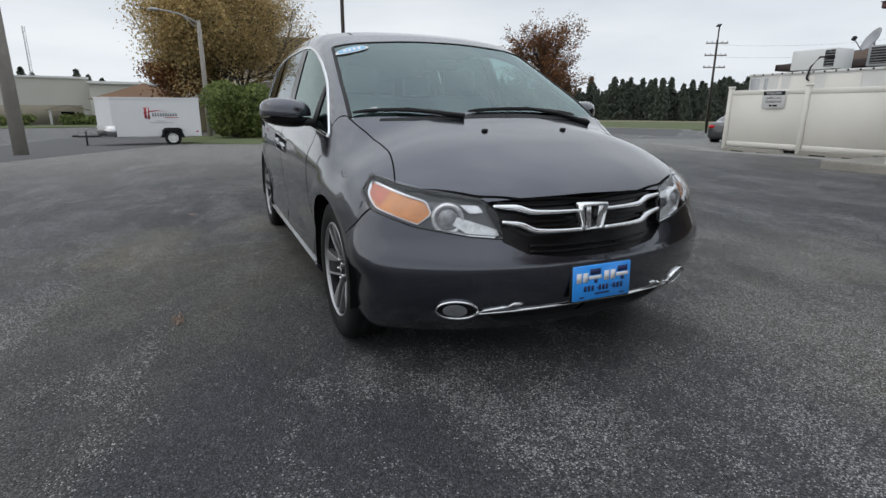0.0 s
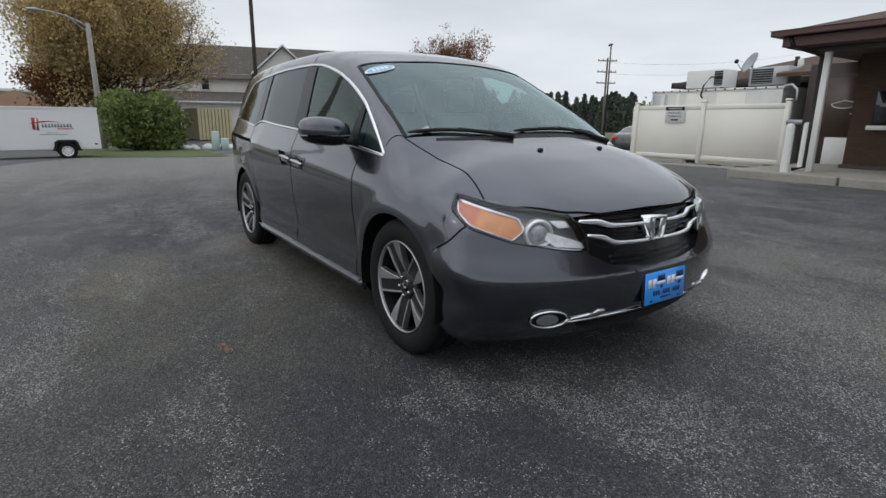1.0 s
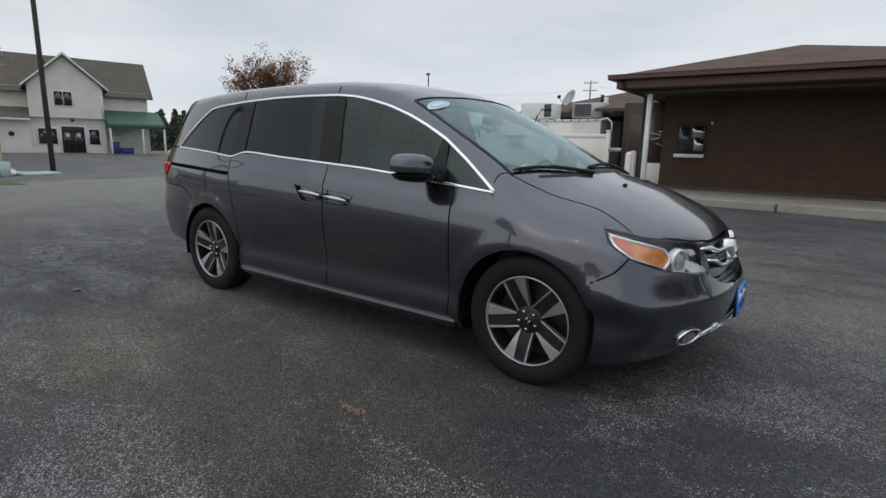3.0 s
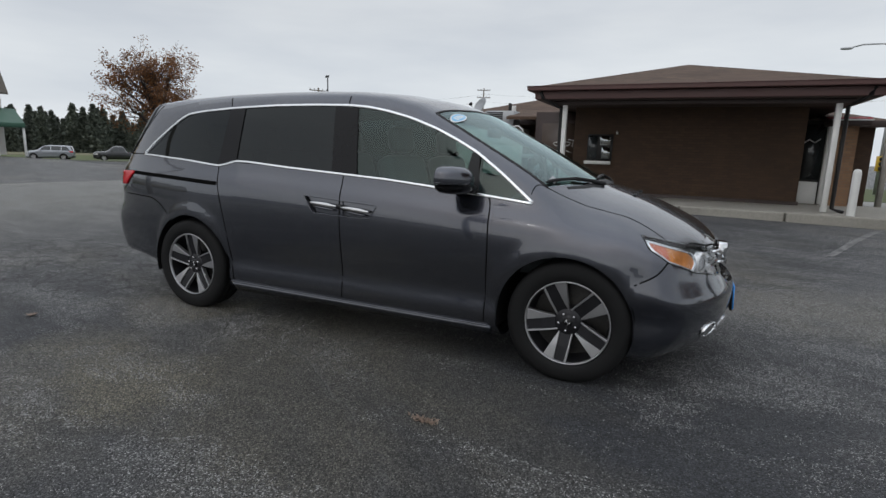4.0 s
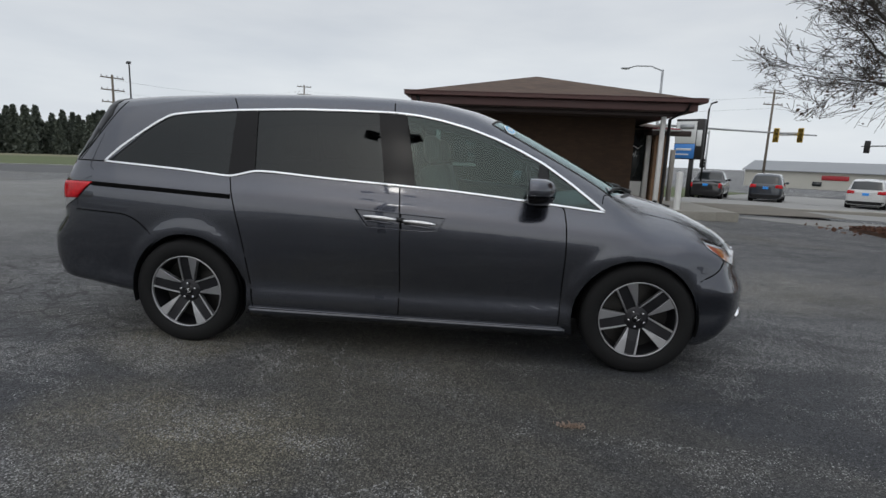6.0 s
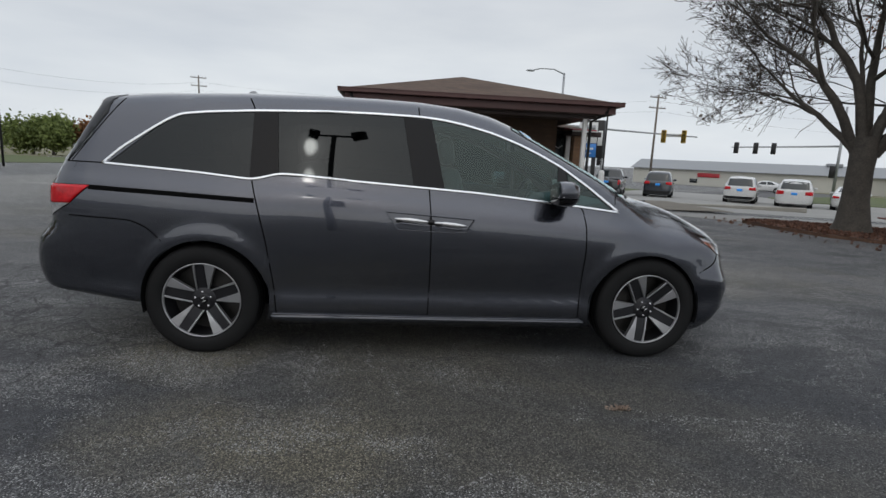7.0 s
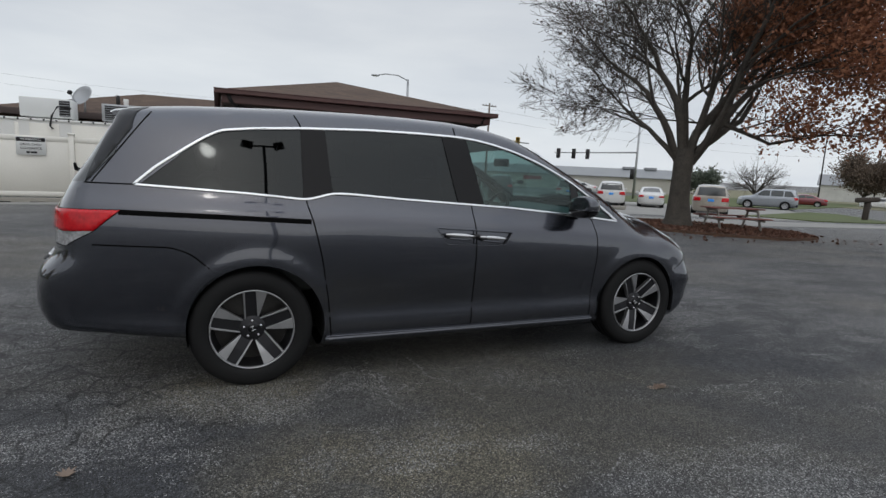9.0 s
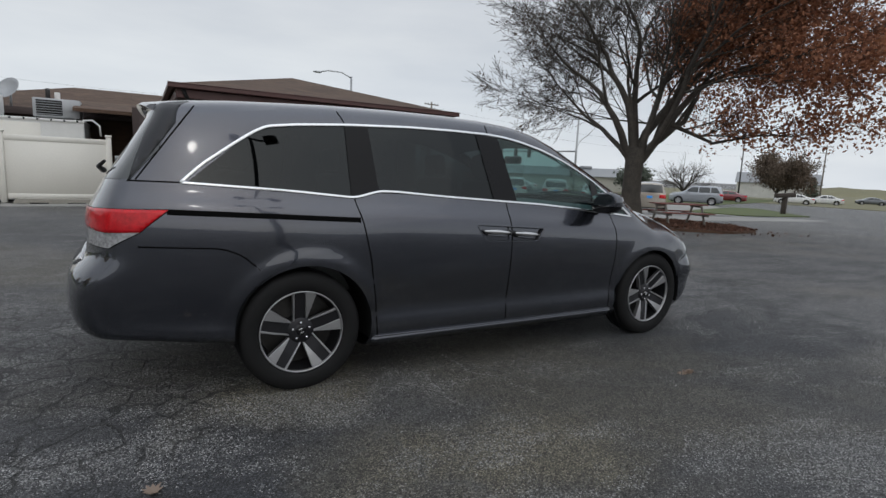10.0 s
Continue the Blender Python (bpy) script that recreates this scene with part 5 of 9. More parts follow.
# lower intake, fog lamps, chrome line, plate
ib = laid(FRONT, INTAKE, -0.03, 0.03)
bmesh.ops.delete(ib, geom=[f for f in ib.faces if f.calc_center_median().y > 0.0], context="FACES")
part("intake_back", joined(ib, mirrored(ib)), M["black"], van, "black lower intake")
iw = laid(FRONT, INTAKE, 0.0, 0.03, thick=0.031)
bmesh.ops.delete(iw, geom=[f for f in iw.faces if abs(f.normal.dot(Vector(FRONT.d))) > 0.6 or f.calc_center_median().y > 0.005], context="FACES")
part("intake_wall", joined(iw, mirrored(iw)), M["black"], van)
ch = strip(FRONT, [(-0.53, 0.322), (-0.30, 0.335), (0.0, 0.343)], 0.009, 0.010)
part("bumper_trim", joined(ch, mirrored(ch)), M["chrome"], van, "thin chrome line across the bumper")
FOG = LAMP.flat((2.250, -0.615, 0.343))
both_sides("fog_lamp_bezel", laid(LAMP, ring_of(FOG[0], FOG[1], 0.092, 0.047, 28), 0.004, 0.02), M["black_gloss"], "black fog lamp bezel")
both_sides("fog_lamp_ring", strip(LAMP, ring_of(FOG[0], FOG[1], 0.086, 0.043, 32) + ring_of(FOG[0], FOG[1], 0.086, 0.043, 32)[:1], 0.010, 0.014, soft=False), M["chrome"], "chrome fog lamp ring")
both_sides("fog_lamp", laid(LAMP, ring_of(FOG[0] - 0.008, FOG[1], 0.050, 0.031, 24), 0.010, 0.012), M["lamp_grey"], "oval fog lamp")
both_sides("fog_trim", strip(FRONT, [(-0.515, 0.338), (-0.46, 0.346), (-0.405, 0.354)], (0.006, 0.010, 0.012), 0.010), M["chrome"])
both_sides("fog_trim_tip", laid(FRONT, [(-0.415, 0.350), (-0.385, 0.372), (-0.345, 0.368), (-0.375, 0.346)], 0.010, 0.012, thick=0.012), M["satin"])
plate_x = float(FRONT.spot([(0.0, 0.45)])[0][0][0]) + 0.012
plate_m = pose(plate_x, 0.012, 0.436, 0, -3, 0)
plate = part("number_plate", box((-0.006, -0.155, -0.078), (0.004, 0.155, 0.078), 0.004, plate_m), M["blue_plate"], van, "bright blue dealer plate with white and dark bars")
plate_marks = [(a, a + 0.026, 0.004, 0.046, "white_ink") for a in (-0.138, -0.104, 0.008, 0.042)]
plate_marks += [(-0.073, -0.006, 0.014, 0.030, "white_ink"), (-0.068, -0.012, 0.034, 0.060, "ink"), (-0.044, -0.028, -0.004, 0.012, "ink"), (0.074, 0.140, 0.014, 0.030, "white_ink"), (0.080, 0.134, 0.034, 0.060, "ink"), (0.100, 0.118, -0.004, 0.012, "ink")]
plate_marks += [(-0.098 + 0.0195 * k, -0.0845 + 0.0195 * k, -0.038, -0.014, "ink") for k in (0, 1, 2, 4, 5, 6, 8, 9, 10)] + [(-0.032, -0.024, -0.028, -0.024, "ink"), (0.046, 0.054, -0.028, -0.024, "ink")]
plate_marks += [(-0.040, 0.040, -0.056, -0.048, "ink"), (-0.12, -0.095, -0.066, -0.060, "ink"), (0.095, 0.12, -0.066, -0.060, "ink")]
for y0, y1, z0, z1, mt in plate_marks:
    part("plate_bar", box((0.004, y0, z0), (0.0055, y1, z1), 0, plate_m), M[mt], plate)
part("plate_bracket", box((-0.02, -0.16, -0.085), (-0.005, 0.16, 0.085), 0.004, plate_m), M["black"], van)

# tail lamps
both_sides("tail_lamp_clear", laid(REARLAMP, TAILLAMP, 0.002, 0.02), M["lamp_clear"], "clear lower tail lamp lens")
REDP = [REARLAMP.flat(p) for p in ((-2.19, -0.89, 1.062), (-2.295, -0.852, 0.948), (-2.40, -0.74, 0.940), (-2.57, -0.40, 0.955), (-2.55, -0.40, 1.045), (-2.40, -0.75, 1.060))]
both_sides("tail_lamp_red", laid(REARLAMP, REDP, 0.008, 0.02, thick=0.006), M["red_lens"], "red tail lamp lens")
both_sides("tail_lamp_edge", strip(REARLAMP, TAILLAMP + TAILLAMP[:1], 0.010, 0.001, soft=False), M["gap"])

# rear: window, spoiler, wiper, step
rw = laid(BACK, [(0.0, 1.19), (-0.775, 1.212), (-0.755, 1.37), (-0.715, 1.50), (-0.62, 1.585), (0.0, 1.59)], 0.003, 0.04)
part("rear_window", joined(rw, mirrored(rw)), M["window_dark"], van, "dark rear window")
sp = bmesh.new()
prof = [(-2.06, 1.672), (-2.18, 1.664), (-2.28, 1.648), (-2.305, 1.634), (-2.28, 1.620), (-2.20, 1.622), (-2.06, 1.640)]
rows = []
for k in range(13):
    y = -0.51 + 0.085 * k
    dz, dx = -0.052 * (y / 0.6) ** 2, 0.06 * (y / 0.6) ** 2
    rows.append([sp.verts.new((x + dx, y, z + dz + 0.012)) for x, z in prof])
for a, b in zip(rows, rows[1:]):
    for i in range(len(prof)):
        sp.faces.new((a[i], a[(i + 1) % len(prof)], b[(i + 1) % len(prof)], b[i]))
sp.faces.new(rows[0])
sp.faces.new(list(reversed(rows[-1])))
bmesh.ops.recalc_face_normals(sp, faces=sp.faces)
part("roof_spoiler", sp, M["paint"], van, "body-colour roof spoiler", smooth=False)
FIN = [REARLAMP.flat(q) for q in ((-2.331, -0.752, 1.208), (-2.261, -0.739, 1.304), (-2.187, -0.726, 1.402), (-2.104, -0.696, 1.519), (-2.008, -0.560, 1.646), (-2.186, -0.551, 1.612), (-2.201, -0.667, 1.498), (-2.250, -0.706, 1.378))]
both_sides("tail_fin", laid(REARLAMP, FIN, 0.004, 0.03, thick=0.006), M["paint_deep"], "gloss dark rear quarter fin")
wp = tube([(-2.50, 0.05, 1.235), (-2.515, -0.18, 1.262), (-2.47, -0.42, 1.298)], [0.018, 0.012, 0.008], 8)
part("rear_wiper", wp, M["black"], van, "black rear wiper")
part("bumper_step", laid(ABOVE, [(-2.640, 0.44), (-2.588, 0.52), (-2.588, -0.55), (-2.636, -0.47)], 0.010, 0.02, thick=0.012), M["satin"], van, "ribbed silver bumper step")
for k in range(5):
    x = -2.630 + 0.009 * k
    part("step_rib", strip(ABOVE, [(x, -0.42), (x - 0.004, 0.0), (x, 0.42)], 0.005, 0.014), M["black"], van)

# wipers, washer jets, cowl
cowl = strip(ABOVE, [(1.395, -0.66), (1.470, -0.50), (1.525, -0.28), (1.535, -0.001)], (0.02, 0.05, 0.06), 0.002)
part("cowl", joined(cowl, mirrored(cowl)), M["black"], van, "black cowl under the windscreen")
for pts, arm in (([(1.285, -0.770), (1.335, -0.65), (1.395, -0.514), (1.452, -0.407), (1.500, -0.330)], (1.545, -0.25)), ([(1.490, -0.203), (1.480, -0.045), (1.470, 0.176), (1.460, 0.349), (1.440, 0.510)], (1.500, 0.58))):
    P, N = ABOVE.spot(drawn(pts, pitch=0.05), 0.012)
    wb = part("windscreen_wiper", tube([tuple(p) for p in P], [0.006] + [0.011] * (len(P) - 2) + [0.006], 6), M["black"], van, "black windscreen wiper")
    mid = P[len(P) // 2]
    A, _ = ABOVE.spot([arm, ((arm[0] + mid[0]) / 2, (arm[1] + mid[1]) / 2)], 0.012)
    part("wiper_arm", tube([tuple(A[0]), tuple(A[1] + np.array((0, 0, 0.006))), tuple(mid + np.array((0, 0, 0.008)))], [0.016, 0.011, 0.007], 8), M["black"], wb)
for y in (-0.235, 0.228):
    P, N = ABOVE.spot([(1.745, y)], 0.004)
    part("washer_jet", egg(tuple(P[0]), (0.014, 0.016, 0.009), 12, 8), M["black"], van)
# stickers inside the windscreen
q = [(0.632 + 0.040 * math.sin(a), -0.595 + 0.105 * math.cos(a)) for a in (math.tau * k / 24 for k in range(24))]
part("oval_sticker", laid(ABOVE, q, 0.003, 0.02), M["white_ink"], van, "white and blue oval windscreen sticker")
q2 = [(0.632 + (x - 0.632) * 0.82, -0.595 + (y + 0.595) * 0.86) for x, y in q]
part("oval_sticker_field", laid(ABOVE, q2, 0.0045, 0.02), M["light_blue"], van)
for y in (-0.650, -0.620, -0.590, -0.560):
    part("sticker_bar", laid(ABOVE, [(0.615, y), (0.615, y + 0.020), (0.650, y + 0.020), (0.650, y)], 0.006, 0.01), M["white_ink"], van)
part("small_sticker", laid(ABOVE, [(1.325, -0.72), (1.325, -0.65), (1.290, -0.645), (1.290, -0.715)], 0.003, 0.02), M["galv"], van, "small pale windscreen sticker")

# cabin
part("cabin_floor", box((-2.2, -0.58, 0.40), (1.35, 0.58, 0.46)), M["trim_in"], van)
db = prism([(1.02, 0.55), (1.48, 0.55), (1.50, 1.03), (1.30, 1.075), (1.05, 1.04), (0.98, 0.96), (1.04, 0.86)], -0.66, 0.66, "y", 0.02)
part("dashboard", db, M["dash"], van, "grey dashboard")
part("steering_wheel", (lambda b: (bmesh.ops.transform(b, matrix=pose(0.86, 0.38, 1.0, 0, -65, 0), verts=b.verts), b)[1])(lathe([(0.185 + 0.016 * math.cos(a), 0.016 * math.sin(a)) for a in (math.tau * k / 8 for k in range(8))], 28, "z", closed=True)), M["black"], van, "black steering wheel")
for x, y, w in ((0.30, -0.40, 0.26), (0.30, 0.40, 0.26), (-0.70, -0.42, 0.25), (-0.70, 0.42, 0.25), (-1.55, -0.35, 0.30), (-1.55, 0.35, 0.30)):
    seat = part("car_seat", box((x - 0.05, y - w, 0.50), (x + 0.48, y + w, 0.72), 0.05, segs=3), M["seat"], van, "grey leather car seat")
    part("seat_back", box((-0.09, -w, 0.0), (0.07, w, 0.62), 0.06, pose(x - 0.05, y, 0.66, 0, -14, 0), 3), M["seat"], seat)
    part("head_restraint", box((-0.05, -0.13, 0.0), (0.06, 0.13, 0.19), 0.05, pose(x - 0.20, y, 1.28, 0, -8, 0), 3), M["seat"], seat)
ml = Vector(ABOVE.spot([(0.72, 0.0)], -0.10)[0][0])
part("inner_mirror", box((-0.02, -0.12, -0.035), (0.02, 0.12, 0.035), 0.015, Matrix.Translation(ml)), M["black"], van, "inside mirror")

# the van's middle lies a little beyond the origin: its far half is as wide as the near one
for ob in van.children_recursive:
    if ob.type == "MESH" and ob.parent.name.split(".")[0] != "wheel" and ob.parent.parent is not wheel and ob.data.name not in ("tyre", "rim") and not ob.parent.name.startswith("hub_cap") and not ob.parent.name.startswith("spoke"):
        for v in ob.data.vertices:
            v.co.y = v.co.y * 1.021 + 0.02



# ---- other cars ----
CAR_TOPS = {
    "suv": [(-0.52, 0.74), (-0.485, 0.90), (-0.44, 0.975), (-0.25, 1.0), (0.0, 0.995), (0.09, 0.95), (0.22, 0.68), (0.27, 0.635), (0.42, 0.58), (0.48, 0.50), (0.52, 0.38)],
    "van": [(-0.52, 0.72), (-0.48, 0.90), (-0.43, 0.97), (-0.25, 1.0), (0.02, 0.99), (0.12, 0.94), (0.27, 0.68), (0.31, 0.63), (0.42, 0.55), (0.48, 0.46), (0.52, 0.36)],
    "sedan": [(-0.52, 0.60), (-0.47, 0.70), (-0.34, 0.745), (-0.18, 0.95), (-0.05, 1.0), (0.05, 0.985), (0.12, 0.93), (0.25, 0.70), (0.40, 0.63), (0.48, 0.53), (0.52, 0.42)],
    "pickup": [(-0.52, 0.60), (-0.49, 0.62), (-0.14, 0.62), (-0.125, 0.66), (-0.09, 0.95), (-0.04, 1.0), (0.08, 0.99), (0.13, 0.95), (0.23, 0.68), (0.28, 0.635), (0.44, 0.60), (0.49, 0.52), (0.52, 0.4)],
}


def car_form(kind, L, W, H):
    xs, zs = zip(*CAR_TOPS[kind])
    top_t = table([x * L for x in xs], [z * H for z in zs], 0.05)
    k = H / 1.75
    side_t = table([0.1, 0.3 * k, 0.5 * k, 0.85 * k, 1.0 * k, 1.08 * k, 1.4 * k, 1.65 * k, 1.85 * k], [0.93 * W / 2, 0.96 * W / 2, W / 2, W / 2, 0.985 * W / 2, 0.95 * W / 2, 0.84 * W / 2, 0.74 * W / 2, 0.66 * W / 2], 0.02)

    def form(P):
        x, y, z = P[:, 0], np.abs(P[:, 1]), P[:, 2]
        side = y - side_t(z) * (1 - 0.09 * np.clip((np.abs(x) - 0.30 * L) / (0.2 * L), 0, 2) ** 2)
        front = x - (L / 2 - 0.16 * L * 0.2 * (y / (W / 2)) ** 3 * 4 - 0.04 * np.abs(z - 0.5))
        lean = 0.30 * np.clip(z - 1.0 * k, 0, 1) if kind in ("suv", "van") else 0.0
        rear = -(L / 2) + 0.20 * (y / (W / 2)) ** 4 + lean + 0.03 * np.abs(z - 0.55) - x
        top = (z - (top_t(x) - 0.05 * (y / (W / 2)) ** 2)) * 0.9
        f = smax(side, top, 0.08)
        f = smax(f, smax(front, rear, 0.01), 0.08)
        return smax(f, 0.24 - z, 0.05)
    return form


CARS_MADE = {}


def car(kind, label, category, at, heading, paint_mat, L=4.8, W=1.9, H=1.75, plate=True, group="cars parked beyond the tree"):
    """A parked car: shell, glass, lamps, plate and wheels."""
    form = car_form(kind, L, W, H)
    root = thing(kind if kind != "van" else "people_carrier", label, category, at=Matrix.Translation((at[0], at[1], ground_z(*at[:2]))) @ pose(0, 0, 0, 0, 0, heading), group=group)
    root.name = {"suv": "suv", "van": "parked_minivan", "sedan": "sedan", "pickup": "pickup_truck"}[kind]
    k = H / 1.75
    side, back, above = Onto(form, (0, 1, 0), (1, 0, 0), (0, 0, 1)), Onto(form, (1, 0, 0), (0, 1, 0), (0, 0, 1), 5.0), Onto(form, (0, 0, -1), (1, 0, 0), (0, 1, 0))
    front = Onto(form, (-1, 0, 0), (0, 1, 0), (0, 0, 1), 5.0)
    spine = table([-L / 2, 0.0, L / 2], [0.75 * k, 0.8 * k, 0.55 * k], 0.2)
    wx = 0.30 * L
    rad = 0.335 * (1.08 if kind in ("suv", "pickup") else 1.0)
    shell = hull_grid(form, spine, -0.36 * L, 0.36 * L, 46, 34, 16)
    arches = [ring_of(s * wx, rad, rad + 0.05, n=20) for s in (-1, 1)]
    for a in arches:
        score(shell, side, a)
    bmesh.ops.delete(shell, geom=[f for f in shell.faces if any(within(side, a, f) for a in arches)], context="FACES")
    part("car_body", joined(shell, mirrored(shell)), paint_mat, root)
    zb, zt = 0.645 * H, 0.925 * H
    if kind in ("suv", "van"):
        panes = [[(-0.44 * L, zb), (-0.27 * L, zb), (-0.27 * L, zt), (-0.37 * L, zt - 0.02)], [(-0.255 * L, zb), (-0.06 * L, zb), (-0.06 * L, zt), (-0.255 * L, zt)], [(-0.045 * L, zb), (0.19 * L, zb), (0.07 * L, zt - 0.03), (-0.045 * L, zt)]]
    elif kind == "sedan":
        panes = [[(-0.27 * L, zb + 0.07), (-0.06 * L, zb + 0.05), (-0.06 * L, zt), (-0.15 * L, zt - 0.02)], [(-0.045 * L, zb + 0.05), (0.17 * L, zb + 0.04), (0.06 * L, zt - 0.03), (-0.045 * L, zt)]]
    else:
        panes = [[(-0.085 * L, zb), (0.02 * L, zb), (0.02 * L, zt), (-0.06 * L, zt)], [(0.03 * L, zb), (0.18 * L, zb), (0.10 * L, zt - 0.03), (0.03 * L, zt)]]
    for pn in panes:
        bm = laid(side, pn, 0.004, 0.12)
        part("side_window", mirrored(bm), M["window_dark"], root)
        part("side_window", bm, M["window_dark"], root)
    x_rear = {"suv": -0.49, "van": -0.49, "sedan": -0.27, "pickup": -0.11}[kind]
    if kind in ("suv", "van", "pickup"):
        rw_ = laid(back, [(0.0, 0.645 * H), (-0.37 * W, 0.645 * H), (-0.33 * W, 0.90 * H), (0.0, 0.92 * H)], 0.004, 0.12)
    else:
        rw_ = laid(above, [(-0.33 * L, 0.0), (-0.32 * L, -0.33 * W), (-0.19 * L, -0.28 * W), (-0.18 * L, 0.0)], 0.004, 0.12)
    part("rear_window", joined(rw_, mirrored(rw_)), M["window_dark"], root)
    fw = {"suv": (0.10, 0.21), "van": (0.13, 0.26), "sedan": (0.12, 0.24), "pickup": (0.14, 0.225)}[kind]
    ws_ = laid(above, [(fw[0] * L, 0.0), (fw[0] * L, -0.30 * W), (fw[1] * L, -0.37 * W), (fw[1] * L, 0.0)], 0.004, 0.12)
    part("windscreen", joined(ws_, mirrored(ws_)), M["window_dark"], root)
    zl = {"suv": (0.50, 0.62), "van": (0.46, 0.60), "sedan": (0.50, 0.61), "pickup": (0.40, 0.58)}[kind]
    for s in (-1, 1):
        tl = laid(back, [(-0.47 * W, zl[0] * H), (-0.27 * W if kind != "pickup" else -0.38 * W, zl[0] * H + 0.02), (-0.27 * W if kind != "pickup" else -0.38 * W, zl[1] * H - 0.03), (-0.46 * W, zl[1] * H)], 0.012, 0.06, thick=0.012)
        part("tail_lamp", tl if s < 0 else mirrored(tl), M["red_lens"], root)
        hl = laid(front, [(-0.44 * W, 0.40 * H), (-0.22 * W, 0.39 * H), (-0.22 * W, 0.45 * H), (-0.43 * W, 0.47 * H)], 0.01, 0.06, thick=0.01)
        part("head_lamp", hl if s < 0 else mirrored(hl), M["lamp_inner"], root)
        part("door_mirror", egg((0.15 * L, s * (0.47 * W + 0.10), zb + 0.03), (0.07, 0.11, 0.08), 12, 8), paint_mat if kind != "pickup" else M["black"], root)
    if plate:
        xr = float(back.spot([(0.0, 0.50 * H)])[0][0][0])
        part("number_plate", box((xr - 0.012, -0.155, 0.50 * H - 0.075), (xr + 0.02, 0.155, 0.50 * H + 0.075), 0.004), M["blue_plate"], root, "blue dealer plate")
    bump = laid(back, [(-0.44 * W, 0.27 * H), (0.44 * W, 0.27 * H), (0.46 * W, 0.17 * H), (-0.46 * W, 0.17 * H)], 0.012, 0.12)
    part("rear_bumper", bump, M["black"] if kind in ("suv", "pickup") else paint_mat, root)
    gr = laid(front, [(-0.25 * W, 0.42 * H), (0.25 * W, 0.42 * H), (0.22 * W, 0.28 * H), (-0.22 * W, 0.28 * H)], 0.008, 0.12)
    part("front_grille", gr, M["black"], root)
    part("underside", box((-0.44 * L, -0.40 * W, 0.20), (0.44 * L, 0.40 * W, 0.42), 0.02), M["black"], root)
    if kind == "pickup":
        part("bed_floor", box((-0.48 * L, -0.40 * W, 0.60 * H), (-0.15 * L, 0.40 * W, 0.615 * H), 0.0), M["black"], root)
    for sx in (-1, 1):
        for sy in (-1, 1):
            wh = new("wheel")
            wh.parent = root
            wh.matrix_basis = pose(sx * wx, sy * (W / 2 - 0.13), rad, 0, 0, 0 if sy < 0 else 180)
            ty = lathe([(rad * 0.66, 0.10), (rad * 0.93, 0.11), (rad, 0.07), (rad, -0.07), (rad * 0.93, -0.11), (rad * 0.66, -0.10)], n=28, closed=True)
            part("tyre", ty, M["rubber"], wh)
            rm = lathe([(0.0, -0.075), (rad * 0.2, -0.075), (rad * 0.5, -0.06), (rad * 0.62, -0.09), (rad * 0.67, -0.10), (rad * 0.67, 0.08)], n=20)
            part("rim", rm, M["alloy"], wh)
            for q in range(5):
                a = math.tau * q / 5
                part("rim_gap", prism([(rad * 0.58 * math.cos(a - 0.3), rad * 0.58 * math.sin(a - 0.3)), (rad * 0.58 * math.cos(a + 0.3), rad * 0.58 * math.sin(a + 0.3)), (rad * 0.26 * math.cos(a), rad * 0.26 * math.sin(a))], -0.088, -0.05, "y"), M["black"], wh)
            part("wheel_well", lathe([(0.0, 0.16), (rad + 0.05, 0.16), (rad + 0.05, -0.05)], n=24), M["black"], wh)
    return root



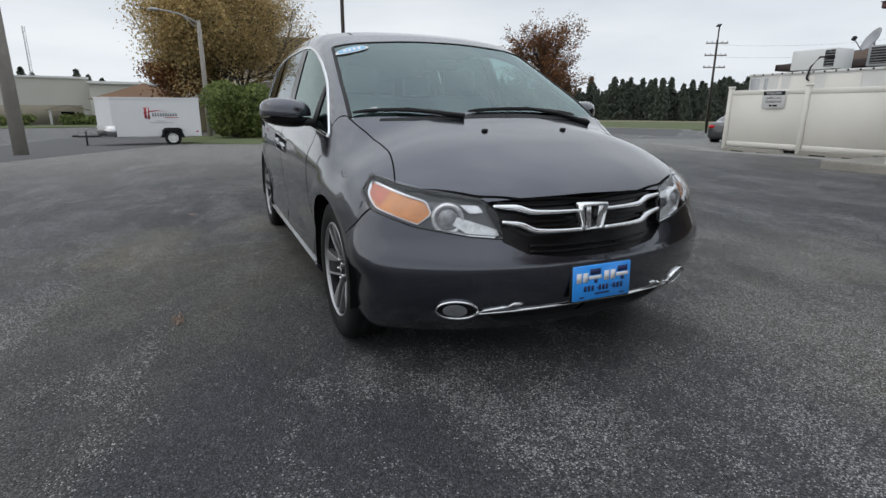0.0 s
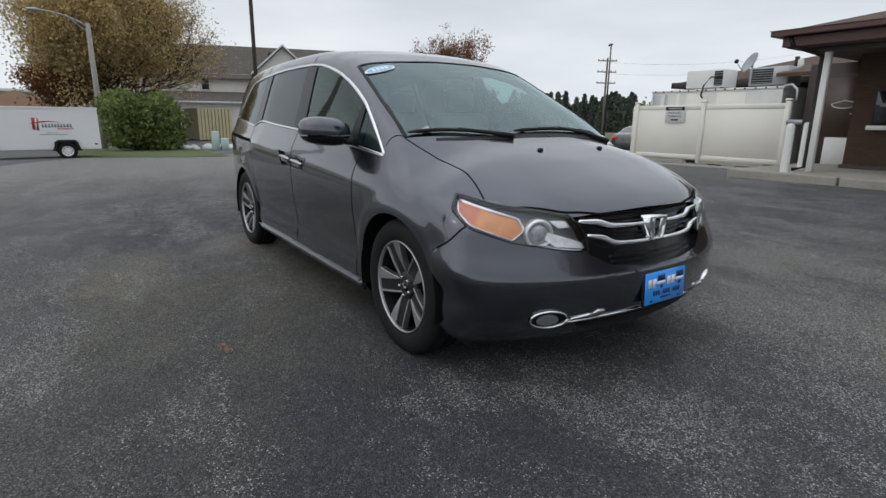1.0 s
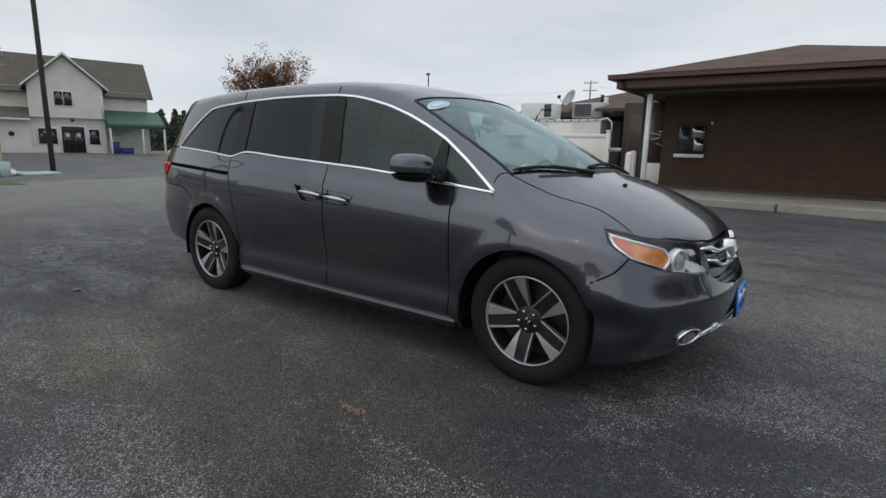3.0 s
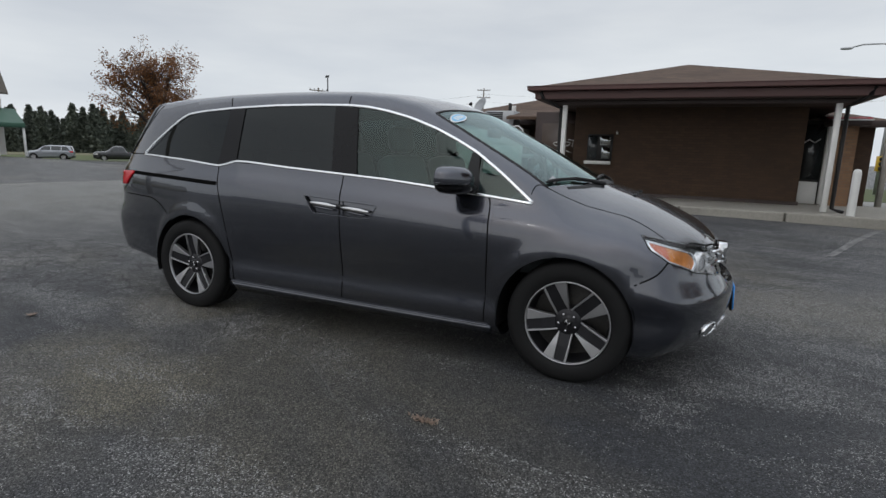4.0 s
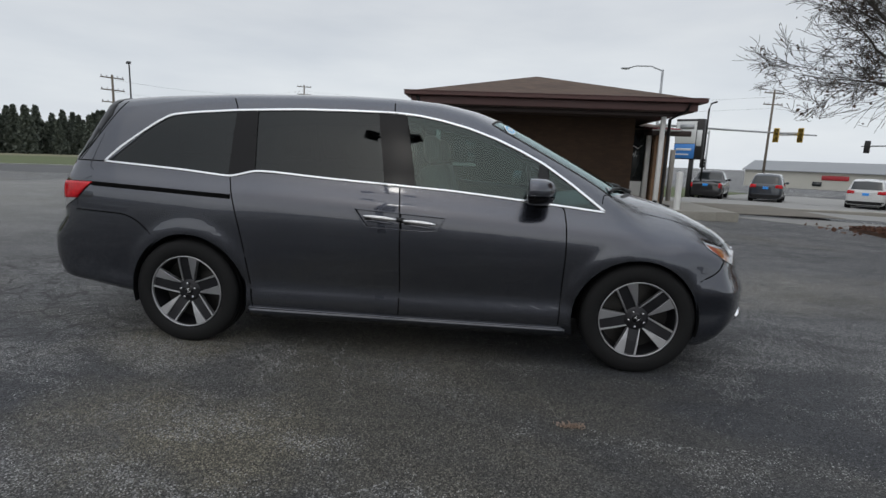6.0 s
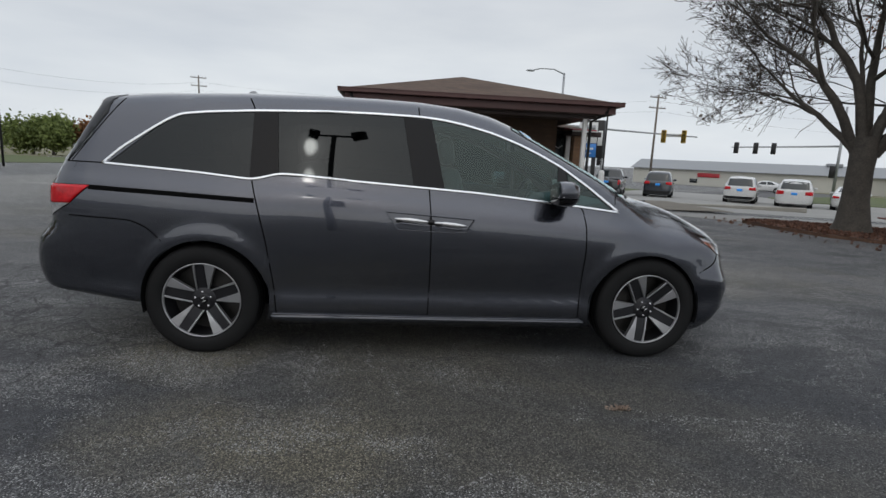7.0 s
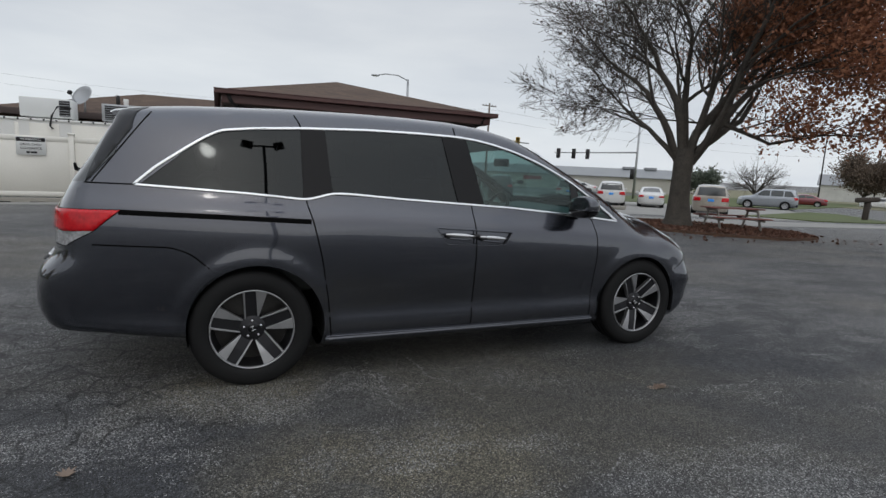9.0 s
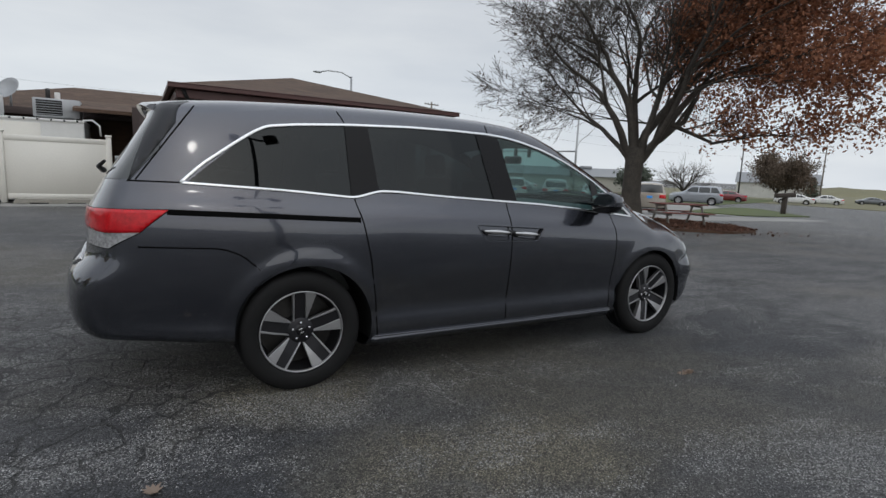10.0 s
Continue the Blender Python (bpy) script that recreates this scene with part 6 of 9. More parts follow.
# ---- plants ----
class Growth:
    """Collects branches and leaves of one plant."""

    def __init__(self, seed):
        self.rng = random.Random(seed)
        self.np = np.random.RandomState(seed)
        self.v, self.f, self.tips, self.low = [], [], [], -9.0

    def limb(self, pts, radii, n):
        base = len(self.v)
        for i, p in enumerate(pts):
            t = (pts[min(i + 1, len(pts) - 1)] - pts[max(i - 1, 0)]).normalized()
            a = t.cross(Vector((0.3, 0.2, 1)) if abs(t.z) < 0.9 else Vector((1, 0, 0))).normalized()
            b = t.cross(a)
            for j in range(n):
                k = math.tau * j / n
                self.v.append(p + radii[i] * (math.cos(k) * a + math.sin(k) * b))
        for i in range(len(pts) - 1):
            for j in range(n):
                q = base + i * n
                self.f.append((q + j, q + (j + 1) % n, q + n + (j + 1) % n, q + n + j))

    def branch(self, start, way, length, r, level, last, bend=0.25, lift=0.06, kids=(3, 5), shrink=0.62, spread=0.75):
        rng = self.rng
        steps = max(3, 7 - level)
        pts, radii, d = [start.copy()], [r], way.normalized()
        for i in range(steps):
            d = (d + Vector((rng.gauss(0, bend), rng.gauss(0, bend), rng.gauss(0, bend * 0.6) + lift)) * (0.5 if level == 0 else 0.8)).normalized()
            if pts[-1].z < self.low and d.z < 0.1:
                d = Vector((d.x, d.y, 0.15)).normalized()
            pts.append(pts[-1] + d * length / steps)
            radii.append(max(0.006, r * (1 - 0.55 * (i + 1) / steps)))
        self.limb(pts, radii, (9, 7, 5, 4, 3, 3)[min(level, 5)])
        if level >= last:
            self.tips.append((pts[-1], d))
            self.tips.append((pts[len(pts) // 2], d))
            return
        for _ in range(rng.randint(*kids)):
            i = rng.randint(max(1, steps // 3), steps)
            ax = Vector((rng.gauss(0, 1), rng.gauss(0, 1), rng.gauss(0, 0.7))).normalized()
            w = (d + ax * spread).normalized()
            self.branch(pts[i], w, length * shrink * rng.uniform(0.75, 1.15), radii[i] * rng.uniform(0.5, 0.7), level + 1, last, bend, lift, kids, shrink, spread)
        self.branch(pts[-1], d, length * shrink, radii[-1], level + 1, last, bend, lift, kids, shrink, spread)

    def wood(self, name, mat, parent, label=""):
        me = bpy.data.meshes.new(name)
        me.from_pydata([tuple(p) for p in self.v], [], self.f)
        for p in me.polygons:
            p.use_smooth = True
        me.materials.append(mat)
        ob = new(name, me)
        ob.parent = parent
        if label:
            ob["label"] = label
        return ob


def leaf_cloud(name, centers, size, mat, parent, rs, flat=0.0, label="", stretch=1.5):
    """Many small folded leaves at the given places, in one mesh."""
    c = np.asarray(centers, float)
    n = len(c)
    a = rs.normal(size=(n, 3))
    a /= np.linalg.norm(a, axis=1, keepdims=True)
    b = rs.normal(size=(n, 3))
    b[:, 2] *= 1 - flat
    b -= (b * a).sum(1, keepdims=True) * a
    b /= np.linalg.norm(b, axis=1, keepdims=True)
    s = size * rs.uniform(0.6, 1.3, size=(n, 1))
    v = np.stack([c - a * s * 0.5 * stretch, c + b * s * 0.5, c + a * s * 0.5 * stretch, c - b * s * 0.5], 1).reshape(-1, 3)
    me = bpy.data.meshes.new(name)
    me.vertices.add(4 * n)
    me.vertices.foreach_set("co", v.ravel())
    me.loops.add(4 * n)
    me.loops.foreach_set("vertex_index", np.arange(4 * n, dtype=np.int32))
    me.polygons.add(n)
    me.polygons.foreach_set("loop_start", np.arange(0, 4 * n, 4, dtype=np.int32))
    me.update(calc_edges=True)
    me.validate()
    me.materials.append(mat)
    ob = new(name, me)
    if parent is not None:
        ob.parent = parent
    if label:
        ob["label"] = label
    return ob


def conifer(name, at, height, seed, label, group):
    """A spruce: a straight stem with whorls of drooping boughs."""
    rs = np.random.RandomState(seed)
    root = thing(name, label, "tree", at=at, group=group)
    part("trunk", tube([(0, 0, -0.3), (0, 0, height * 0.95)], [0.22, 0.03], 7), M["bark"], root)
    pts = []
    for layer in range(24):
        h = height * (0.06 + 0.92 * layer / 24)
        reach = (1 - layer / 24.5) ** 0.85 * height * 0.28 * rs.uniform(0.8, 1.2)
        for k in range(11):
            a = math.tau * k / 11 + rs.uniform(0, 1)
            rr = reach * rs.uniform(0.7, 1.15)
            for q in range(9):
                t = (q + rs.uniform(0, 1)) / 9
                pts.append((math.cos(a) * rr * t + rs.normal() * 0.12, math.sin(a) * rr * t + rs.normal() * 0.12, h - 0.35 * rr * t * t + rs.normal() * 0.12))
    leaf_cloud("crown", pts, height * 0.042, M["needle"], root, rs, 0.5, stretch=1.8)
    return root



# ---- the ground ----
gb = bmesh.new()
radii = [0.0] + [0.6 * k for k in range(1, 40)] + [24 * 1.12 ** k for k in range(44)]
NSEG = 120
rings = []
for r in radii:
    if r == 0:
        rings.append([gb.verts.new((0, 0, 0))] * NSEG)
        continue
    rings.append([gb.verts.new((r * math.cos(a), r * math.sin(a), ground_z(r * math.cos(a), r * math.sin(a)))) for a in (math.tau * k / NSEG for k in range(NSEG))])
for a, b in zip(rings, rings[1:]):
    for k in range(NSEG):
        vs = []
        for v in (a[k], b[k], b[(k + 1) % NSEG], a[(k + 1) % NSEG]):
            if v not in vs:
                vs.append(v)
        gb.faces.new(vs)
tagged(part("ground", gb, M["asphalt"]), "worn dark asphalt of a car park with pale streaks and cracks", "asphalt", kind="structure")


def sheet(name, poly, lift, mat, label, category, pitch=1.0, kind="structure"):
    """A flat area that follows the ground."""
    bm = clipped_grid(poly, pitch)
    for v in bm.verts:
        v.co.z = ground_z(v.co.x, v.co.y) + lift
    edge = [e for e in bm.edges if len(e.link_faces) == 1]
    r = bmesh.ops.extrude_edge_only(bm, edges=edge)
    for v in r["geom"]:
        if isinstance(v, bmesh.types.BMVert):
            v.co.z -= lift + 0.05
    bmesh.ops.recalc_face_normals(bm, faces=bm.faces)
    return tagged(part(name, bm, mat, smooth=False), label, category, kind=kind)



# ---- grass, roads, islands ----
sheet("lawn", [(-27, -3.2), (-20.3, -2.2), (-18.2, 1.2), (-18.0, 2.6), (-30, 3.0), (-34, -1.0)], 0.015, M["grass"], "strip of short autumn grass under the shrubs", "grass", 0.8)
sheet("far_lawn", [(-70, -34), (-60, -34), (-64, -2), (-78, -2)], 0.06, M["grass"], "lawn before the far cream building", "grass", 3)
sheet("verge", [(-36, 46), (-75, 24), (-90, 30), (-110, 60), (-80, 95), (-30, 75)], 0.05, M["grass"], "grass verge along the road", "grass", 4)
sheet("road", [(-36, 43), (-24, 29), (-50, 22), (-86, 24), (-80, 27), (-52, 38)], 0.008, M["street"], "grey asphalt side road", "road", 3)
sheet("verge_path", [(-37, 45.2), (-36, 44.2), (-80, 24.5), (-82, 26)], 0.07, M["pale_concrete"], "pale pavement along the verge", "pavement", 3)
sheet("apron", [(-60, -8), (-12, -9.5), (-9, -7), (-20, -2.6), (-34, -3.5), (-60, -4)], 0.006, M["street"], "paler gravelly asphalt beside the trailer", "asphalt", 2)
sheet("street", [(28, 44), (46, 34), (130, 90), (110, 120)], 0.02, M["street"], "street crossing beyond the parked cars", "road", 5)
sheet("concrete_drive", [(7.2, 11.4), (10.5, 12.4), (34, 13.6), (34, 11.8), (13, 9.0), (8.8, 9.4)], 0.008, M["pale_concrete"], "pale worn concrete strip by the tree island", "pavement", 1)
sheet("car_park", [(9.5, 14.2), (30, 15.0), (46, 28), (30, 44), (13, 44), (8, 24)], 0.009, M["pale_concrete"], "pale concrete lot where cars are parked", "pavement", 2)
sheet("road_verge", [(30, 33.5), (46, 27.5), (96, 47), (96, 62), (60, 58), (33, 40)], 0.06, M["grass"], "grass strip between car park and street", "grass", 2)
sheet("drive_verge", [(27, 17.8), (42, 23.5), (44, 22.3), (36.5, 14.6), (29, 14.6)], 0.06, M["grass"], "narrow grass island beside the drive", "grass", 1)
sheet("far_field", [(85, -40), (400, -120), (600, 200), (150, 180), (60, 70), (98, 40)], 0.05, M["field"], "wide dry field", "field", 20)
sheet("back_field", [(-60, 75), (-90, 62), (-130, 40), (-420, 60), (-300, 420), (-20, 300)], 0.05, M["field"], "field before the row of spruces", "field", 20)

sheet("drive_lawn", [(6.5, 27.5), (11.5, 29.0), (15, 36), (24, 46), (20, 58), (9, 52)], 0.03, M["grass"], "green lawn beyond the drive", "grass", 2)

# pale gutter strip along the lot's far edge and the fence, with a stub of kerb
for poly in ([(-19.4, 4.0), (-18.7, 4.0), (-18.3, 13.2), (-19.0, 13.6)], [(-19.0, 13.6), (-18.3, 13.2), (-13.4, 16.0), (-13.8, 16.7)], [(-13.8, 16.7), (-13.4, 16.0), (-8.2, 13.2), (-8.0, 14.0)], [(-8.2, 12.2), (-2.2, 11.9), (-2.2, 13.3), (-8.2, 13.4)]):
    sheet("gutter_strip", poly, 0.007, M["pale_concrete"], "pale dusty concrete strip at the lot's edge", "pavement", 0.8)
ks = part("kerb_stub", box((-0.11, -0.9, -0.1), (0.11, 0.9, 0.15), 0.025, segs=2), M["concrete"], smooth=False)
ks.matrix_basis = pose(-19.3, 12.6, ground_z(-19.3, 12.6), 0, 0, -30)
tagged(ks, "short stub of pale concrete kerb at the lot's edge", "kerb", kind="structure")

# island with the big tree
ISL = [(9.1, 9.0), (8.9, 7.6), (9.4, 6.4), (10.6, 5.6), (12.4, 5.0), (14.2, 5.4), (15.0, 6.6), (14.4, 8.2), (12.4, 9.4), (10.4, 9.7)]
sheet("tree_island", ISL, 0.07, M["mulch"], "mound of brown bark and fallen leaves round the tree", "flower bed", 0.4)
rs = np.random.RandomState(5)
pts = []
while len(pts) < 5200:
    x, y = rs.uniform(8.3, 15.6), rs.uniform(4.5, 10.2)
    if inside(ISL, x, y) or (rs.uniform() < 0.04):
        pts.append((x, y, ground_z(x, y) + (0.085 if inside(ISL, x, y) else 0.012) + rs.uniform(0, 0.02)))
tagged(leaf_cloud("fallen_leaves", pts, 0.075, M["leaf_fallen"], None, rs, 0.9), "fallen russet leaves lying round the tree", "leaves", kind="stuff")


# a few dry leaves on the asphalt by the van
def dry_leaf(x, y, turn, s):
    outline = [(0.0, -0.5), (0.10, -0.30), (0.34, -0.36), (0.26, -0.12), (0.48, 0.02), (0.24, 0.12), (0.26, 0.36), (0.08, 0.26), (0.0, 0.5), (-0.10, 0.24), (-0.30, 0.34), (-0.24, 0.10), (-0.46, -0.02), (-0.24, -0.14), (-0.30, -0.38), (-0.08, -0.28)]
    bm = prism([(a * s, b * s) for a, b in outline], 0.0, 0.003, "z")
    for v in bm.verts:
        v.co.z += 0.9 * (v.co.x ** 2 + 0.6 * v.co.y ** 2) / s + 0.004
    ob = part("dry_leaf", bm, M["leaf_pale"], smooth=False)
    ob.matrix_basis = pose(x, y, ground_z(x, y), 0, 0, turn)
    return tagged(ob, "single curled brown leaf lying on the asphalt", "leaf")


dry_leaf(-2.30, -1.70, 30, 0.085)
dry_leaf(2.15, -2.60, 70, 0.06)

# a tuft of dry weed in a crack, and a worn parking line
rs = np.random.RandomState(8)
tuft = [(rs.normal() * 0.030, rs.normal() * 0.010, abs(rs.normal()) * 0.006 + 0.003) for _ in range(70)]
wt = leaf_cloud("weed_tuft", tuft, 0.012, M["leaf_pale"], None, rs, 0.8, stretch=2.6)
wt.matrix_basis = pose(1.0, -1.74, 0.0)
tagged(wt, "small tuft of dry yellow weed in an asphalt crack", "weed")
M["line"] = worn_line("worn_line_paint")
sheet("parking_line", [(3.934, 4.97), (6.394, 10.79), (6.486, 10.75), (4.026, 4.93)], 0.004, M["line"], "faint worn white parking line on the asphalt", "road marking", 0.5)

# crumbled stones along the cracks round the van
CRACKS = [
    [(1.07, -1.74), (1.26, -1.86), (1.42, -1.85), (1.63, -1.88), (1.79, -1.86)],
    [(-0.97, -2.6), (-0.9, -2.51), (-0.63, -2.54), (-0.38, -2.52), (-0.23, -2.48), (-0.0, -2.46), (0.13, -2.37)],
    [(-0.75, -0.65), (-0.74, -0.93), (-0.76, -1.22), (-0.74, -1.5)],
    [(-0.4, -0.64), (-0.42, -1.07), (-0.28, -1.32), (-0.23, -1.66)],
]
verts, faces = [], []
rs = np.random.RandomState(17)
for line in CRACKS:
    q = drawn(line, pitch=0.0035, soft=False)
    wob = np.convolve(rs.normal(size=(len(q) + 40)), np.ones(41) / 41, mode="valid") * 0.16
    for i, (x, y) in enumerate(q):
        if rs.uniform() < 0.25 + 0.45 * math.sin(i * 0.013) ** 2:
            x, y = x + rs.normal() * 0.006 + wob[i], y + rs.normal() * 0.006 + wob[i]
            a, s = rs.uniform(0, math.tau), rs.uniform(0.002, 0.007)
            base = len(verts)
            for k in range(5):
                r = s * rs.uniform(0.7, 1.3)
                verts.append((x + r * math.cos(a + k * 1.2566), y + r * math.sin(a + k * 1.2566), ground_z(x, y) + 0.0015 + rs.uniform(0, 0.001)))
            verts.append((x, y, ground_z(x, y) + 0.0015 + s * 0.5))
            for k in range(5):
                faces.append((base + k, base + (k + 1) % 5, base + 5))
me = bpy.data.meshes.new("crack_crumbs")
me.from_pydata(verts, [], faces)
me.materials.append(M["crumb"])
tagged(new("crack_crumbs", me), "pale crumbled stones along cracks in the asphalt", "gravel", kind="stuff")

# ---- the brown building and its canopy ----
KZ = 0.28
canopy = thing("drive_through_canopy", "brown hipped canopy roof on white posts over brick walls", "canopy", at=(0, 0, 0))
X0, X1, Y0, Y1 = -1.67, 5.57, 9.33, 16.2
apex_a, apex_b = (1.80, 12.9, 3.90), (2.00, 13.2, 3.90)
EZ = 2.94
for name, cs in (("roof_slope", [(X0, Y0, EZ), (X1, Y0, EZ), apex_b, apex_a]), ("roof_slope", [(X1, Y0, EZ), (X1, Y1, EZ), apex_b]), ("roof_slope", [(X1, Y1, EZ), (X0, Y1, EZ), apex_a, apex_b]), ("roof_slope", [(X0, Y1, EZ), (X0, Y0, EZ), apex_a])):
    part(name, slab(cs, 0.05), M["roof_brown"], canopy, smooth=False)
for lo, hi, mt, nm in (((X0 - 0.06, Y0 - 0.08, 2.85), (X1 + 0.06, Y0 + 0.05, 2.955), "fascia", "gutter"), ((X0 - 0.06, Y0 + 0.05, 2.85), (X0 + 0.05, Y1, 2.955), "fascia", "gutter"), ((X1 - 0.05, Y0 + 0.05, 2.85), (X1 + 0.06, Y1, 2.955), "fascia", "gutter"),
                       ((X0 + 0.10, Y0 + 0.10, 2.66), (X1 - 0.10, Y0 + 0.16, 2.85), "fascia", "fascia_board"), ((X0 + 0.10, Y0 + 0.16, 2.66), (X0 + 0.16, Y1, 2.85), "fascia", "fascia_board"), ((X1 - 0.16, Y0 + 0.16, 2.66), (X1 - 0.10, Y1, 2.85), "fascia", "fascia_board"),
                       ((X0 + 0.16, Y0 + 0.16, 2.64), (X1 - 0.16, Y1, 2.70), "soffit", "soffit"), ((X0 + 0.5, 9.74, 2.55), (X1 - 0.5, 9.92, 2.64), "fascia_dark", "beam")):
    part(nm, box(lo, hi, 0.012), M[mt], canopy, smooth=False)
part("drip_edge", box((X0 - 0.07, Y0 - 0.095, 2.945), (X1 + 0.07, Y0 - 0.075, 2.962), 0.004), M["fascia"], canopy)
for x in (-0.88, 4.80):
    part("post", box((x - 0.055, 9.77, KZ), (x + 0.055, 9.88, 2.555), 0.01), M["white_paint"], canopy, "white square post")
for x, s in ((X0 + 0.25, 1), (X1 - 0.3, -1)):
    px_ = -0.98 if s > 0 else 4.95
    part("downpipe", tube([(x, 9.40, 2.84), (x + s * 0.05, 9.42, 2.70), ((x + px_) / 2, 9.62, 2.60), (px_, 9.80, 2.48), (px_, 9.83, 1.6), (px_, 9.83, 0.36), (px_ - s * 0.2, 9.75, 0.30)], 0.042, 8), M["black_metal"], canopy, "dark downpipe")

bank = thing("brick_building", "low brown brick building with a brown shingled roof", "building", at=(0, 0, 0))
part("wall", box((-0.95, 11.6, 0.15), (4.58, 11.85, 2.66)), M["brick_brown"], bank, "dark brown brick wall", smooth=False)
part("wall", box((-0.95, 11.85, 0.15), (-0.72, 15.6, 2.66)), M["brick_brown"], bank, smooth=False)
part("wall", box((4.40, 11.85, 0.15), (4.58, 15.6, 2.66)), M["brick_brown"], bank, smooth=False)
part("wall", box((-7.9, 16.7, 0.0), (7.2, 16.95, 2.5)), M["brick_brown"], bank, smooth=False)
part("wall", box((7.0, 16.95, 0.0), (7.2, 24.0, 2.5)), M["brick_brown"], bank, smooth=False)
part("wall", box((-7.9, 16.95, 0.0), (-7.7, 24.0, 2.5)), M["brick_brown"], bank, smooth=False)
part("wall", box((5.35, 12.2, 0.15), (5.75, 15.6, 2.45)), M["brick_tan"], bank, "tan brick pier", smooth=False)
part("wall_base", box((-1.0, 11.54, 0.15), (4.62, 11.6, 0.36), 0.01), M["fascia_dark"], bank)
# hatch window in the brick wall
hw = thing("hatch_window", "small sliding service window with a pale sill in the brick wall", "window", at=(-0.22, 11.585, 1.20))
part("window_frame", box((-0.34, -0.03, 0.0), (0.34, 0.02, 0.72), 0.01), M["black_metal"], hw)
part("pane", box((0.0, -0.045, 0.42), (0.28, -0.035, 0.68)), M["window_mirror"], hw)
part("pane", box((0.06, -0.045, 0.06), (0.28, -0.035, 0.38)), M["window_mirror"], hw)
part("pane", box((-0.31, -0.045, 0.06), (-0.07, -0.035, 0.68)), M["window_dark"], hw)
part("sill", box((-0.38, -0.16, -0.10), (0.32, 0.0, -0.01), 0.01), M["white_paint"], hw, "pale sill")
part("lamp_bracket", box((0.42, -0.10, 0.72), (0.46, 0.0, 0.80), 0.01), M["white_paint"], hw)
# recess left of the wall: glazed door with a chalk-white emblem
rec = thing("glazed_door", "brown glazed door with a white cup emblem and pale lower panel", "door", at=(-1.55, 12.9, 0.18))
part("door_frame", box((-0.75, 0.0, 0.0), (0.62, 0.08, 2.2), 0.01), M["fascia_dark"], rec)
part("pane", box((-0.66, -0.012, 0.75), (0.56, -0.006, 2.1)), M["brown_film"], rec)
part("lower_panel", box((-0.30, -0.05, 0.0), (0.55, -0.01, 0.72), 0.01), M["white_paint"], rec, "pale lower panel")
cup = [(0.26 * math.cos(a) - 0.02, 0.10 * math.sin(a) + 1.50) for a in (math.pi + math.pi * k / 12 for k in range(13))]
part("emblem", tube([(a, -0.02, b) for a, b in cup] + [(0.24, -0.02, 1.52), (-0.02, -0.02, 1.58), (-0.28, -0.02, 1.50)], 0.012, 5), M["sign_white"], rec, "white cup-shaped emblem")
part("emblem_stroke", tube([(0.18, -0.02, 1.62), (0.34, -0.02, 1.60), (0.30, -0.02, 1.42), (0.40, -0.02, 1.36)], 0.012, 5), M["sign_white"], rec)
part("emblem_stroke", tube([(0.12, -0.02, 1.28), (0.30, -0.02, 1.22)], 0.010, 5), M["sign_white"], rec)
part("recess_wall", box((-0.9, 0.09, 0.0), (0.62, 0.25, 2.45)), M["fascia_dark"], rec)
# recess right of the wall
rgt = thing("glazed_door", "dark glazed door with pale lower panel beside white posts", "door", at=(5.0, 12.5, 0.18))
part("door_frame", box((-0.42, 0.0, 0.0), (0.40, 0.08, 2.2), 0.01), M["black_metal"], rgt)
part("pane", box((-0.36, -0.012, 0.72), (0.12, -0.006, 2.1)), M["window_dark"], rgt)
part("lower_panel", box((-0.40, -0.03, 0.0), (0.14, -0.008, 0.66), 0.01), M["white_paint"], rgt)
part("white_post", box((0.16, -0.12, 0.0), (0.30, 0.0, 2.1), 0.01), M["white_paint"], rgt)
part("emblem", tube([(-0.30, -0.02, 1.62), (-0.18, -0.02, 1.72), (-0.06, -0.02, 1.64), (0.06, -0.02, 1.74)], 0.014, 5), M["sign_white"], rgt)
awn = thing("shop_awning", "small red and white awning under the side eaves", "awning", at=(5.7, 12.0, 2.2))
part("awning_skin", slab([(-0.6, -0.35, 0.19), (0.15, -0.35, 0.19), (0.15, 0.5, 0.27), (-0.6, 0.5, 0.27)], 0.03), M["red"], awn, smooth=False)
part("awning_edge", box((-0.62, -0.38, 0.12), (0.17, -0.33, 0.16), 0.005), M["sign_white"], awn)
part("awning_back", box((-0.62, -0.34, 0.02), (0.15, 0.5, 0.15), 0.01), M["fascia_dark"], awn)
side_eave = thing("side_eave", "low brown eave of the building's side wing", "roof", at=(0, 0, 0))
part("eave_roof", slab([(5.3, 13.6, 2.55), (6.2, 13.6, 2.55), (6.2, 18.5, 3.1), (5.3, 18.5, 3.1)], 0.08), M["roof_brown"], side_eave, smooth=False)
part("eave_fascia", box((5.3, 13.52, 2.36), (6.26, 13.62, 2.55), 0.01), M["fascia"], side_eave)
part("eave_fascia", box((6.18, 13.62, 2.36), (6.26, 18.5, 2.55), 0.01), M["fascia"], side_eave)
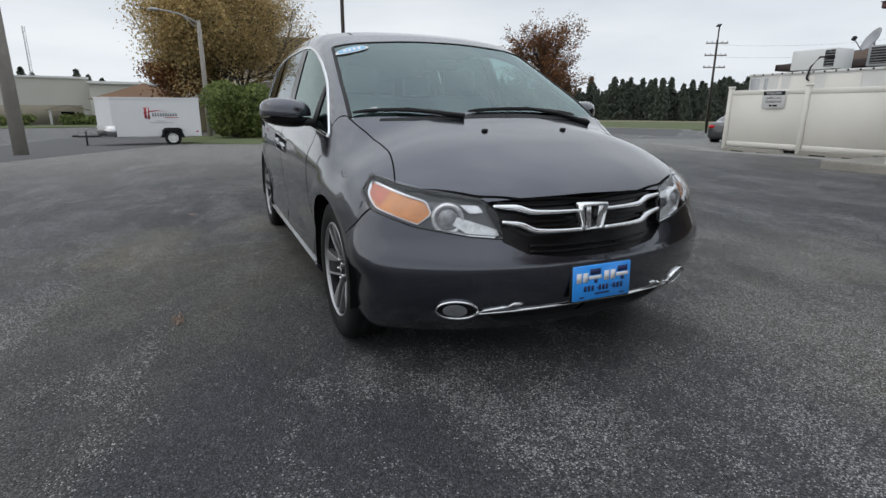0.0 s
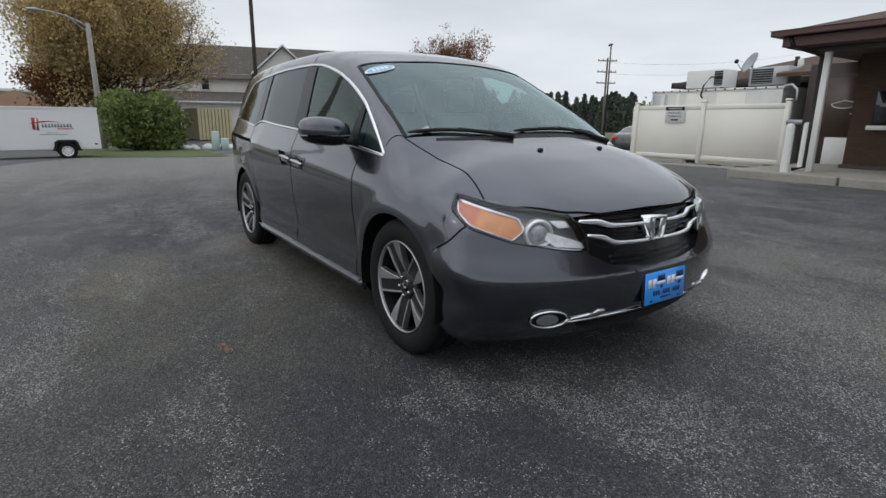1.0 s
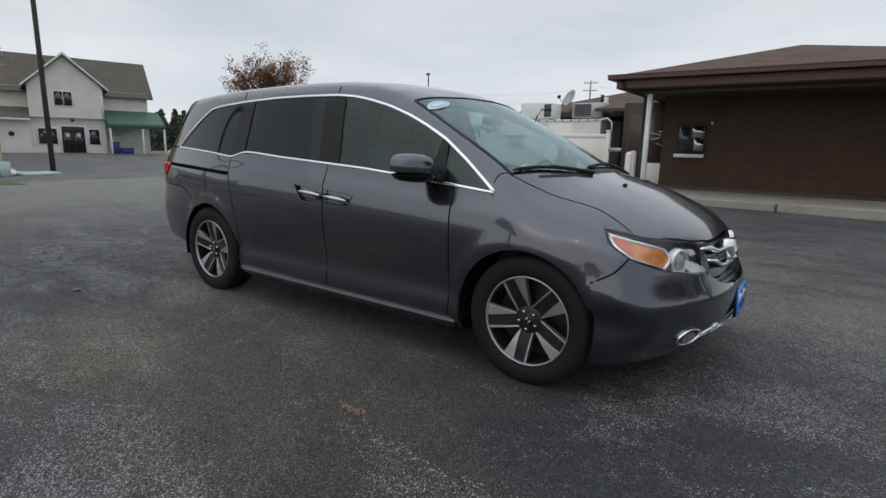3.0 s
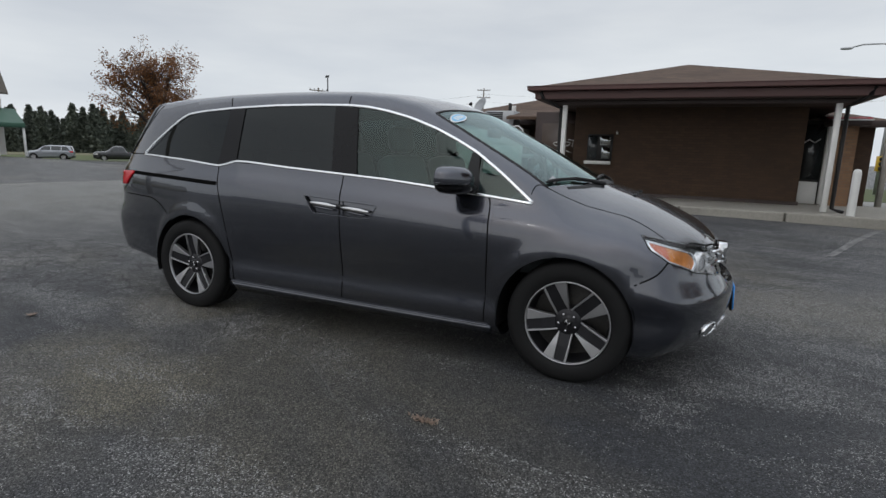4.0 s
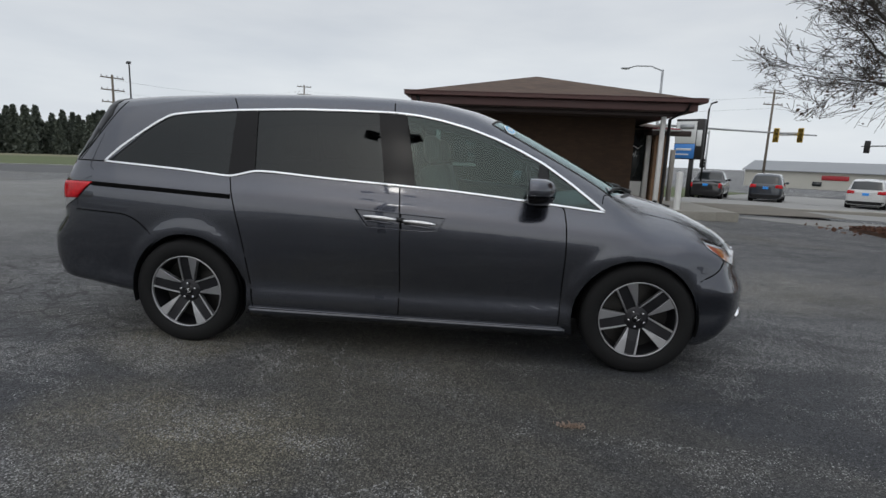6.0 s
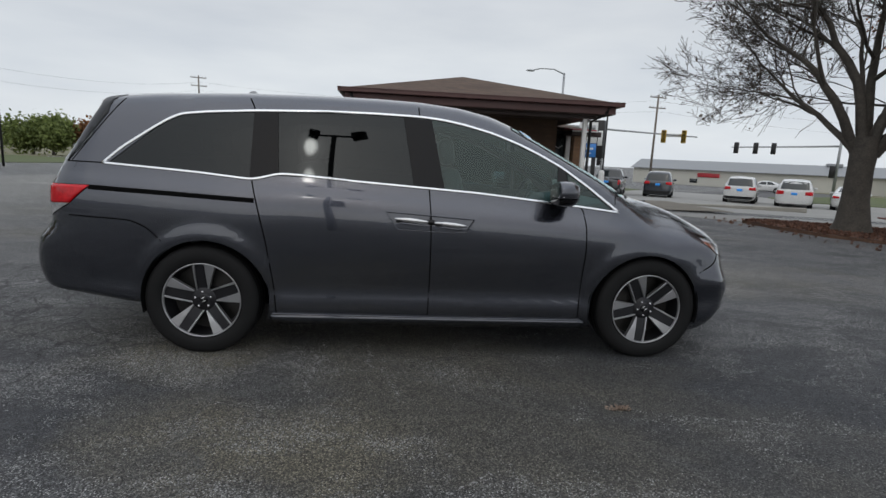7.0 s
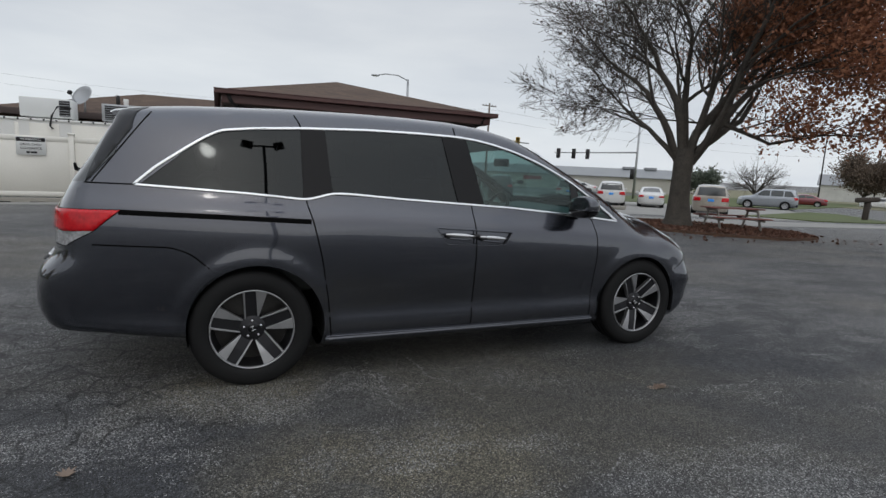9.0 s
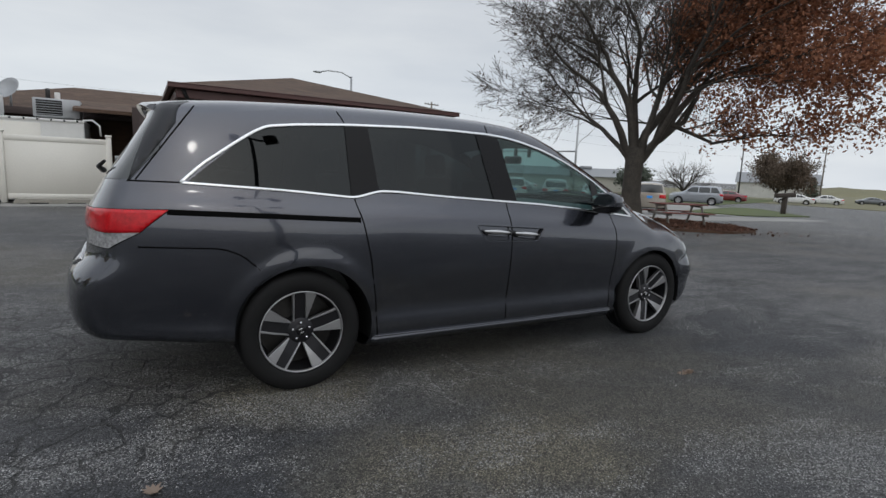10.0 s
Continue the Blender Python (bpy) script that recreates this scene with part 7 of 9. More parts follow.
# main roof behind
for nm, cs in (("roof_slope", [(-8.2, 16.2, 2.60), (7.7, 16.2, 2.60), (3.5, 20.0, 3.70), (-4.3, 20.0, 3.70)]), ("roof_slope", [(-8.2, 24.4, 2.60), (-8.2, 16.2, 2.60), (-4.3, 20.0, 3.70)]), ("roof_slope", [(7.7, 16.2, 2.60), (7.7, 24.4, 2.60), (3.5, 20.0, 3.70)]), ("roof_slope", [(7.7, 24.4, 2.60), (-8.2, 24.4, 2.60), (-4.3, 20.0, 3.70), (3.5, 20.0, 3.70)])):
    part(nm, slab(cs, 0.06), M["roof_brown"], bank, smooth=False)
part("fascia_board", box((-8.25, 16.1, 2.42), (7.75, 16.2, 2.62), 0.01), M["fascia_dark"], bank)
part("fascia_board", box((-8.28, 16.1, 2.42), (-8.2, 24.4, 2.62), 0.01), M["fascia_dark"], bank)
part("porch_roof", slab([(-3.9, 14.4, 2.60), (-0.9, 14.4, 2.60), (-0.9, 16.2, 2.95), (-3.9, 16.2, 2.95)], 0.1), M["roof_brown"], bank, smooth=False)
part("roof_vent", box((-4.60, 17.2, 2.85), (-4.46, 17.34, 3.22), 0.01), M["white_paint"], bank, "white roof vent")
part("vent_cap", box((-4.88, 17.6, 2.95), (-4.76, 17.72, 3.36), 0.02), M["black_metal"], bank)

# kerb, walk and bollards
for k in range(4):
    xa, xb = -2.05 + 2.02 * k, -2.05 + 2.02 * k + 1.98
    tagged(part("kerb_stone", box((xa, 8.92, 0.02), (xb, 9.10, KZ + 0.005), 0.025, segs=2), M["concrete"], smooth=False), "worn tan concrete kerb stone with a chipped lower edge", "kerb", "kerb stones of the walk", kind="structure")
tagged(part("walk", box((-2.05, 9.105, 0.0), (6.6, 12.6, KZ - 0.004), 0.0), M["concrete"], smooth=False), "concrete walk before the brick wall", "pavement", kind="structure")
for x, y in ((-1.07, 9.2), (5.16, 9.25)):
    b = thing("bollard", "white painted round steel bollard on the kerb", "bollard", at=(x, y, KZ - 0.01), group="white bollards")
    part("pipe", lathe([(0.075, 0.0), (0.075, 0.86), (0.068, 0.91), (0.045, 0.94), (0.0, 0.95)], 20, "z"), M["white_paint"], b)
for x, y in ((-1.5, 11.0),):
    b = thing("bollard", "white painted round steel bollard beside the door", "bollard", at=(x, y, KZ - 0.01), group="white bollards")
    part("pipe", lathe([(0.085, 0.0), (0.085, 0.92), (0.07, 0.96), (0.0, 0.98)], 20, "z"), M["white_paint"], b)
low_pipe = thing("insulated_pipe", "pale insulated pipe along the recess wall", "pipe", at=(0, 0, 0))
part("pipe", tube([(-2.9, 13.2, 1.25), (-2.2, 13.2, 1.25)], 0.07, 10), M["galv"], low_pipe)

# vinyl fence, wheel stops, container, cooling units, dish
FY = 13.5
FENCE_X = [-7.72, -5.38, -3.04]
fence = thing("vinyl_fence", "cream vinyl privacy fence with capped posts", "fence", at=(0, 0, 0))
for x in FENCE_X:
    p = part("fence_post", box((x - 0.065, FY - 0.065, 0.0), (x + 0.065, FY + 0.065, 1.80), 0.008), M["vinyl"], fence)
    part("post_cap", box((x - 0.085, FY - 0.085, 1.80), (x + 0.085, FY + 0.085, 1.86), 0.02), M["vinyl"], p)
for xa, xb in zip(FENCE_X, FENCE_X[1:]):
    part("fence_rail", box((xa + 0.066, FY - 0.03, 1.60), (xb - 0.066, FY + 0.03, 1.74), 0.01), M["vinyl"], fence)
    part("fence_rail", box((xa + 0.066, FY - 0.03, 0.10), (xb - 0.066, FY + 0.03, 0.24), 0.01), M["vinyl"], fence)
    part("fence_panel", box((xa + 0.066, FY - 0.02, 0.24), (xb - 0.066, FY + 0.02, 1.60), 0.004), M["vinyl"], fence)
gate = thing("fence_gate", "cream vinyl gate with a dipped top standing at the fence's end", "gate", at=(-7.78, 13.58, 0.0))
gd = Vector((-0.62, 0.78, 0)).normalized()
gm = Matrix.Translation((0, 0, 0)) @ pose(0, 0, 0, 0, 0, math.degrees(math.atan2(gd.y, gd.x)))
top = [(0.0, 1.72), (0.5, 1.62), (1.0, 1.56), (1.5, 1.57), (2.0, 1.62)]
part("gate_leaf", (lambda b: (bmesh.ops.transform(b, matrix=gm, verts=b.verts), b)[1])(prism([(0.02, 0.14), (2.0, 0.14)] + list(reversed(top)), -0.02, 0.02, "y")), M["vinyl"], gate, smooth=False)
part("gate_post", box((2.0, -0.06, 0.0), (2.12, 0.06, 1.78), 0.01, gm), M["vinyl"], gate)
sgn = thing("warning_sign", "small pale warning sign with a black heading on the fence", "sign", at=(-6.62, FY - 0.075, 1.22))
part("sign_board", box((0, 0, 0), (0.66, 0.012, 0.48), 0.004), M["sign_white"], sgn)
part("heading", box((0.01, -0.004, 0.36), (0.65, 0.0, 0.47)), M["black"], sgn, "black heading panel")


def lettering(text, size, m, material, parent, name="lettering"):
    cu = bpy.data.curves.new(name, "FONT")
    cu.body, cu.size, cu.align_x, cu.extrude = text, size, "CENTER", 0.002
    tmp = bpy.data.objects.new("tmp_text", cu)
    scene.collection.objects.link(tmp)
    bpy.context.view_layer.update()
    me = bpy.data.meshes.new_from_object(tmp.evaluated_get(bpy.context.evaluated_depsgraph_get()))
    bpy.data.objects.remove(tmp)
    me.materials.append(material)
    ob = new(name, me)
    ob.parent = parent
    ob.matrix_basis = m
    return ob


for text, z, s, mt in (("WARNING", 0.385, 0.095, "sign_white"), ("DRIVE-THRU", 0.255, 0.085, "black"), ("CLEARANCE", 0.155, 0.085, "black")):
    lettering(text, s, pose(0.33, -0.006, z, 90, 0, 0), M[mt], sgn)
for a, b in ((0.22, 0.30), (0.32, 0.46)):
    part("text_bar", box((a, -0.003, 0.05), (b, 0.0, 0.10)), M["black"], sgn)
for xa in (-7.45, -5.15):
    st = thing("wheel_stop", "worn concrete wheel stop with slots beneath", "wheel stop", at=(xa, 13.12, ground_z(xa, 13.1)), group="wheel stops by the fence")
    bm = prism([(0.0, 0.02), (0.07, 0.14), (1.83, 0.14), (1.90, 0.02)], -0.08, 0.08, "y", 0.01)
    part("stop_block", bm, M["concrete"], st, smooth=False)
    for u in (0.35, 1.15):
        part("drain_slot", box((u, -0.083, -0.02), (u + 0.4, 0.083, 0.045), 0.0), M["gap"], st)
cont = thing("cold_store", "white insulated cold store standing behind the fence", "container", at=(-7.85, 14.4, 0.0))
part("store_body", box((0, 0, 0), (4.20, 2.2, 2.20), 0.01), M["white_paint"], cont, smooth=False)
part("roof_lip", box((-0.02, -0.03, 2.18), (4.22, 2.22, 2.25), 0.008), M["white_paint"], cont)
for k in range(14):
    part("bolt", lathe([(0.0, -0.04), (0.028, -0.036), (0.03, -0.02)], 8, "y", (0.15 + 0.30 * k, 0.0, 2.215)), M["black"], cont)
for a, b in ((0.05, 0.35), (0.5, 0.62), (0.95, 1.05), (1.3, 2.0), (2.3, 3.2)):
    part("wall_panel", box((a, -0.008, 0.3), (b, 0.0, 2.12), 0.003), M["vinyl"] if a > 0.6 else M["galv"], cont)


def cooling_unit(x, y, w, d, h, z, open_side):
    u = thing("cooling_unit", "grey cooling unit with louvred end on the cold store", "cooling unit", at=(x, y, z), group="cooling units on the cold store")
    part("casing", box((0, 0, 0), (w, d, h), 0.02), M["sign_white"] if open_side > 0 else M["galv"], u)
    part("louvre_back", box((w - 0.30 if open_side > 0 else 0.08, -0.006, 0.05), (w - 0.03 if open_side > 0 else w - 0.42, 0.0, h - 0.05)), M["black"], u)
    for k in range(6):
        zz = 0.07 + k * (h - 0.12) / 6
        part("louvre", box((w - 0.30 if open_side > 0 else 0.08, -0.018, zz), (w - 0.03 if open_side > 0 else w - 0.42, -0.004, zz + 0.02), 0.003), M["lamp_grey"], u)
    for a in (0.06, w - 0.12):
        part("foot", box((a, 0.05, -0.06), (a + 0.06, d - 0.05, 0.0)), M["black_metal"], u)
    return u


cooling_unit(-6.85, 14.75, 1.25, 0.8, 0.55, 2.31, 1)
cooling_unit(-4.85, 14.8, 1.10, 0.8, 0.52, 2.31, -1)
cable = thing("cable_loop", "black cable looping off the cooling unit", "cable", at=(0, 0, 0))
part("cable", tube([(-5.6, 14.72, 2.6), (-5.9, 14.55, 2.62), (-6.0, 14.36, 2.35), (-6.05, 14.34, 2.05), (-5.98, 14.35, 1.98)], 0.025, 6), M["black"], cable)
part("hose", tube([(-3.68, 14.5, 2.26), (-3.45, 14.45, 2.28), (-3.28, 14.4, 2.14), (-3.26, 14.4, 1.85)], 0.03, 6), M["sign_white"], cable)
dish = thing("satellite_dish", "grey satellite dish on a mast", "satellite dish", at=(-5.55, 16.3, 2.72))
part("mast", tube([(0, 0, -0.1), (0, 0, 0.35)], 0.03, 8), M["galv"], dish)
dm = pose(0, -0.05, 0.38, 62, 0, -35)
bm = lathe([(0.0, 0.0), (0.12, 0.012), (0.25, 0.05), (0.34, 0.10), (0.345, 0.095), (0.25, 0.04), (0.12, 0.0), (0.0, -0.012)], 28, "z")
bmesh.ops.transform(bm, matrix=dm, verts=bm.verts)
part("reflector", bm, M["galv"], dish)
part("feed_arm", tube([tuple(dm @ Vector((0, -0.36, 0.1))), tuple(dm @ Vector((0, -0.2, 0.45)))], 0.015, 6), M["galv"], dish)
part("feed_head", box((-0.06, -0.06, -0.05), (0.06, 0.06, 0.05), 0.02, dm @ Matrix.Translation((0, -0.18, 0.48))), M["black"], dish)

# ---- the trailer ----
tr = thing("cargo_trailer", "white enclosed cargo trailer with a V nose parked on the lot", "trailer", at=Matrix.Translation((-21.25, -3.27, ground_z(-21.25, -3.27) - 0.02)) @ pose(0, 0, 0, 0, 0, 93) @ Matrix.Scale(0.93, 4))
# along local x: rear at +1.84, nose at -2.14; the seen flank is local -y
fl = prism([(1.84, -0.95), (1.84, 0.95), (-1.53, 0.95), (-2.14, 0.25), (-2.14, -0.25), (-1.53, -0.95)], 0.38, 1.98, "z", 0.03)
part("trailer_body", fl, M["trailer_white"], tr, smooth=False)
part("roof_cap", prism([(1.86, -0.97), (1.86, 0.97), (-1.54, 0.97), (-2.17, 0.26), (-2.17, -0.26), (-1.54, -0.97)], 1.95, 2.02, "z"), M["trailer_white"], tr, smooth=False)
part("stone_guard", prism([(-1.42, -0.965), (-1.54, -0.965), (-2.17, -0.26), (-2.15, -0.25), (-1.54, -0.945), (-1.42, -0.945)], 0.40, 0.85, "z"), M["satin"], tr, "bright chequer plate guard")
for s in (-1, 1):
    fd = prism([(0.20, 0.34), (0.34, 0.72), (0.42, 0.76), (0.94, 0.76), (1.02, 0.72), (1.16, 0.34), (1.06, 0.34), (0.96, 0.66), (0.40, 0.66), (0.30, 0.34)], s * 0.955, s * 1.13, "y")
    part("mudguard", fd, M["black"], tr, "black steel mudguard", smooth=False)
    part("wheel_box", box((0.28, s * 0.955 - 0.002 * s, 0.34), (1.08, s * 0.965, 0.68)), M["black"], tr)
    wh = new("wheel")
    wh.parent = tr
    wh.matrix_basis = pose(0.68, s * 1.03, 0.33, 0, 0, 180 if s > 0 else 0)
    part("tyre", lathe([(0.20, 0.08), (0.31, 0.09), (0.33, 0.06), (0.33, -0.06), (0.31, -0.09), (0.20, -0.08)], 28, closed=True), M["rubber"], wh)
    part("rim", lathe([(0.0, -0.05), (0.08, -0.055), (0.13, -0.03), (0.19, -0.07), (0.205, -0.08), (0.205, 0.05)], 24), M["white_paint"], wh)
    for k in range(8):
        a = math.tau * k / 8
        part("rim_hole", lathe([(0.0, -0.052), (0.022, -0.05)], 8, "y", (0.145 * math.cos(a), 0.0, 0.145 * math.sin(a))), M["gap"], wh)
part("draw_bar", tube([(-1.9, 0.3, 0.40), (-2.95, 0.0, 0.40)], 0.045, 6), M["black_metal"], tr)
part("draw_bar", tube([(-1.9, -0.3, 0.40), (-2.95, 0.0, 0.40)], 0.045, 6), M["black_metal"], tr)
part("jack", tube([(-2.62, 0.0, 0.02), (-2.62, 0.0, 0.62)], 0.035, 8), M["black_metal"], tr)
part("jack_foot", lathe([(0.0, 0.0), (0.09, 0.0), (0.09, 0.03), (0.0, 0.03)], 10, "z", (-2.62, 0, 0.0)), M["black_metal"], tr)
part("coupler", box((-3.12, -0.06, 0.37), (-2.9, 0.06, 0.46), 0.02), M["black_metal"], tr)
part("side_lamp", box((1.62, -0.962, 0.56), (1.72, -0.952, 0.62), 0.004), M["red_lens"], tr)
# emblem and unreadable lines as plain shapes
part("red_emblem", prism([(-0.12, 1.12), (-0.32, 1.16), (-0.32, 1.60), (-0.12, 1.60)], -0.960, -0.953, "y"), M["red"], tr, "plain red emblem")
part("emblem_cross", prism([(-0.42, 1.36), (-0.06, 1.47), (0.22, 1.49), (0.62, 1.43), (0.22, 1.46), (-0.06, 1.42)], -0.966, -0.957, "y"), M["red"], tr)
part("emblem_cross", prism([(-0.24, 1.13), (-0.19, 1.13), (-0.16, 1.58), (-0.21, 1.58)], -0.964, -0.958, "y"), M["trailer_white"], tr)
for k in range(10):
    part("letter_bar", box((-0.02 + k * 0.098, -0.959, 1.24), (-0.02 + k * 0.098 + 0.062, -0.953, 1.38)), M["lamp_grey"], tr)
part("text_line", box((0.45, -0.958, 1.17), (0.98, -0.953, 1.20)), M["red"], tr)
part("text_line", box((0.10, -0.958, 1.03), (0.45, -0.953, 1.05)), M["galv"], tr)
part("text_line", box((-0.15, -0.958, 0.96), (0.75, -0.953, 0.98)), M["galv"], tr)

# ---- poles ----
def pole(name, at, h, r0, r1, mat, label, category="pole"):
    p = thing(name, label, category, at=(at[0], at[1], ground_z(*at) - 0.02))
    part("shaft", tube([(0, 0, 0), (0, 0, h * 0.5), (0, 0, h)], [r0, (r0 + r1) / 2, r1], 12), mat, p)
    return p


def flood_pole(at, h, label, turn=0.0, heads=2):
    p = pole("flood_light_pole", at, h, 0.085, 0.055, M["black_metal"], label, "light pole")
    if heads == 2:
        part("cross_bar", box((-0.46, -0.03, h - 0.04), (0.46, 0.03, h + 0.02), 0.01, pose(0, 0, 0, 0, 0, turn)), M["black_metal"], p)
    for s in ((-1, 1) if heads == 2 else (0,)):
        part("bracket", box((-0.035, -0.035, -0.02), (0.035, 0.035, 0.16), 0.005, pose(0, 0, 0, 0, 0, turn) @ pose(s * 0.44, 0, h, 0, 0, 0)), M["black_metal"], p)
        m = pose(0, 0, 0, 0, 0, turn) @ pose(s * 0.53, -0.10, h + 0.17, 32, -s * 24, 0)
        part("lamp_head", box((-0.17, -0.17, -0.05), (0.17, 0.17, 0.05), 0.02, m), M["black_metal"], p)
        part("lamp_glass", box((-0.14, -0.14, -0.056), (0.14, 0.14, -0.051), 0.0, m), M["glass_clear"], p)
    return p


def utility_pole(at, h, label, turn, arms=3, mat="pole_wood"):
    p = pole("utility_pole", at, h, 0.16, 0.11, M[mat], label, "utility pole")
    for k in range(arms):
        z = h - 0.4 - 1.3 * k
        part("cross_arm", box((-1.2, -0.06, z), (1.2, 0.06, z + 0.12), 0.01, pose(0, 0, 0, 0, 0, turn)), M[mat], p)
        for u in (-1.1, -0.55, 0.55, 1.1):
            part("insulator", lathe([(0.0, 0.0), (0.05, 0.02), (0.06, 0.10), (0.03, 0.18), (0.0, 0.19)], 8, "z", tuple(pose(0, 0, 0, 0, 0, turn) @ Vector((u, 0, z + 0.12)))), M["galv"], p)
    return p


pole("timber_pole", (-15.0, -6.35), 8.5, 0.19, 0.15, M["wood_grey"], "thick weathered grey timber pole at the lot's edge")
pole("dark_pole", (-26.6, 6.15), 13.0, 0.115, 0.09, M["pole_dark"], "tall dark creosoted pole before the grey house", "utility pole")
sl = pole("street_lamp", (-31.0, -1.06), 6.45, 0.16, 0.11, M["wood_grey"], "grey street lamp with a long curved arm above the shrubs", "street lamp")
part("lamp_arm", tube([(0, 0, 6.25), (0.1, -0.35, 6.48), (0.2, -0.9, 6.70), (0.27, -1.5, 6.82), (0.3, -1.95, 6.86)], [0.05, 0.045, 0.04, 0.035, 0.03], 8), M["galv"], sl)
part("arm_brace", tube([(0, 0, 5.95), (0.1, -0.42, 6.30), (0.17, -0.75, 6.62)], 0.025, 6), M["galv"], sl)
part("lantern", egg((0.31, -2.2, 6.85), (0.14, 0.30, 0.08), 14, 8), M["galv"], sl)
flood_pole((-29.2, 38.2), 8.5, "tall dark flood light pole by the verge", 20, 1)
fp = flood_pole((-1.33, -6.86), 6.95, "tall dark flood light pole with two heads by the lot", 0, 2)
part("control_box", box((0.08, -0.14, 3.2), (0.34, 0.14, 5.4), 0.02), M["black_metal"], fp)
utility_pole((-41.4, 52.7), 9.8, "utility pole with three cross arms by the road", 60, 3)
utility_pole((-32.9, 89.8), 14.2, "far utility pole behind the canopy roof", 20, 2)
utility_pole((33.0, 62.5), 11.6, "utility pole with cross arms near the warehouse", 10, 2)
utility_pole((126.0, 56.0), 12.0, "distant utility pole beyond the field", 120, 2)
utility_pole((175.0, 62.0), 13.0, "distant utility pole beyond the field", 120, 2)
for at, h in (((69.0, 39.5), 9.5), ((94.0, 46.5), 9.0)):
    p = pole("street_lamp", at, h, 0.10, 0.06, M["black_metal"], "slim dark street lamp along the far street", "street lamp")
    part("lamp_arm", tube([(0, 0, h - 0.1), (0.5, -0.9, h + 0.05), (0.6, -1.2, h + 0.02)], 0.05, 6), M["black_metal"], p)
thin = pole("mast", (-78.0, -22.5), 17.0, 0.17, 0.09, M["galv"], "thin lattice mast behind the cream building", "mast")

# wires between poles
def wire(a, b, sag, label="thin dark overhead wire between utility poles"):
    pts = []
    for k in range(13):
        t = k / 12
        p = Vector(a).lerp(Vector(b), t)
        p.z -= sag * 4 * t * (1 - t)
        pts.append(p)
    w = thing("overhead_wire", label, "wire", at=(0, 0, 0), group="overhead wires")
    part("strand", tube(pts, 0.008, 4), M["black_metal"], w)


for dz in (0.0, -1.3):
    wire((-41.4, 52.7, 8.3 + dz), (-32.9, 89.8, 11.9 + dz), 1.0)
    wire((-32.9, 89.8, 11.9 + dz), (33.0, 62.5, 9.8 + dz), 1.4)
    wire((33.0, 62.5, 9.8 + dz), (126.0, 56.0, 9.4 + dz), 2.0)

# ---- traffic lights ----
def signal_head(parent, p, turn, back=True):
    m = Matrix.Translation(p) @ pose(0, 0, 0, 0, 0, turn)
    h = part("signal_head", box((-0.19, -0.12, -0.52), (0.19, 0.12, 0.52), 0.02, m), M["black_metal"] if not back else M["signal_yellow"], parent, "hanging signal head")
    for z in (-0.33, 0.0, 0.33):
        v = lathe([(0.14, -0.12), (0.15, -0.34), (0.13, -0.34), (0.12, -0.12)], 14, "y", (0, 0, z))
        bmesh.ops.transform(v, matrix=m, verts=v.verts)
        part("visor", v, M["black_metal"], h)
    return h


sa = pole("traffic_signal_mast", (14.4, 43.0), 10.0, 0.15, 0.09, M["galv"], "galvanised signal mast with a lamp arm and yellow heads", "traffic light")
ax = Vector((9.2, -5.3, 0))
part("mast_arm", tube([(0, 0, 5.55), tuple(ax * 0.5 + Vector((0, 0, 5.15))), tuple(ax * 1.06 + Vector((0, 0, 4.75)))], [0.10, 0.08, 0.05], 8), M["galv"], sa)
for t in (0.82, 0.965):
    signal_head(sa, tuple(ax * t + Vector((0, 0, 4.75))), -30)
part("street_name_plate", box((-0.75, -0.02, -0.14), (0.75, 0.02, 0.14), 0.01, Matrix.Translation(ax * 0.89 + Vector((0, 0, 4.85))) @ pose(0, 0, 0, 0, 0, -30)), M["sign_white"], sa)
part("lamp_arm", tube([(0, 0, 9.9), (-0.9, 0.2, 10.3), (-2.0, 0.5, 10.35), (-2.6, 0.6, 10.2)], 0.05, 8), M["galv"], sa)
part("lantern", egg((-2.9, 0.65, 10.15), (0.38, 0.16, 0.09), 12, 8), M["galv"], sa)
signal_head(sa, (-0.15, -0.35, 2.2), 20)
signal_head(sa, (0.35, -0.25, 3.2), 20)
sb = pole("traffic_signal_mast", (38.6, 39.4), 8.2, 0.14, 0.09, M["galv"], "galvanised signal mast with dark heads over the street", "traffic light")
bx = Vector((-6.3, 5.0, 0))
part("mast_arm", tube([(0, 0, 4.85), tuple(bx * 0.5 + Vector((0, 0, 4.7))), tuple(bx * 1.05 + Vector((0, 0, 4.55)))], [0.09, 0.07, 0.05], 8), M["galv"], sb)
for t in (0.62, 0.80, 1.0):
    signal_head(sb, tuple(bx * t + Vector((0, 0, 4.5))), 130, False)
signal_head(sb, (-0.35, 0.1, 2.6), 130, False)
sc_ = pole("traffic_signal_mast", (24.5, 58.0), 6.4, 0.13, 0.08, M["galv"], "far galvanised signal mast over the street", "traffic light")
part("mast_arm", tube([(0, 0, 6.1), (-8.5, 2.5, 6.3)], [0.08, 0.05], 8), M["galv"], sc_)
signal_head(sc_, (-5.4, 1.6, 5.9), 20, False)
signal_head(sc_, (-0.4, 0, 2.8), 20, False)

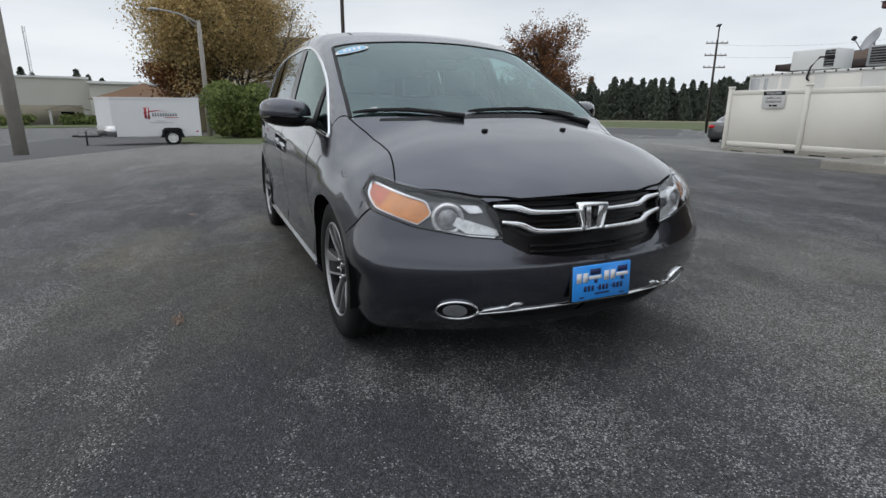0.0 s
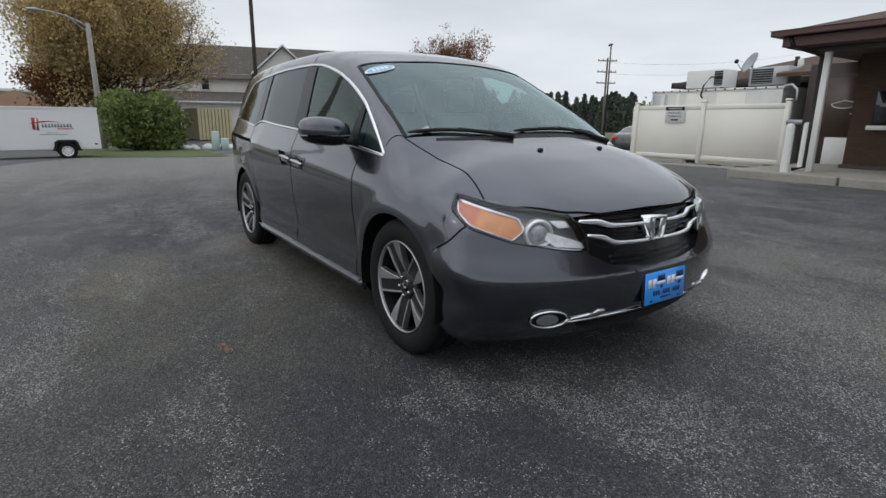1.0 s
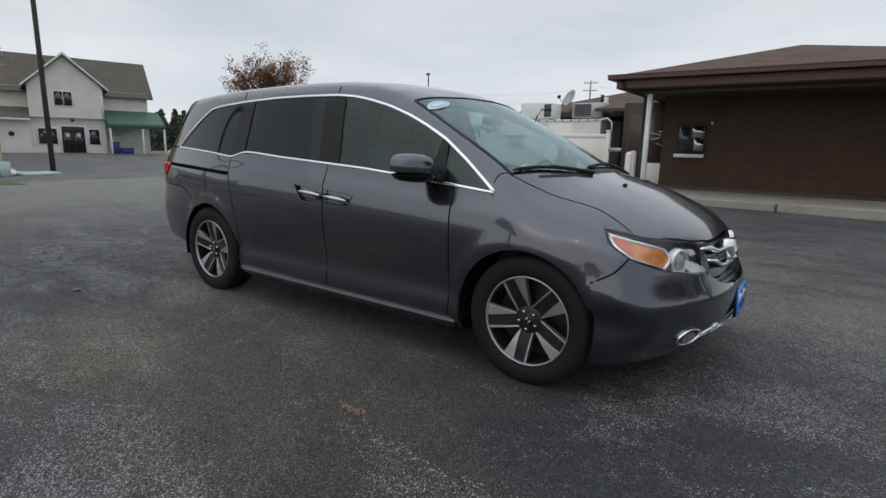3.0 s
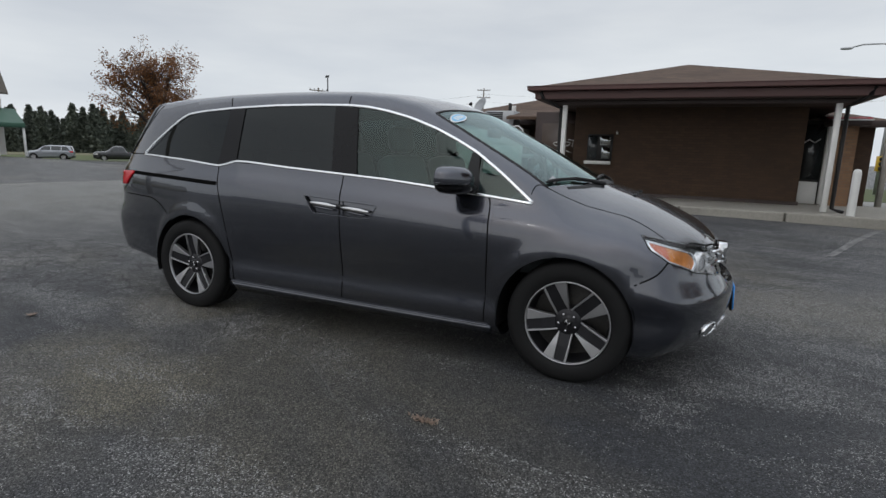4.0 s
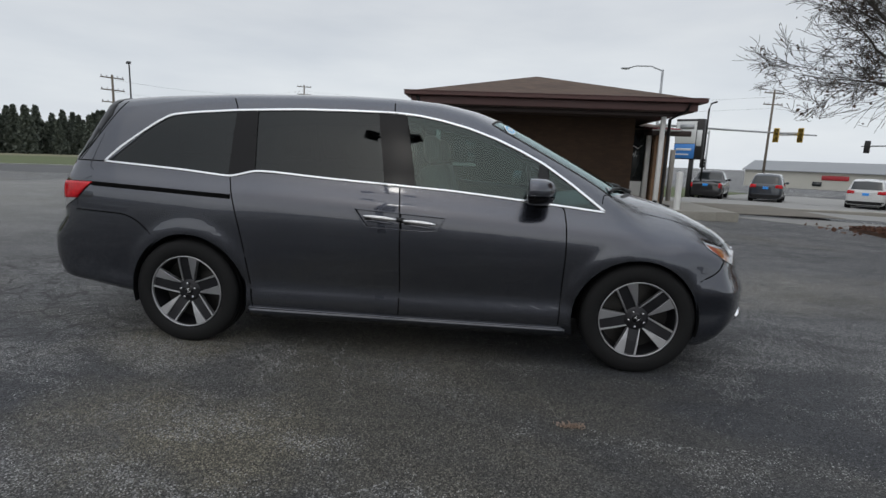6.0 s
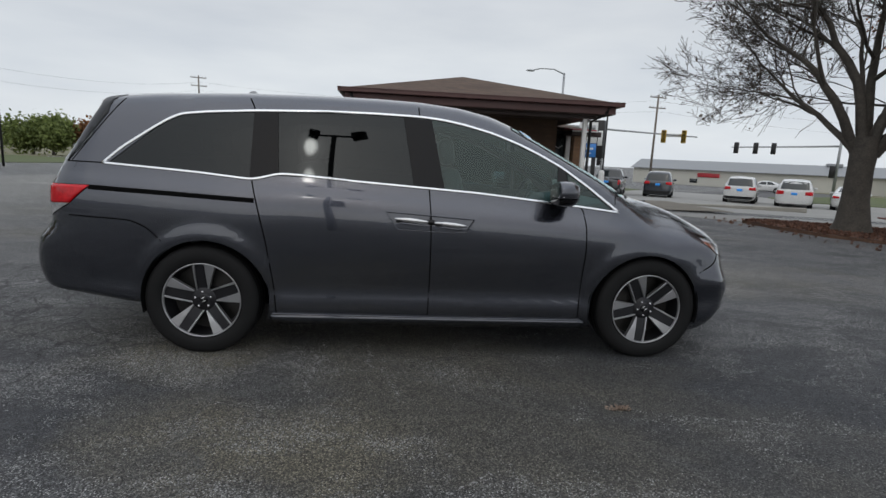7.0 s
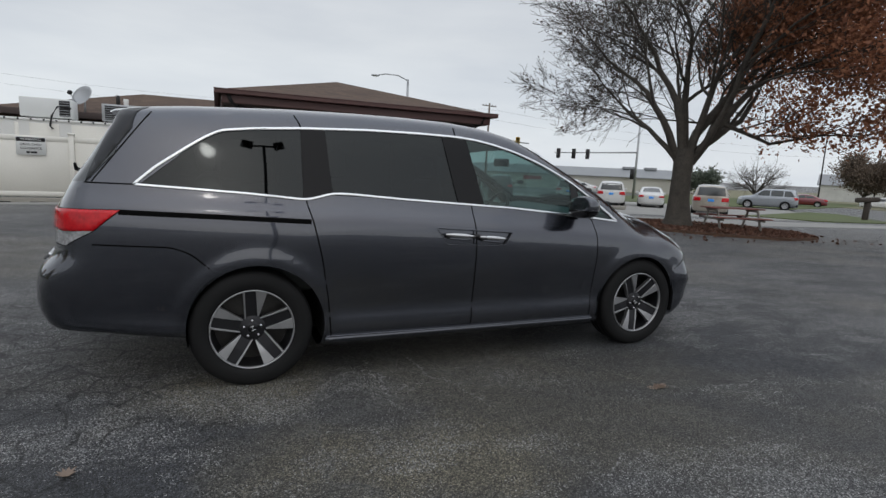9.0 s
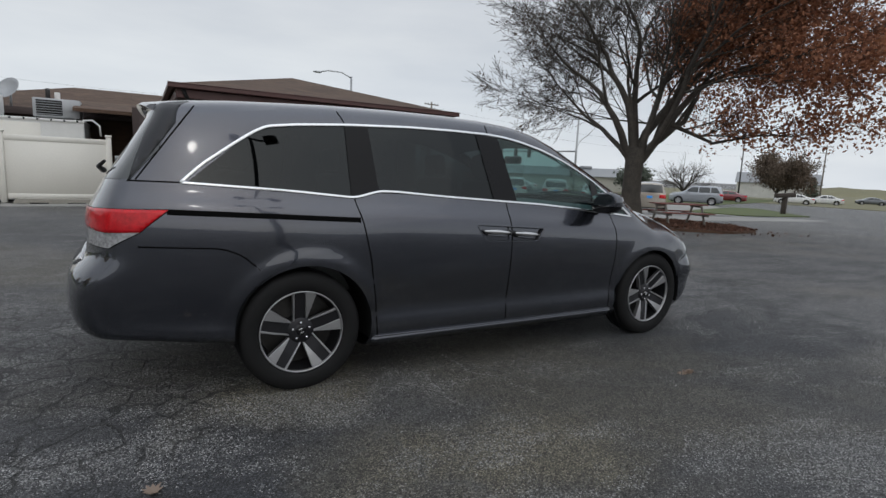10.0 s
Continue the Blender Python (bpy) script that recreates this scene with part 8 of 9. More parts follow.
# dealer sign on a post
ds = thing("pylon_sign", "pylon sign with white and blue face on dark post", "sign", at=Matrix.Translation((13.2, 32.0, ground_z(13.2, 32.0))) @ pose(0, 0, 0, 0, 0, -38))
part("post", box((0.25, -0.12, 0), (0.50, 0.12, 2.6), 0.01), M["black_metal"], ds)
part("cabinet", box((-0.75, -0.2, 2.45), (0.95, 0.35, 5.0), 0.03), M["black_metal"], ds)
part("upper_face", box((-0.72, -0.22, 3.45), (0.55, -0.2, 4.85), 0.01), M["sign_white"], ds)
part("lower_face", box((-0.72, -0.22, 2.5), (0.55, -0.2, 3.42), 0.01), M["blue"], ds)
part("side_face", box((0.60, -0.21, 3.3), (0.92, -0.2, 4.3), 0.005), M["sign_white"], ds)
for x0, x1, z0, z1, mt in ((-0.5, 0.4, 4.35, 4.65, "galv"), (-0.55, 0.1, 4.0, 4.1, "galv"), (-0.6, 0.35, 3.0, 3.14, "sign_white"), (-0.6, 0.2, 2.72, 2.80, "sign_white")):
    part("face_bar", box((x0, -0.228, z0), (x1, -0.221, z1)), M[mt], ds)
part("sign_lamp_post", tube([(0.9, 0.6, 0.0), (0.9, 0.6, 5.6), (1.0, 0.6, 6.0), (1.35, 0.5, 6.08)], 0.06, 8), M["black_metal"], ds)
wp_ = thing("timber_post", "weathered square timber post at the lot's edge", "post", at=(8.6, 20.5, ground_z(8.6, 20.5)))
part("post", box((-0.09, -0.09, 0), (0.09, 0.09, 2.3), 0.01), M["wood_grey"], wp_)
isl = thing("kerbed_island", "low kerbed island with dry earth by the drive", "kerb", at=(0, 0, 0), kind="structure")
part("island_earth", box((6.7, 12.9, -0.05), (11.5, 17.5, ground_z(9, 15) + 0.08), 0.04), M["earth"], isl, smooth=False)
lk = thing("long_kerb", "long low concrete kerb across the drive", "kerb", at=(0, 0, 0), kind="structure")
part("kerb_run", box((11.0, 18.6, -0.4), (19.0, 18.85, ground_z(15, 18.7) + 0.14), 0.03), M["concrete"], lk, smooth=False)

# picnic table by the tree
pt_ = thing("picnic_table", "weathered picnic table with faded red boards and grey legs", "picnic table", at=Matrix.Translation((12.35, 6.85, ground_z(12.35, 6.85) + 0.07)) @ pose(0, 0, 0, 0, 0, -22) @ Matrix.Scale(0.88, 4))
for k in range(5):
    part("top_board", box((-0.92, -0.36 + 0.146 * k, 0.70), (0.92, -0.36 + 0.146 * k + 0.138, 0.74), 0.006), M["picnic_red"], pt_)
for s in (-1, 1):
    for k in range(2):
        part("bench_board", box((-0.92, s * 0.68 - 0.14 + 0.145 * k, 0.41), (0.92, s * 0.68 - 0.14 + 0.145 * k + 0.137, 0.45), 0.006), M["picnic_red"], pt_)
for x in (-0.68, 0.68):
    part("bench_beam", box((x - 0.02, -0.80, 0.33), (x + 0.02, 0.80, 0.41), 0.005), M["wood_grey"], pt_)
    part("top_beam", box((x - 0.02, -0.35, 0.62), (x + 0.02, 0.35, 0.70), 0.005), M["wood_grey"], pt_)
    for s in (-1, 1):
        part("leg", box((-0.02, -0.045, -0.02), (0.02, 0.045, 0.80), 0.005, pose(x + 0.045, s * 0.56, 0.0, s * 24, 0, 0)), M["wood_grey"], pt_)
# leaning stub post on the grass island
sp_ = thing("post_stub", "dark stub post with a slanting cap on the grass island", "post", at=(37.2, 16.7, ground_z(37.2, 16.7)))
part("stub", box((-0.16, -0.16, 0), (0.16, 0.16, 1.25), 0.02, pose(0, 0, 0, 0, 4, 20)), M["pole_dark"], sp_)
part("cap_board", box((-0.55, -0.22, 1.2), (0.75, 0.22, 1.52), 0.10, pose(0, 0, 0, 0, -5, -40), 3), M["pole_dark"], sp_)



# ---- the grey house ----
def gable_roof(parent, x0, x1, y0, y1, z, rise, axis, over=0.35, mat=None, thick=0.12, name="roof_slope"):
    """Two slopes over a rectangle; the ridge runs along axis."""
    mat = mat or M["roof_grey"]
    if axis == "x":
        ym = (y0 + y1) / 2
        dz = rise * over / (ym - y0)
        for ya in (y0, y1):
            s = -1 if ya == y0 else 1
            part(name, slab([(x0 - over, ya + s * over, z - dz), (x1 + over, ya + s * over, z - dz), (x1 + over, ym, z + rise), (x0 - over, ym, z + rise)], thick), mat, parent, smooth=False)
    else:
        xm = (x0 + x1) / 2
        dz = rise * over / (xm - x0)
        for xa in (x0, x1):
            s = -1 if xa == x0 else 1
            part(name, slab([(xa + s * over, y0 - over, z - dz), (xa + s * over, y1 + over, z - dz), (xm, y1 + over, z + rise), (xm, y0 - over, z + rise)], thick), mat, parent, smooth=False)


def house_window(parent, x, y0, y1, z0, z1, name="window", panes=2):
    """A window in a wall that faces +x at x."""
    w = part(name, box((x - 0.05, y0 - 0.09, z0 - 0.09), (x + 0.04, y1 + 0.09, z1 + 0.09), 0.01), M["white_paint"], parent, "white framed window")
    n = panes
    for k in range(n):
        a, b = y0 + (y1 - y0) * k / n + 0.03, y0 + (y1 - y0) * (k + 1) / n - 0.03
        part("pane", box((x + 0.041, a, z0), (x + 0.05, b, z1)), M["window_dark"], w)


HOUSE_M = Matrix.Translation((-49.6, 15.2, ground_z(-49.6, 15.2) - 0.05)) @ pose(0, 0, 0, 0, 0, -16)
house = thing("grey_house", "two-storey beige sided house with a gabled front and brown roofs", "house", at=HOUSE_M)
# local: front faces +x, y runs along the front
part("wall", box((-7.0, -2.6, 0), (0.0, 2.55, 3.0)), M["siding"], house, smooth=False)
part("wall", box((-7.0, -2.6, 2.9), (0.35, 2.55, 5.6)), M["siding"], house, "beige lapped siding", smooth=False)
part("gable", prism([(-2.6, 5.6), (2.55, 5.6), (-0.02, 7.9)], -6.8, 0.35, "x"), M["siding"], house, smooth=False)
gable_roof(house, -7.0, 0.35, -2.6, 2.55, 5.6, 2.35, "x", 0.35)
for s in (-1, 1):
    part("barge_board", (lambda b: b)(prism([(-0.02 + s * 2.98, 5.22), (-0.02, 7.93), (-0.02, 8.12), (-0.02 + s * 2.98, 5.40)], 0.70, 0.78, "x")), M["white_paint"], house, smooth=False)
part("long_wall", box((-7.6, -16.0, 0), (-1.4, -2.6, 5.4)), M["siding"], house, smooth=False)
part("right_wall", box((-7.6, 2.55, 0), (-1.4, 6.2, 5.4)), M["siding"], house, smooth=False)
gable_roof(house, -7.6, -1.4, -16.0, 6.2, 5.38, 2.95, "y", 0.45)
part("end_gable", prism([(-7.6, 5.38), (-1.4, 5.38), (-4.5, 8.25)], 6.1, 6.2, "y"), M["siding"], house, smooth=False)
part("lean_to", box((-1.398, -12.0, 0), (0.2, -2.62, 2.8)), M["siding"], house, smooth=False)
part("lean_to_roof", slab([(0.6, -12.4, 2.75), (0.6, -2.62, 2.75), (-1.38, -2.62, 3.7), (-1.38, -12.4, 3.7)], 0.12), M["roof_grey"], house, smooth=False)
part("lean_to_gutter", box((0.58, -12.4, 2.58), (0.70, -2.62, 2.74), 0.01), M["white_paint"], house)
house_window(house, 0.35, -0.9, 0.35, 3.9, 5.0)
house_window(house, 0.0, -2.2, -0.9, 0.75, 2.0, panes=1)
house_window(house, 0.0, 1.3, 2.1, 0.75, 2.0, panes=1)
house_window(house, -1.38, -7.6, -6.9, 3.9, 4.9, panes=1)
fd = part("front_door", box((0.0, -0.6, 0.05), (0.06, 1.0, 2.2), 0.01), M["black_metal"], house, "dark double glazed door")
for a in (-0.5, 0.28):
    part("door_glass", box((0.061, a, 0.3), (0.068, a + 0.62, 1.95)), M["window_dark"], fd)
    part("notice", box((0.069, a + 0.2, 1.3), (0.074, a + 0.42, 1.6)), M["sign_white"], fd)
part("door_surround", box((-0.02, -0.75, 0.0), (0.02, 1.15, 2.32), 0.01), M["white_paint"], house)
part("side_door", box((0.2, -6.2, 0.0), (0.25, -5.2, 2.1), 0.01), M["black_metal"], house)
part("wall_lamp", egg((0.45, 0.2, 2.72), (0.14, 0.14, 0.12), 12, 8), M["black_metal"], house)
part("wall_sign", lathe([(0.0, 0.0), (0.2, 0.0), (0.2, 0.02)], 16, "x", (0.21, -3.9, 1.5)), M["black_metal"], house)
part("vent_pipe", tube([(-3.0, -1.2, 7.2), (-3.0, -1.2, 7.75)], 0.14, 8), M["black_metal"], house)
part("corner_board", box((0.36, 2.35, 2.9), (0.40, 2.55, 5.3)), M["white_paint"], house)
# green canopy at its right end
gc = thing("green_porch", "green metal porch roof on white posts", "porch", at=HOUSE_M)
part("porch_roof", slab([(1.6, 2.6, 2.55), (1.6, 7.0, 2.55), (-1.38, 7.0, 3.75), (-1.38, 2.6, 3.75)], 0.12), M["green_roof"], gc, smooth=False)
part("porch_fascia", box((1.55, 2.6, 2.2), (1.66, 7.0, 2.56), 0.01), M["green_roof"], gc)
for y in (2.75, 5.2, 6.9):
    part("porch_post", box((1.4, y - 0.08, 0), (1.56, y + 0.08, 2.3), 0.01), M["white_paint"], gc)
part("shop_sign", box((-1.37, 3.0, 1.4), (-1.33, 5.0, 2.15), 0.01), M["sign_white"], gc, "white board with faint lines")
for k in range(3):
    part("sign_line", box((-1.328, 3.2, 1.95 - 0.2 * k), (-1.322, 4.7 - 0.3 * k, 2.05 - 0.2 * k)), M["galv"], gc)
for at, sz, lab in (((0.6, 2.9), (0.55, 0.55, 0.95), "tall dark blue bin"), ((0.9, 3.5), (0.5, 1.0, 0.42), "low dark blue crate")):
    bn = thing("blue_bin", lab + " on the porch", "bin", at=HOUSE_M @ Matrix.Translation((at[0] - 0.6, at[1], 0)))
    part("bin_body", box((0, 0, 0), sz, 0.04), M["navy"], bn)
    part("bin_lid", box((-0.03, -0.03, sz[2]), (sz[0] + 0.03, sz[1] + 0.03, sz[2] + 0.06), 0.02), M["navy"], bn)

# ribbed shed and boards by the hedge
shed_m = Matrix.Translation((-38.6, 6.3, ground_z(-38.6, 6.3) - 0.05)) @ pose(0, 0, 0, 0, 0, 8)
shed = thing("ribbed_shed", "tan ribbed metal storage container", "container", at=shed_m)
part("shed_body", box((-3.0, -1.2, 0.1), (-0.02, 1.25, 2.35), 0.02), M["tan_dark"], shed, smooth=False)
for k in range(10):
    part("rib", prism([(-1.2 + 0.245 * k, 0.1), (-1.2 + 0.245 * k + 0.2, 0.1), (-1.2 + 0.245 * k + 0.2, 2.35), (-1.2 + 0.245 * k, 2.35)], -0.02, 0.05, "x", 0.015), M["tan_metal"], shed, smooth=False)
bd = thing("board_fence", "olive tan board fence behind the shrubs", "fence", at=(0, 0, 0))
for k in range(12):
    y = -3.4 + 0.6 * k
    part("board", box((-41.0, y, ground_z(-41, y)), (-40.9, y + 0.58, ground_z(-41, y) + 2.3), 0.01), M["tan_dark"], bd)
db_ = thing("debris_heap", "heap of white stones and rubble by the lawn", "rubble", at=(-27.5, 4.2, ground_z(-27.5, 4.2)))
rs = np.random.RandomState(3)
for k in range(16):
    x, y = rs.uniform(-1.5, 1.5), rs.uniform(-1.8, 1.4)
    part("stone", egg((x, y, 0.08), (rs.uniform(0.15, 0.4), rs.uniform(0.15, 0.45), rs.uniform(0.08, 0.2)), 8, 6, 2.3), M["rope"], db_)
for at in ((-25.3, 3.55), (-25.1, 3.95)):
    ub = thing("utility_pedestal", "pale green utility pedestal at the lot's edge", "utility box", at=(at[0], at[1], ground_z(*at)))
    part("cabinet", box((-0.17, -0.17, 0), (0.17, 0.17, 0.95 if at[1] < 3.7 else 0.6), 0.03), M["aqua"], ub)
slabm = thing("concrete_pad", "low pale concrete pad by the pedestals", "pad", at=(-25.4, 5.1, ground_z(-25.4, 5.1)))
part("pad", box((-0.5, -0.6, 0), (0.5, 0.8, 0.14), 0.03), M["aqua"], slabm)

# ---- far left: cream building, gable, portico ----
cb = thing("cream_hall", "long low cream building with a pale flat roof", "building", at=Matrix.Translation((-82.5, -18.0, ground_z(-82.5, -18))) @ pose(0, 0, 0, 0, 0, 12))
part("wall", box((-20, -30, 0), (0, 3.2, 5.9)), M["warehouse"], cb, smooth=False)
part("roof_edge", box((-20.2, -30.2, 5.9), (0.2, 3.4, 6.15)), M["sign_white"], cb, smooth=False)
part("lower_wing", box((-18, 3.2, 0), (1.5, 24, 5.3)), M["warehouse"], cb, smooth=False)
part("wing_edge", box((-18, 3.1, 5.3), (1.9, 24.2, 5.62)), M["white_paint"], cb, smooth=False)
part("brick_base", box((0.0, -29.8, 0.0), (0.08, 2.2, 2.5)), M["tan_brick"], cb, "tan brick lower wall")
po = thing("entrance_portico", "brown roofed entrance porch on pale posts", "porch", at=Matrix.Translation((-80.6, -17.2, ground_z(-80.6, -17.2))) @ pose(0, 0, 0, 0, 0, 12) @ Matrix.Scale(0.72, 4))
gable_roof(po, 0.0, 3.2, -3.0, 3.0, 2.7, 0.8, "x", 0.3, M["tan_dark"])
for y in (-2.6, 2.6):
    part("porch_post", box((2.8, y - 0.2, 0), (3.2, y + 0.2, 2.7), 0.02), M["siding_pale"], po)
part("porch_door", box((0.0, -1.0, 0), (0.1, 1.0, 2.3)), M["window_dark"], po)
og = thing("ochre_house", "low house with a brown shingled hip roof behind the trailer", "house", at=(-56.5, -6.2, ground_z(-56.5, -6.2)))
part("wall", box((-3.6, -3.6, 0), (3.6, 3.6, 2.75)), M["siding_pale"], og, smooth=False)
for k in range(4):
    hip = prism([(-4.2, 2.62), (4.2, 2.62), (0.0, 4.2)], 0.0, 0.05, "y")
    for v in hip.verts:
        v.co.y = v.co.y - 4.2 * (4.2 - v.co.z) / 1.58
    bmesh.ops.transform(hip, matrix=pose(0, 0, 0, 0, 0, 90 * k), verts=hip.verts)
    part("roof_slope", hip, M["ochre_shingle"], og, smooth=False)
mast = thing("radio_mast", "tall slender guyed radio mast behind the cream building", "mast", at=(-113.0, -27.5, ground_z(-113, -27.5)))
for k in range(3):
    ca, sa = 0.22 * math.cos(math.tau * k / 3), 0.22 * math.sin(math.tau * k / 3)
    part("mast_leg", tube([(ca, sa, 0), (ca, sa, 15.8)], 0.045, 6), M["galv"], mast)
for k in range(26):
    a0, a1 = math.tau * k / 3, math.tau * (k + 1) / 3
    part("mast_brace", tube([(0.22 * math.cos(a0), 0.22 * math.sin(a0), 0.3 + 0.6 * k), (0.22 * math.cos(a1), 0.22 * math.sin(a1), 0.9 + 0.6 * k)], 0.025, 4), M["galv"], mast)

# ---- far right: warehouse, white sheds ----
wa = Vector((43.0, 89.0, 0))
wd = Vector((41.0, -30.0, 0)).normalized()
wh_m = Matrix.Translation((wa.x, wa.y, ground_z(70, 70) - 0.1)) @ pose(0, 0, 0, 0, 0, math.degrees(math.atan2(wd.y, wd.x)))
ware = thing("warehouse", "long cream metal warehouse with a grey roof and a red sign", "warehouse", at=wh_m)
part("wall", box((0, 0, 0), (40, 16, 2.9)), M["warehouse"], ware, smooth=False)
part("gable", prism([(0, 2.9), (16, 2.9), (8, 4.4)], 0.0, 0.2, "x"), M["warehouse"], ware, smooth=False)
part("roof_slope", slab([(-0.4, -0.5, 2.82), (40.4, -0.5, 2.82), (40.4, 8, 4.45), (-0.4, 8, 4.45)], 0.1), M["warehouse_roof"], ware, smooth=False)
part("roof_slope", slab([(-0.4, 16.5, 2.82), (40.4, 16.5, 2.82), (40.4, 8, 4.45), (-0.4, 8, 4.45)], 0.1), M["warehouse_roof"], ware, smooth=False)
part("red_sign", box((10.6, -0.12, 1.6), (14.0, -0.02, 2.3), 0.02), M["red"], ware, "plain red sign panel")
for x in (9.5, 18.5, 33):
    part("window", box((x, -0.06, 0.6), (x + 1.2, -0.02, 1.3)), M["window_dark"], ware)
for x in (29.0, 33.0):
    part("roof_vent", box((x, 6.5, 4.2), (x + 2.2, 8.5, 4.8), 0.1), M["warehouse_roof"], ware)
b3 = thing("white_shed", "white sided shed with a grey gable roof", "shed", at=Matrix.Translation((118, 70, ground_z(118, 70))) @ pose(0, 0, 0, 0, 0, -60))
part("wall", box((0, 0, 0), (16, 12, 3.6)), M["siding_pale"], b3, smooth=False)
gable_roof(b3, 0, 16, 0, 12, 3.6, 2.2, "x", 0.4, M["warehouse_roof"])
bank_ = thing("far_embankment", "long low green-brown embankment at the horizon", "hill", at=(0, 0, 0), kind="structure")
hb = bmesh.new()
ra = []
for k in range(60):
    a = radians(-25 + 50 * k / 59)
    h = 3.6 + 0.5 * math.sin(k * 0.7) + 0.3 * math.sin(k * 1.9)
    ra.append([hb.verts.new((r * math.cos(a), r * math.sin(a), ground_z(r * math.cos(a), r * math.sin(a)) + z)) for r, z in ((300, 0.0), (330, h * 0.8), (360, h), (420, h * 0.7))])
for p, q in zip(ra, ra[1:]):
    for i in range(3):
        hb.faces.new((p[i], p[i + 1], q[i + 1], q[i]))
bmesh.ops.recalc_face_normals(hb, faces=hb.faces)
part("slope", hb, M["field"], bank_)

# ---- cars ----
P_WHITE = paint("white_car_paint", (0.62, 0.62, 0.61), 0.0, 0.35)
P_BLACK = paint("black_car_paint", (0.012, 0.013, 0.016), 0.2, 0.35)
P_SLATE = paint("slate_car_paint", (0.035, 0.042, 0.055), 0.4, 0.35)
P_GOLD = paint("champagne_car_paint", (0.36, 0.32, 0.27), 0.5, 0.35)
P_SILVER = paint("silver_car_paint", (0.30, 0.32, 0.35), 0.6, 0.35)
P_RED = paint("maroon_car_paint", (0.16, 0.012, 0.018), 0.3, 0.35)
P_CHAR = paint("charcoal_car_paint", (0.030, 0.032, 0.036), 0.4, 0.35)
P_GREY = paint("grey_car_paint", (0.10, 0.11, 0.12), 0.5, 0.35)
car("pickup", "black pickup truck with a blue dealer plate", "pickup truck", (15.6, 33.6), 62, P_BLACK, 5.6, 2.0, 1.85)
car("suv", "dark slate off-road SUV with a blue dealer plate", "car", (18.9, 32.6), 60, P_SLATE, 4.8, 1.92, 1.82)
car("suv", "white SUV with dark tail lamps and a blue plate", "car", (23.3, 29.7), 52, P_WHITE, 4.8, 1.93, 1.75)
car("van", "white minivan with a red lamp band and a blue plate", "minivan", (25.2, 27.2), 50, P_WHITE, 5.1, 2.0, 1.74)
car("sedan", "white sedan with a blue dealer plate", "car", (27.9, 26.0), 47, P_WHITE, 4.7, 1.82, 1.46)
car("van", "champagne minivan with red tail lamps and a blue plate", "minivan", (25.6, 18.9), 42, P_GOLD, 5.0, 1.95, 1.76)
car("suv", "silver full-size SUV standing beside the grass island", "car", (43.7, 28.2), 122, P_SILVER, 4.75, 1.95, 1.80, plate=False)
car("sedan", "maroon sedan beyond the grass strip", "car", (61.0, 36.2), 122, P_RED, 4.8, 1.82, 1.45, plate=False)
car("sedan", "white sedan parked beyond the drive", "car", (74.4, 35.0), 118, P_WHITE, 4.7, 1.8, 1.45, plate=False)
car("sedan", "second white sedan parked beyond the drive", "car", (86.5, 36.8), 118, P_WHITE, 4.7, 1.8, 1.45, plate=False)
car("sedan", "grey sedan far down the drive", "car", (112.0, 41.0), 120, P_GREY, 4.7, 1.8, 1.45, plate=False)
car("sedan", "white sedan in the street beyond", "car", (45.5, 57.5), 135, P_WHITE, 4.7, 1.8, 1.5, plate=False)
car("sedan", "dark grey sedan parked behind the fence's end", "car", (-14.5, 23.3), 108, P_CHAR, 4.8, 1.84, 1.46, plate=False, group="cars beyond the fence")
car("pickup", "dark pickup truck standing by the verge", "pickup truck", (-62.0, 40.0), 237, P_BLACK, 5.6, 2.0, 1.8, plate=False, group="cars beyond the fence")
car("suv", "silver SUV parked by the green porch", "car", (-66.0, 34.3), 228, P_SILVER, 4.8, 1.9, 1.7, plate=False, group="cars beyond the fence")

# ---- trees ----
# the big tree: bare on one side, russet leaves on the other
oak = thing("oak_tree", "large half-bare tree with russet leaves on one side", "tree", at=(10.7, 7.3, ground_z(10.7, 7.3) + 0.05))
g = Growth(11)
g.low = 2.6
g.limb([Vector((0, 0, -0.1)), Vector((0.02, 0, 0.25)), Vector((0.0, 0.02, 0.8)), Vector((-0.02, 0.0, 1.5)), Vector((0, 0, 1.95)), Vector((0.02, 0.0, 2.25))], [0.50, 0.36, 0.285, 0.26, 0.275, 0.27], 16)
LEAFY = Vector((0.86, -0.5, 0.0))
limbs = [((-0.50, 0.34, 1.25), 2.7, 0.15, 6, 0.04), ((-0.22, -0.15, 1.5), 3.2, 0.16, 6, 0.05), ((0.08, 0.22, 1.6), 3.3, 0.16, 6, 0.05), ((0.32, -0.10, 1.5), 3.5, 0.17, 5, 0.05), ((0.75, -0.45, 1.2), 3.9, 0.15, 5, 0.02), ((-0.80, 0.55, 0.75), 2.4, 0.10, 6, 0.0), ((0.30, -0.55, 1.3), 3.3, 0.13, 5, 0.04), ((0.95, -0.52, 0.75), 4.5, 0.13, 5, -0.01), ((0.95, -0.25, 0.95), 4.0, 0.12, 5, 0.0), ((0.80, -0.65, 0.95), 4.2, 0.12, 5, -0.01)]
for i, (w, ln, r, deep, lift) in enumerate(limbs):
    o = Vector((w[0], w[1], 0)) * 0.22
    g.branch(Vector((o.x, o.y, 1.85 + 0.10 * (i % 4))), Vector((w[0] * 0.85, w[1] * 0.85, w[2] * 1.15)), ln, r * 0.86, 1, deep, 0.20, lift * 0.6, (3, 4), 0.66, 0.80)
g.wood("trunk", M["bark"], oak, "grey-brown forked trunk with many bare limbs")
rs = np.random.RandomState(21)
red_pts, dark_pts = [], []
